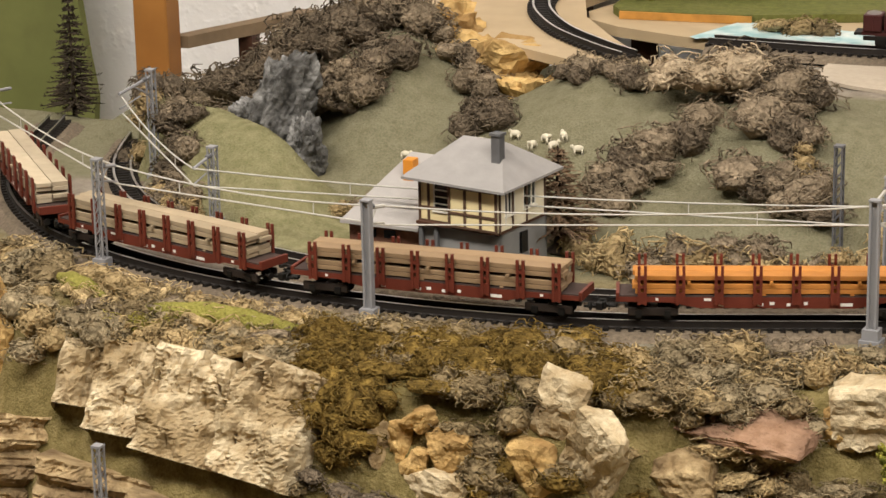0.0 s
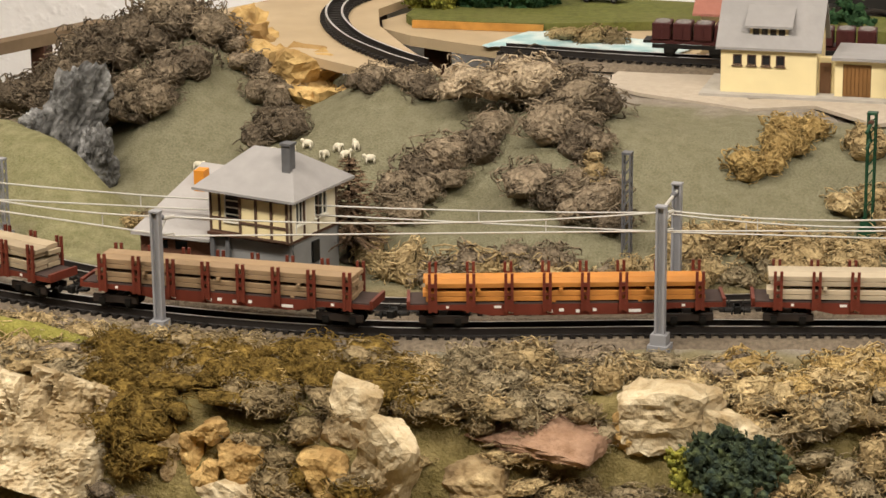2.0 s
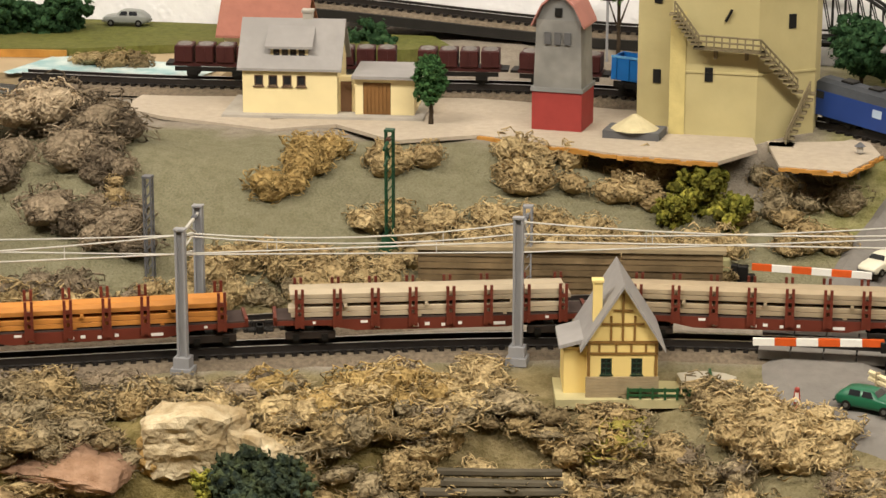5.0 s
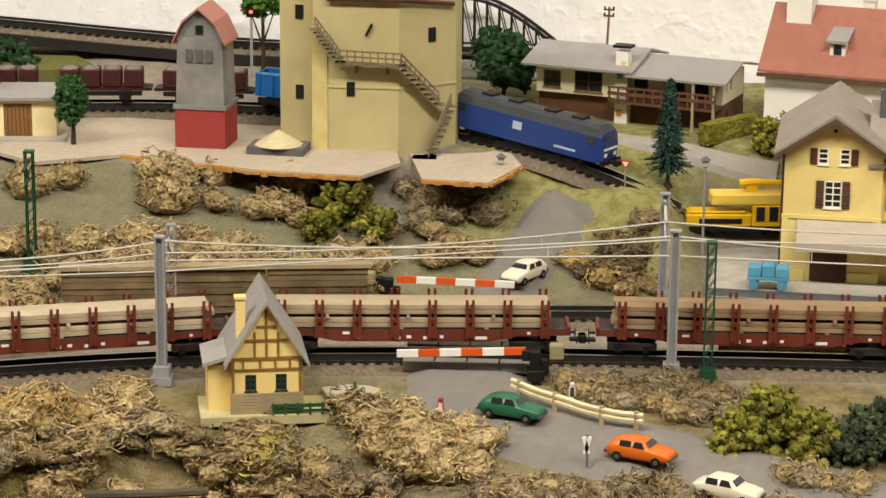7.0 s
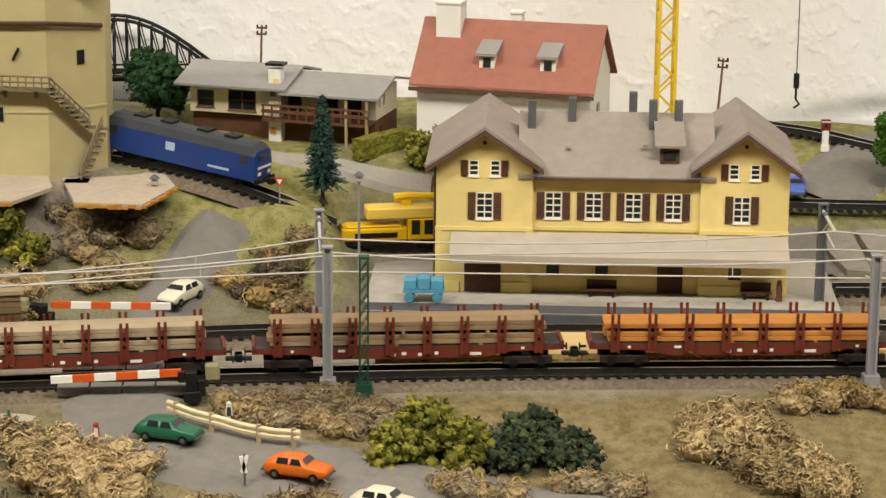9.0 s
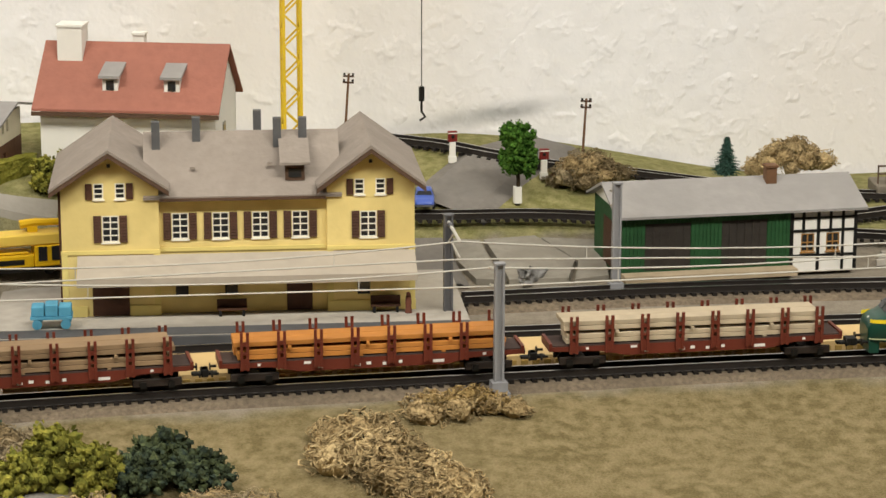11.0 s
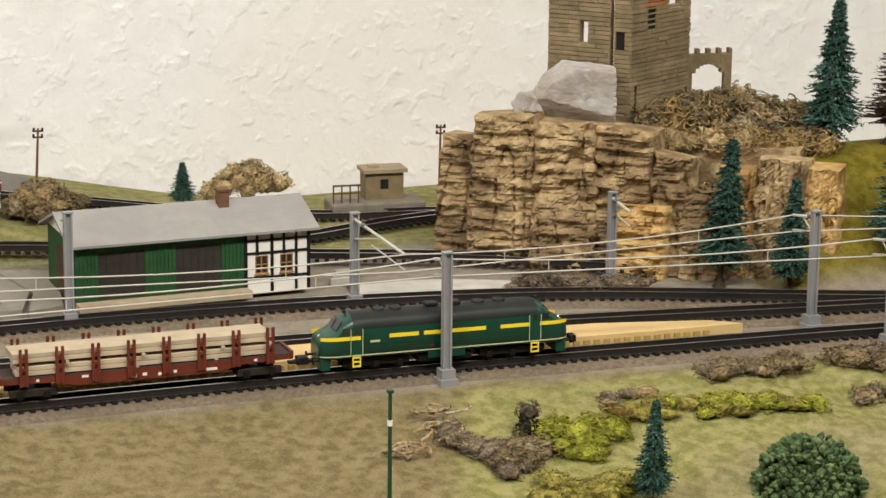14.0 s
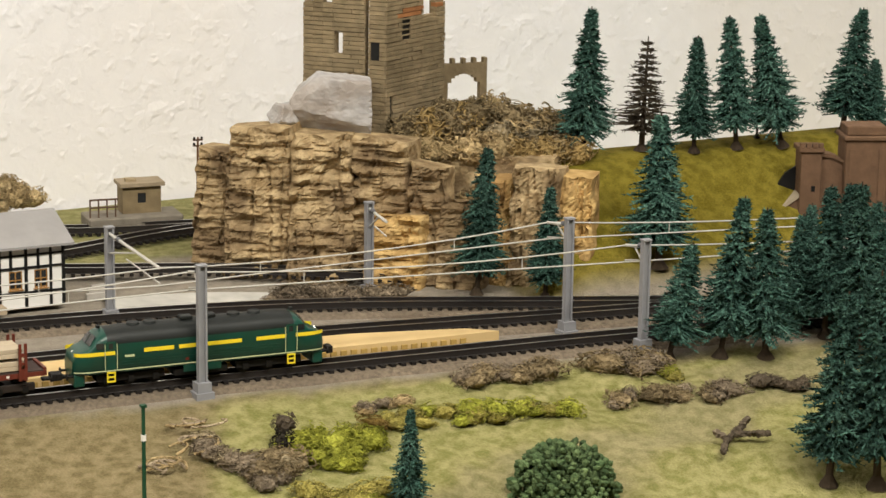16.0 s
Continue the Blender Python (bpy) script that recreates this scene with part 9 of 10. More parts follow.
# arch bridge behind the tower
br = thing("truss_bridge", -0.142, 1.492, 0.066, 0, "dark brown arched truss bridge against the wall", "bridge")
bm = bmesh.new()
def arch_z(u):
    return 4 + 28 * math.sin(math.pi * min(1, max(0, u)))
for y in (0, 14):
    top = [(110 * k / 16, y, arch_z(k / 16)) for k in range(17)]
    inn = [(x, y, z - 4) for x, y, z in top]
    b1 = bmesh.new()
    tube(b1, top, 1.1, 5)
    tube(b1, [(0, y, 0), (110, y, 0)], 1.3, 5)
    tube(b1, [(0, y, 4), (110, y, 4)], 0.7, 4)
    mm_part("chord", b1, M_UNDER, br)
    for k in range(1, 16):
        b2 = bmesh.new()
        x, _, z = top[k]
        tube(b2, [(x, y, 0), (x, y, z)], 0.6, 4)
        tube(b2, [(x, y, 0), (top[k + (1 if k < 8 else -1)][0], y, top[k + (1 if k < 8 else -1)][2])], 0.45, 4)
        mm_part("hanger", b2, M_UNDER, br)
mm_part("deck", boxes((0, 1, -3, 110, 13, -1.4)), M_UNDER, br)
mm_part("pier", boxes((-8, -2, -30, 0, 16, 0), (110, -2, -30, 118, 16, 0)), M_DARKGREY, br)
bm.free()

# ---- tower crane ----
cr = thing("tower_crane", 0.213, 1.45, 0.0, 0, "yellow lattice tower crane with a hanging hook", "crane")
M_CRANE = mat("crane_yellow", (0.72, 0.50, 0.03), 0.5, 0.06, 90, 0.02)
for sx in (-1, 1):
    for sy in (-1, 1):
        mm_part("mast_leg", boxes((sx * 4.6 - 0.8, sy * 4.6 - 0.8, 20, sx * 4.6 + 0.8, sy * 4.6 + 0.8, 215)), M_CRANE, cr)
bm = bmesh.new()
for k in range(22):
    z = 20 + 8.8 * k
    for s in (-4.6, 4.6):
        a, b = (-4.6, 4.6) if k % 2 else (4.6, -4.6)
        tube(bm, [(a, s, z), (b, s, z + 8.8)], 0.6, 4)
        tube(bm, [(s, a, z), (s, b, z + 8.8)], 0.6, 4)
mm_part("mast_lacing", bm, M_CRANE, cr)
bm = bmesh.new()
for y, z in ((-4, 215), (4, 215), (0, 222)):
    tube(bm, [(-40, y, z), (120, y, z)], 0.8, 5)
for k in range(20):
    tube(bm, [(-40 + 8 * k, -4, 215), (-36 + 8 * k, 0, 222), (-32 + 8 * k, 4, 215)], 0.5, 4)
mm_part("jib", bm, M_CRANE, cr)
mm_part("base", boxes((-14, -14, 0, 14, 14, 20)), M_CONCRETE, cr)
bm = bmesh.new()
tube(bm, [(72, 0, 215), (72, 0, 74)], 0.35, 4)
mm_part("hoist_rope", bm, M_UNDER, cr)
bm = bmesh.new()
tube(bm, [(72, 0, 74), (72, 0, 66)], 1.6, 6)
tube(bm, [(72, 0, 66), (72, 0, 60), (74, 0, 57), (71, 0, 55)], 0.7, 5)
mm_part("hook", bm, M_UNDER, cr)

# ---- poles, signals, lamps ----
def telegraph(x, y, z, h, tilt=0, label="brown telegraph pole with two crossarms"):
    s = thing("telegraph_pole", x, y, z, 0, label, "pole", "telegraph poles")
    s.matrix_basis = pose(x, y, z, 0, tilt, 0)
    bm = bmesh.new()
    tube(bm, [(0, 0, -2), (0, 0, h)], 0.8, 6, 0.6)
    mm_part("pole", bm, M_MIDBROWN, s)
    for z2 in (h - 2, h - 5.5):
        mm_part("crossarm", boxes((-3, -0.5, z2, 3, 0.5, z2 + 0.9)), M_BROWN, s)
        for xx in (-2.4, 2.4):
            mm_part("insulator", boxes((xx - 0.5, -0.5, z2 + 0.95, xx + 0.5, 0.5, z2 + 2.2)), M_UNDER, s)


telegraph(0.243, 1.46, 0.035, 46, 4)
telegraph(0.378, 1.455, 0.026, 37, 3)
telegraph(0.624, 1.46, 0.0, 48, 1)
telegraph(-0.007, 1.495, 0.05, 44, 2)


def stop_signal(x, y, z, tall, lit, label):
    s = thing("rail_signal", x, y, z, 0, label, "signal", "rail signals")
    if lit:
        bm = bmesh.new()
        tube(bm, [(0, 0, 0), (0, 0, tall)], 0.8, 6)
        mm_part("post", bm, M_MAST, s)
    else:
        mm_part("post", boxes((-2.2, -1.4, 0, 2.2, 1.4, 4), (-1.7, -1.1, 3.9, 1.7, 1.1, tall), bevel=0.3), M_WHITE_P, s, "white base of the signal")
    head = mm_part("head", boxes((-2.6, -1.2, tall, 2.6, 1.2, tall + 6.0), bevel=0.3), M_UNDER if lit else mat("dark_red_signal", (0.17, 0.022, 0.018), 0.5), s, "" if lit else "dark red signal head")
    bm = bmesh.new()
    bmesh.ops.create_uvsphere(bm, u_segments=8, v_segments=6, radius=1.0, matrix=Matrix.Translation((0, -1.2, tall + 3)))
    mm_part("lamp", bm, glow("red_lamp_on", (1.0, 0.06, 0.02), 5.0) if lit else M_UNDER, head, "red lamp" if lit else "dark lamp")
    if not lit:
        mm_part("band", boxes((-2.7, -1.35, tall + 4.6, 2.7, -1.15, tall + 5.2)), M_WHITE_P, head, "white line")
    else:
        mm_part("foot", boxes((-2.2, -2, 0, 2.2, 2, 4)), M_MAST, s)


stop_signal(0.302, 1.448, land(0.302, 1.448), 12, False, "small white signal post with a dark red head")
stop_signal(0.350, 1.431, land(0.350, 1.431), 11, False, "small white signal post with a dark red head")
stop_signal(-0.2, 1.462, 0.05, 40, True, "grey light signal showing red")
hd = thing("garden_hedge", 0.043, 1.357, land(0.055, 1.370), 48, "clipped yellow-green hedge beside the path", "hedge")
bm = bmesh.new()
box(bm, 0, -3.5, -2, 40, 3.5, 9)
bmesh.ops.subdivide_edges(bm, edges=bm.edges[:], cuts=9, use_grid_fill=True)
for v in bm.verts:
    v.co += 1.3 * Vector((noise.noise(v.co * 0.35), noise.noise(v.co * 0.35 + Vector((7, 0, 0))), noise.noise(v.co * 0.35 + Vector((0, 7, 0)))))
mm_part("hedge", bm, F_HEDGE, hd)


def street_lamp(x, y, z, h):
    s = thing("street_lamp", x, y, z, 0, "grey street lamp with a lantern head", "street lamp", "street lamps")
    bm = bmesh.new()
    tube(bm, [(0, 0, -1), (0, 0, h)], 0.7, 6, 0.5)
    mm_part("post", bm, M_MAST, s)
    mm_part("lantern", boxes((-1.6, -1.6, h, 1.6, 1.6, h + 3), bevel=0.3), M_CONCRETE, s)
    bm = bmesh.new()
    bmesh.ops.create_cone(bm, cap_ends=True, segments=8, radius1=2.8, radius2=0.4, depth=2, matrix=Matrix.Translation((0, 0, h + 4.1)))
    mm_part("hood", bm, M_MAST_D, s)


street_lamp(-0.056, 1.300, land(-0.056, 1.30), 12)
street_lamp(0.042, 1.29, land(0.042, 1.29), 46)
ys = thing("yield_sign", 0.004, 1.300, land(0.004, 1.300), 0, "small red and white triangular road sign", "road sign")
bm = bmesh.new()
tube(bm, [(0, 0, 0), (0, 0, 9)], 0.4, 5)
mm_part("post", bm, M_MAST, ys)
bm = bmesh.new()
prism(bm, [(-2.6, 12.5), (2.6, 12.5), (0, 8)], "y", -0.5, 0)
mm_part("plate", bm, M_RED, ys)
bm = bmesh.new()
prism(bm, [(-1.4, 11.8), (1.4, 11.8), (0, 9.3)], "y", -0.75, -0.52)
mm_part("face", bm, M_WHITE_P, ys)
rs = thing("road_sign", -0.010, 1.046, land(-0.010, 1.046) + 0.002, 0, "thin grey post with small white boards beside the road", "road sign")
bm = bmesh.new()
tube(bm, [(0, 0, 0), (0, 0, 13)], 0.5, 6)
mm_part("post", bm, M_MAST_D, rs)
for x0, ry in ((-2.2, 14), (1.6, -14)):
    mm_part("board", boxes((x0 - 0.8, -0.6, 5, x0 + 0.8, 0.6, 12)), M_WHITE_P, rs, "small white board", at=mpose(0, 0, 0, 0, ry, 0))
gp = thing("green_post", 0.412, 1.012, land(0.412, 1.012), 0, "thin green post with a pale ring", "post")
bm = bmesh.new()
tube(bm, [(0, 0, -3), (0, 0, 48)], 1.0, 8, 0.8)
mm_part("shaft", bm, M_MAST_G, gp)
bm = bmesh.new()
tube(bm, [(0, 0, 34), (0, 0, 36.5)], 1.15, 8)
mm_part("ring", bm, M_WHITE_P, gp, "pale ring")
mm_part("cap", boxes((-1.2, -1.2, 48, 1.2, 1.2, 49.2)), M_MAST_G, gp)
for x, y, hh in ((-0.545, 0.905, 14),):
    s = thing("yard_lamp", x, y, -0.105, 0, "grey yard lamp at the cliff foot", "lamp")
    bm = bmesh.new()
    tube(bm, [(0, 0, -5), (0, 0, hh)], 0.8, 6)
    mm_part("post", bm, M_MAST, s)
    mm_part("head", boxes((-5, -3, hh, 5, 3, hh + 2.5), bevel=0.6), M_CONCRETE, s)


# ---- level crossing gear ----
def barrier(x, y, z, way, label):
    s = thing("crossing_barrier", x, y, z, 0, label, "barrier", "crossing barriers")
    s.matrix_basis = pose(x, y, z, 0, -2.5 if way < 0 else 1.0, 0)
    mm_part("machine", boxes((-3.6, -3, 0, 3.6, 3, 4.5), (-2.4, -2.2, 4.4, 2.4, 2.2, 12.8), (-5.5, -1.6, 8.4, -2.3, 1.6, 13.2), (2.3, -1.6, 2, 5.6, 1.6, 9), bevel=0.4), M_UNDER, s)
    mm_part("counterweight", boxes((min(-way * 6, -way * 12), -2.5, 9, max(-way * 6, -way * 12), 2.5, 15.5), bevel=0.5), mat("olive_drum", (0.25, 0.23, 0.12), 0.7), s)
    for k in range(6):
        a, b = way * (4 + 9 * k), way * (13 + 9 * k)
        mm_part("arm_section", boxes((min(a, b), -0.9, 11 - 0.05 * k, max(a, b), 0.9, 14 - 0.05 * k)), mat("barrier_orange_red", (0.62, 0.10, 0.02), 0.45) if k % 2 == 0 else M_WHITE_P, s)


barrier(-0.0325, 1.118, 0.0, -1, "red and white crossing barrier, lowered in front")
barrier(-0.104, 1.222, 0.0, 1, "red and white crossing barrier, lowered behind the tracks")
gr = thing("guard_rail", 0, 0, 0, 0, "bent pale wooden guard rail beside the road", "guard rail")
gl = curve([(-0.042, 1.101), (-0.028, 1.090), (-0.010, 1.080), (0.012, 1.072)], 8)
for dz in (0.0062, 0.0086):
    bm = bmesh.new()
    tube(bm, [(p.x, p.y, land(p.x, p.y) + dz) for p in gl], 0.0012, 6)
    part("rail", bm, mat("cream_rail", (0.66, 0.57, 0.36), 0.6), gr)
for k in (2, 10, 18, 23):
    p = gl[k]
    part("post", boxes((p.x - 0.001, p.y - 0.001, land(p.x, p.y) - 0.001, p.x + 0.001, p.y + 0.001, land(p.x, p.y) + 0.010)), M_TAN, gr)


# ---- road vehicles ----
def car(x, y, z, turn, col, label, hatch=True):
    s = thing("car", x, y, z, turn, label, "car", "cars on the road")
    paint = mat("paint_" + label.split()[0] + label.split()[1], col, 0.35, 0.04, 90, 0.0, spec=0.5)
    bm = bmesh.new()
    rings = []
    tail = ((9.6, 5.2, 1.7, 6.1, 8.4), (12.0, 5.0, 1.9, 5.9, 6.6)) if hatch else ((9.6, 5.2, 1.7, 6.0, 6.5), (12.0, 5.0, 1.9, 5.6, 5.9))
    for xx, w, z0, zb, zt in ((-13.6, 4.0, 2.7, 4.2, 4.4), (-12.6, 4.8, 2.0, 5.0, 5.3), (-9.5, 5.2, 1.7, 5.6, 6.0), (-5.6, 5.3, 1.6, 6.0, 6.5), (-2.6, 5.3, 1.6, 6.2, 9.0), (1.5, 5.3, 1.6, 6.2, 9.3), (6.0, 5.3, 1.6, 6.2, 9.1), *tail, (13.4, 4.2, 2.7, 4.8, 5.0)):
        wt = w - 0.6 if zt - zb < 1.2 else w - 1.3
        half = [(-w * 0.9, z0), (-w, z0 + 1.0), (-w, zb - 0.6), (-w + 0.25, zb), (-wt, zt - 0.35), (-wt + 0.9, zt)]
        rings.append([(xx, y, z) for y, z in half + [(-y, z) for y, z in half[::-1]]])
    loft(bm, rings)
    mm_part("body", bm, paint, s, smooth=True)
    for yy in (-1, 1):
        bm = bmesh.new()
        for x0, x1 in ((-3.6, 1.6), (2.4, 7.4)):
            q = [bm.verts.new(p) for p in ((x0, yy * 5.14, 6.4), (x1, yy * 5.14, 6.4), (x1 - 0.4, yy * 4.25, 8.7), (x0 + (1.5 if x0 < 0 else 0), yy * 4.25, 8.7))]
            bm.faces.new(q)
        mm_part("side_window", bm, M_GLASS, s)
    bm = bmesh.new()
    bm.faces.new([bm.verts.new(p) for p in ((-5.25, -4.3, 6.95), (-5.25, 4.3, 6.95), (-3.15, 3.4, 8.75), (-3.15, -3.4, 8.75))])
    mm_part("windscreen", bm, M_GLASS, s)
    for xx in (-8.4, 8.0):
        for yy in (-4.9, 4.9):
            bm = bmesh.new()
            bmesh.ops.create_cone(bm, cap_ends=True, segments=14, radius1=2.0, radius2=2.0, depth=1.5, matrix=Matrix.Translation((xx, yy, 2.0)) @ Matrix.Rotation(radians(90), 4, "X"))
            w = mm_part("wheel", bm, M_UNDER, s)
            bm = bmesh.new()
            bmesh.ops.create_cone(bm, cap_ends=True, segments=10, radius1=1.0, radius2=1.0, depth=1.7, matrix=Matrix.Translation((xx, yy, 2.0)) @ Matrix.Rotation(radians(90), 4, "X"))
            mm_part("hub", bm, M_STEEL, w)
    for xx in (-13.9, 13.6):
        mm_part("bumper", boxes((xx, -4.6, 2.4, xx + 0.5, 4.6, 3.4)), M_STEEL, s)
    return s


def on_road(x, y):
    return land(x, y) + 0.002


car(-0.041, 1.082, on_road(-0.041, 1.082), 158, (0.010, 0.11, 0.055), "green hatchback car on the crossing road")
car(0.011, 1.049, on_road(0.011, 1.049), 156, (0.62, 0.13, 0.008), "orange estate car on the crossing road")
car(0.044, 1.023, on_road(0.044, 1.023), 154, (0.66, 0.61, 0.48), "cream saloon car on the crossing road", False)
car(-0.042, 1.243, on_road(-0.042, 1.243), 60, (0.68, 0.64, 0.52), "cream estate car waiting behind the barrier")
car(0.277, 1.402, on_road(0.277, 1.402), 80, (0.05, 0.10, 0.42), "blue small car beside the station")
car(-0.487, 1.500, 0.0588, 4, (0.22, 0.23, 0.22), "grey car parked on the far grass mat")
yt = thing("yellow_railcar", 0.060, 1.327, land(0.060, 1.327) + 0.0005, 6, "yellow works railcar with a crane boom behind the station", "rail vehicle")
yt.matrix_basis = pose(0.060, 1.316, land(0.060, 1.316) + 0.0005, 0, 0, 6) @ Matrix.Scale(0.84, 4)
M_YV = mat("machine_yellow", (0.72, 0.44, 0.01), 0.4, 0.05, 90, 0.02)
mm_part("frame", boxes((-33, -7.5, 3, 33, 7.5, 5.4)), M_UNDER, yt)
mm_part("hood", boxes((-32, -7.6, 5.45, 7, 7.6, 13), (-29, -6, 13.02, 4, 6, 14.4), bevel=0.8), M_YV, yt)
mm_part("grille", boxes((-24, -7.9, 7.5, 1, -7.62, 10.5)), M_UNDER, yt, "dark grille")
cab = mm_part("cab", boxes((7.1, -7.8, 5.45, 25, 7.8, 18.0), bevel=0.6), M_YV, yt)
for k in range(2):
    mm_part("pane", boxes((9.2 + 7.6 * k, -8.1, 9, 14.2 + 7.6 * k, -7.82, 17.5)), M_GLASS, cab)
mm_part("upper_body", boxes((-17, -7, 18.05, 29, 7, 25), bevel=0.9), mat("pale_machine_yellow", (0.78, 0.55, 0.10), 0.4, 0.05, 90, 0.02), yt, "paler yellow upper body")
bm = bmesh.new()
tube(bm, [(0, 0, 29.5), (8, 0, 30.5), (52, 0, 28.5)], 2.8, 8, 1.8)
mm_part("boom", bm, M_YV, yt, "yellow crane boom")
mm_part("boom_seat", boxes((4, -2, 25.05, 10, 2, 28.5)), M_YV, yt)
for x in (-20, 20):
    bogie(yt, x, 2, 9)
ct = thing("luggage_cart", 0.0705, 1.238, 0.0085, -6, "blue wooden luggage cart on the platform", "cart")
M_CART = mat("cart_light_blue", (0.09, 0.30, 0.45), 0.6, 0.15, 120, 0.1)
mm_part("bed", boxes((-9.5, -5, 4.6, 9.5, 5, 6)), M_CART, ct)
for k in range(3):
    mm_part("crate", boxes((-9 + 6.2 * k, -4.4, 6.05, -3.2 + 6.2 * k, 4.4, 10.5 + (k % 2)), bevel=0.3), M_CART, ct)
for x in (-6.5, 6.5):
    for y in (-4.4, 4.4):
        bm = bmesh.new()
        bmesh.ops.create_cone(bm, cap_ends=True, segments=12, radius1=2.3, radius2=2.3, depth=1, matrix=Matrix.Translation((x, y, 2.3)) @ Matrix.Rotation(radians(90), 4, "X"))
        mm_part("wheel", bm, M_CART, ct)

# ---- brown viaduct at the far right ----
vd = thing("viaduct", 0.892, 1.228, 0.0, -24, "brown stone viaduct with a corner pier and stepped tower", "viaduct")
M_VIA = mat("brown_viaduct_stone", (0.150, 0.088, 0.052), 0.85, 0.22, 150, 0.25, big=(0.105, 0.062, 0.038))
pier = mm_part("pier", boxes((0, -5, -2, 12, 10, 60), (-1.2, -6.2, 60.02, 13.2, 11.2, 63), bevel=0.5), M_VIA, vd)
for k in range(4):
    mm_part("merlon", boxes((-0.8 + 3.5 * k, -6.4, 63.05, 1.6 + 3.5 * k, -3.6, 65.5)), M_VIA, pier)
# black plate in place of the shade in a loophole
mm_part("loophole", boxes((6.5, -5.4, 38, 8.5, -4.9, 41)), M_BLACK, pier)
bm = bmesh.new()
prism(bm, [(12, 0), (25, 0), (25, 53), (22, 55), (18, 56.5), (12, 57)], "y", -1, 7)
wall = mm_part("spandrel", bm, M_VIA, vd)
bm = bmesh.new()
prism(bm, [(12, 57), (18, 56.5), (22, 55), (25, 53), (25, 55), (22, 57), (18, 58.5), (12, 59)], "y", -2, 8)
mm_part("coping", bm, M_VIA, wall)
tower = mm_part("tower", boxes((25, -6, -2, 49, 14, 67), (23.6, -7.4, 67.02, 50.4, 15.4, 69.6), (25.5, -5, 69.64, 48, 13, 75), bevel=0.5), M_VIA, vd)
for bx in ((27, -6.5, 6, 30, -5.9, 62), (44, -6.5, 6, 47, -5.9, 62)):
    mm_part("pilaster", boxes(bx), M_VIA, tower)
bm = bmesh.new()
prism(bm, [(0, -2), (-32, -2), (-32, 4), (-14, 24), (0, 34)], "y", -3, 6)
wing = mm_part("wing_wall", bm, M_VIA, vd, "sloping wing wall")
bm = bmesh.new()
prism(bm, [(0, 34), (-14, 24), (-32, 4), (-32, 6), (-14.5, 26), (0, 36.2)], "y", -4, 7)
mm_part("coping", bm, mat("pale_coping", (0.36, 0.30, 0.22), 0.85), wing, "pale stone coping")
# flat black plate for the shade under the tunnel arch
bm = bmesh.new()
prism(bm, [(0, 30), (-12, 22), (-16, 30), (-6, 46), (0, 50)], "y", 7.2, 9)
mm_part("tunnel_mouth", bm, M_BLACK, vd, "black plate standing in for the shade in the tunnel mouth")
mm_part("low_wall", boxes((49.05, -3, -2, 90, 8, 44), (50.5, -4, 44.02, 90, 9, 46.5)), M_VIA, vd)

tw = thing("dry_twig", 0.690, 0.995, land(0.690, 0.995) + 0.001, 0, "dry dark brown lichen twig lying on the meadow", "twig")
for pts in ([(-15, -14, 0), (-8, -6, 1.5), (2, 2, 2), (10, 9, 1.5), (17, 14, 3)], [(0, 0, 2), (8, -1, 1.5), (15, -5, 2)], [(-5, -4, 1.5), (-8, 2, 3)]):
    bm = bmesh.new()
    tube(bm, curve(pts, 5), 1.5, 6, 0.9)
    for q in curve(pts, 4):
        for v in bmesh.ops.create_icosphere(bm, subdivisions=1, radius=1.9)["verts"]:
            v.co = v.co * (1 + 0.6 * noise.noise(v.co * 2 + q)) + q
    mm_part("branch", bm, LICHEN["dusk"], tw)
for x, y, n_loop in ((0.463, 1.086, 5), (0.438, 1.050, 6), (0.452, 1.066, 4)):
    rng = random.Random(int(x * 1e4))
    td = thing("dry_tendril", x, y, land(x, y), 0, "dry pale tan plant tendrils curled on the meadow", "dry plant", "dry tendrils")
    for k in range(n_loop):
        a0, rr, cx, cy = rng.uniform(0, 6.28), rng.uniform(4, 10), rng.uniform(-7, 7), rng.uniform(-5, 5)
        bm = bmesh.new()
        tube(bm, [(cx + rr * math.cos(a0 + 0.5 * q), cy + rr * 0.8 * math.sin(a0 + 0.5 * q), 1.0 + 3.0 * math.sin(0.33 * q)) for q in range(9)], 0.7, 5, 0.45)
        mm_part("tendril", bm, LICHEN["tan"] if k % 2 else LICHEN["pink"], td)

# ---- figurines: plain little shapes ----
M_SHEEP = mat("off_white_figurine", (0.62, 0.57, 0.45), 0.8, 0.1, 300, 0.2)
bm = bmesh.new()
bmesh.ops.create_uvsphere(bm, u_segments=10, v_segments=6, radius=2.2, matrix=Matrix.Translation((0, 0, 3.0)) @ Matrix.Diagonal((1.25, 0.75, 0.75, 1)))
bmesh.ops.create_uvsphere(bm, u_segments=8, v_segments=5, radius=1.0, matrix=Matrix.Translation((2.8, 0, 4.0)))
for x in (-1.8, 1.8):
    for y in (-0.9, 0.9):
        box(bm, x - 0.4, y - 0.4, 0, x + 0.4, y + 0.4, 3)
bmesh.ops.scale(bm, vec=(0.00105, 0.00105, 0.00105), verts=bm.verts)
SHEEP = mesh_of(bm, "sheep_figurine", M_SHEEP, True)
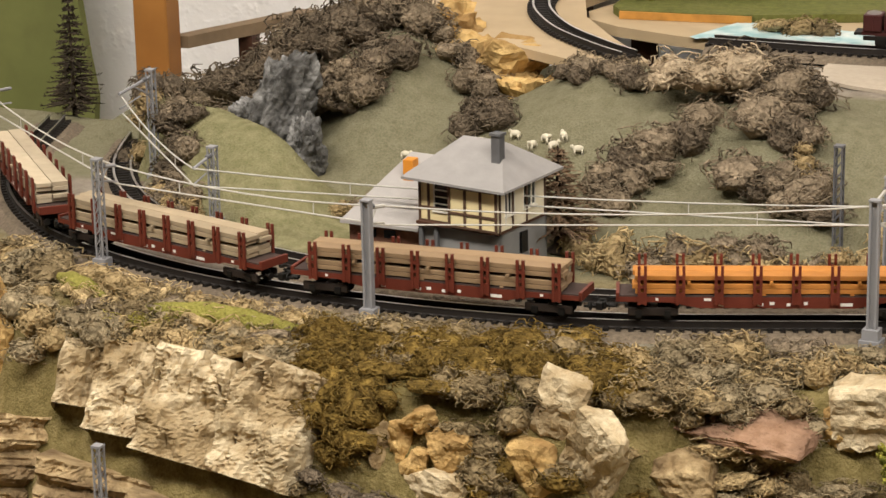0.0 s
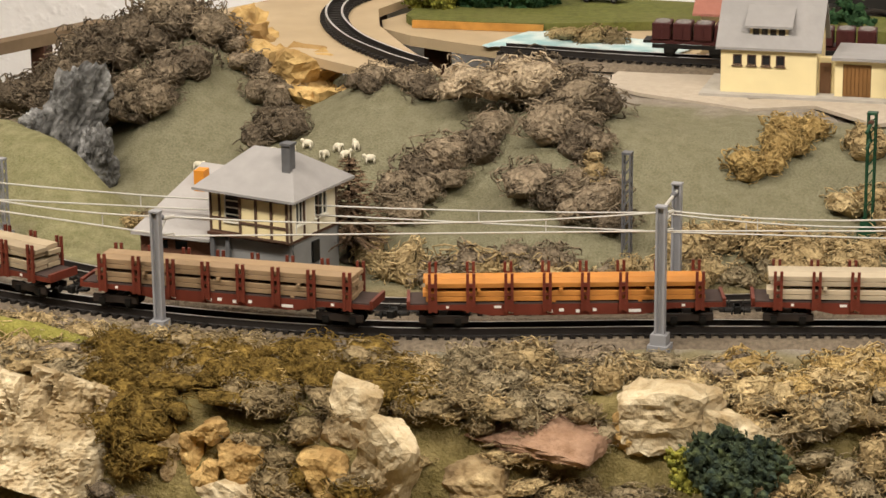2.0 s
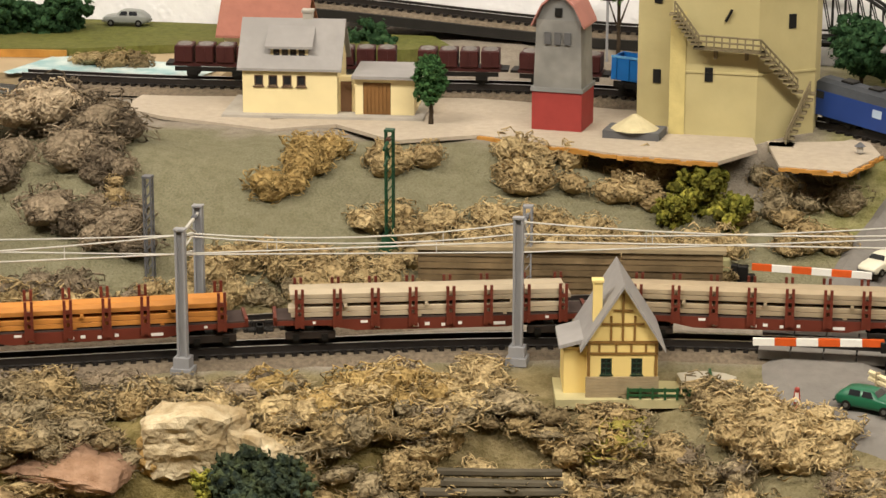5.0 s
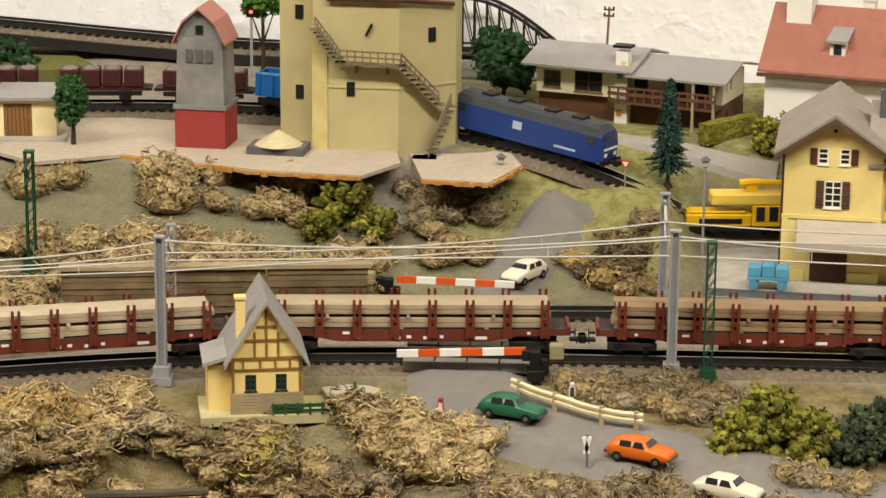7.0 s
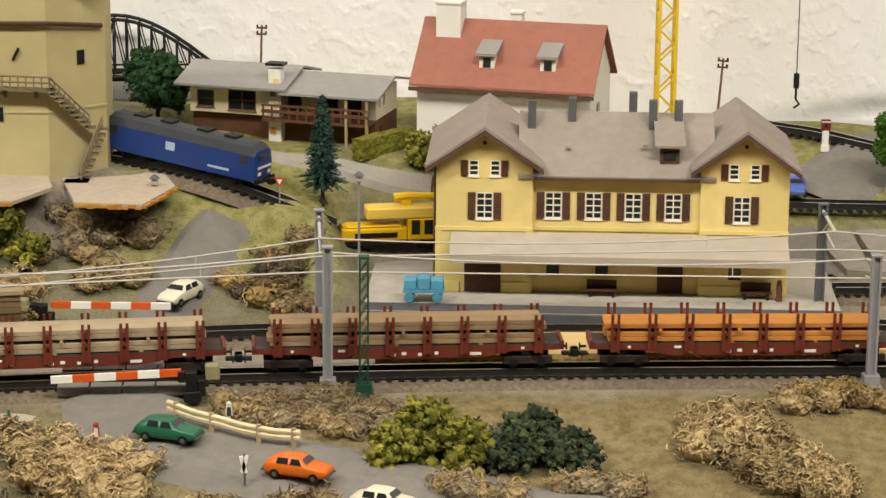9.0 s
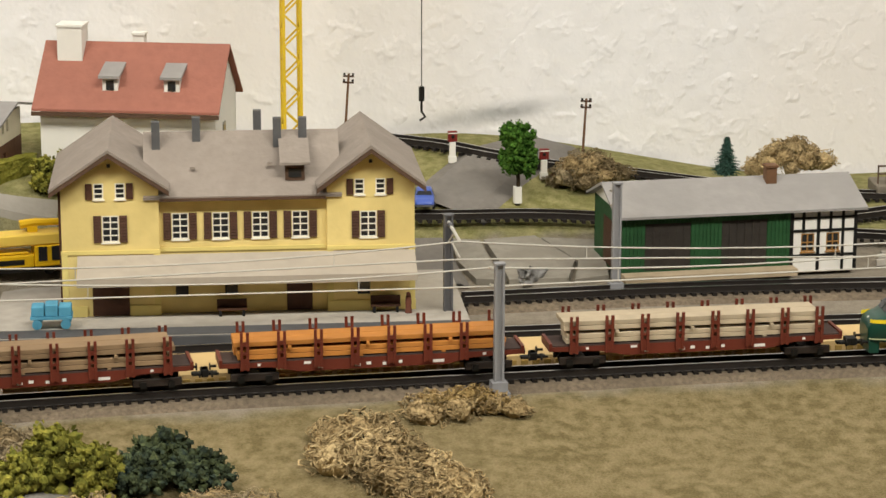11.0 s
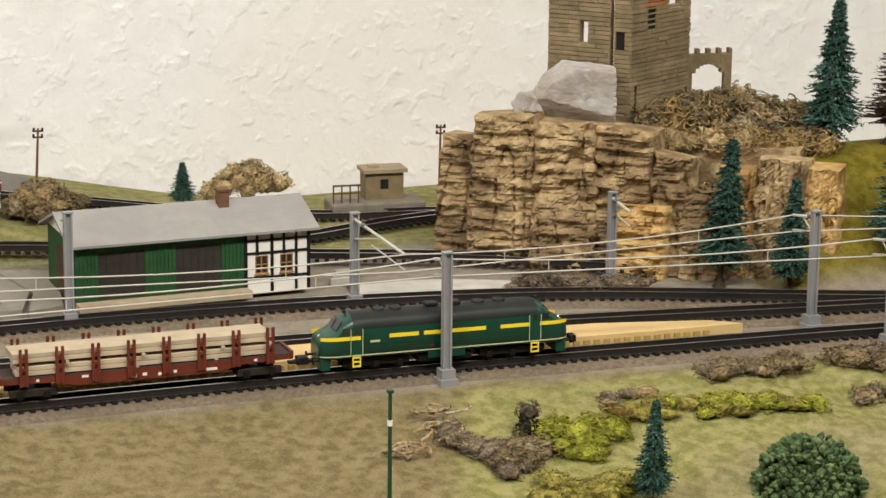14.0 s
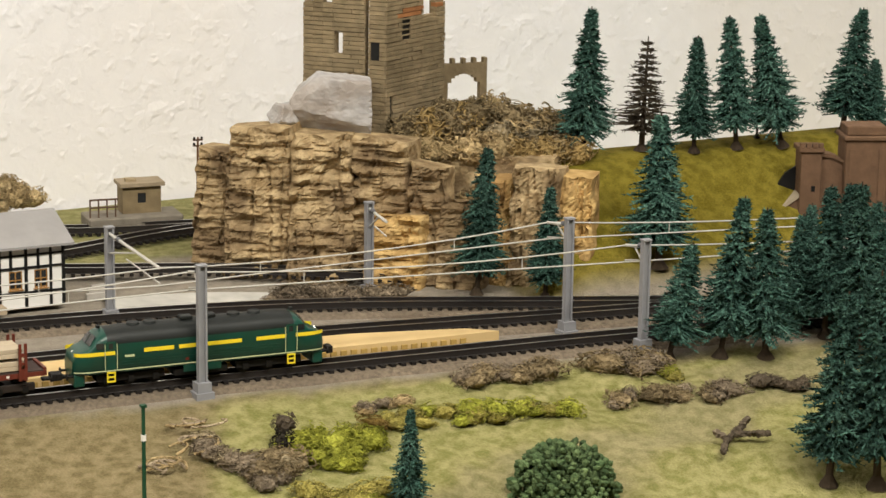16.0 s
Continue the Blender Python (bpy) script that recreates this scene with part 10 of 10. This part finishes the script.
for k, (x, y) in enumerate([(-0.613, 1.221), (-0.584, 1.215), (-0.581, 1.207), (-0.566, 1.21), (-0.607, 1.200), (-0.608, 1.176), (-0.553, 1.206), (-0.546, 1.209), (-0.533, 1.200), (-0.527, 1.203), (-0.521, 1.198), (-0.518, 1.204), (-0.507, 1.196)]):
    o = tagged(new("sheep_figurine", SHEEP), "tiny off-white sheep figurine on the meadow", "figurine", "sheep on the meadow")
    o.matrix_basis = pose(x, y, land(x, y) - 0.001, 0, 0, (k * 77) % 360)


def pawn(x, y, z, c1, c2, label):
    """A plain turned peg in two colours."""
    cols = {"white": (0.62, 0.58, 0.54), "brown": (0.16, 0.06, 0.04), "dark": (0.05, 0.035, 0.035), "red": (0.30, 0.05, 0.04)}
    bm = bmesh.new()
    bmesh.ops.create_cone(bm, cap_ends=True, segments=10, radius1=1.7, radius2=1.3, depth=4.2, matrix=Matrix.Translation((0, 0, 2.1)))
    low = len(bm.faces)
    bmesh.ops.create_cone(bm, cap_ends=True, segments=10, radius1=1.6, radius2=1.3, depth=3.8, matrix=Matrix.Translation((0, 0, 6.1)))
    bmesh.ops.create_uvsphere(bm, u_segments=10, v_segments=6, radius=1.15, matrix=Matrix.Translation((0, 0, 9.0)))
    bm.faces.ensure_lookup_table()
    for f in bm.faces[low:]:
        f.material_index = 1
    bmesh.ops.scale(bm, vec=(0.001, 0.001, 0.001), verts=bm.verts)
    o = tagged(new("figurine", mesh_of(bm, "figurine", [mat("figurine_" + c, cols[c], 0.7) for c in (c1, c2)])), label, "figurine", "toy figurines")
    o.matrix_basis = pose(x, y, z)


pawn(-0.070, 1.081, on_road(-0.070, 1.081), "white", "red", "plain white and red toy figurine on the road")
pawn(-0.017, 1.098, land(-0.017, 1.098), "dark", "white", "plain dark and white toy figurine by the barrier")
pawn(0.236, 1.232, 0.008, "brown", "brown", "plain brown toy figurine on the platform")
pawn(-0.578, 1.135, land(-0.578, 1.135), "dark", "dark", "plain dark toy figurine near the shed")
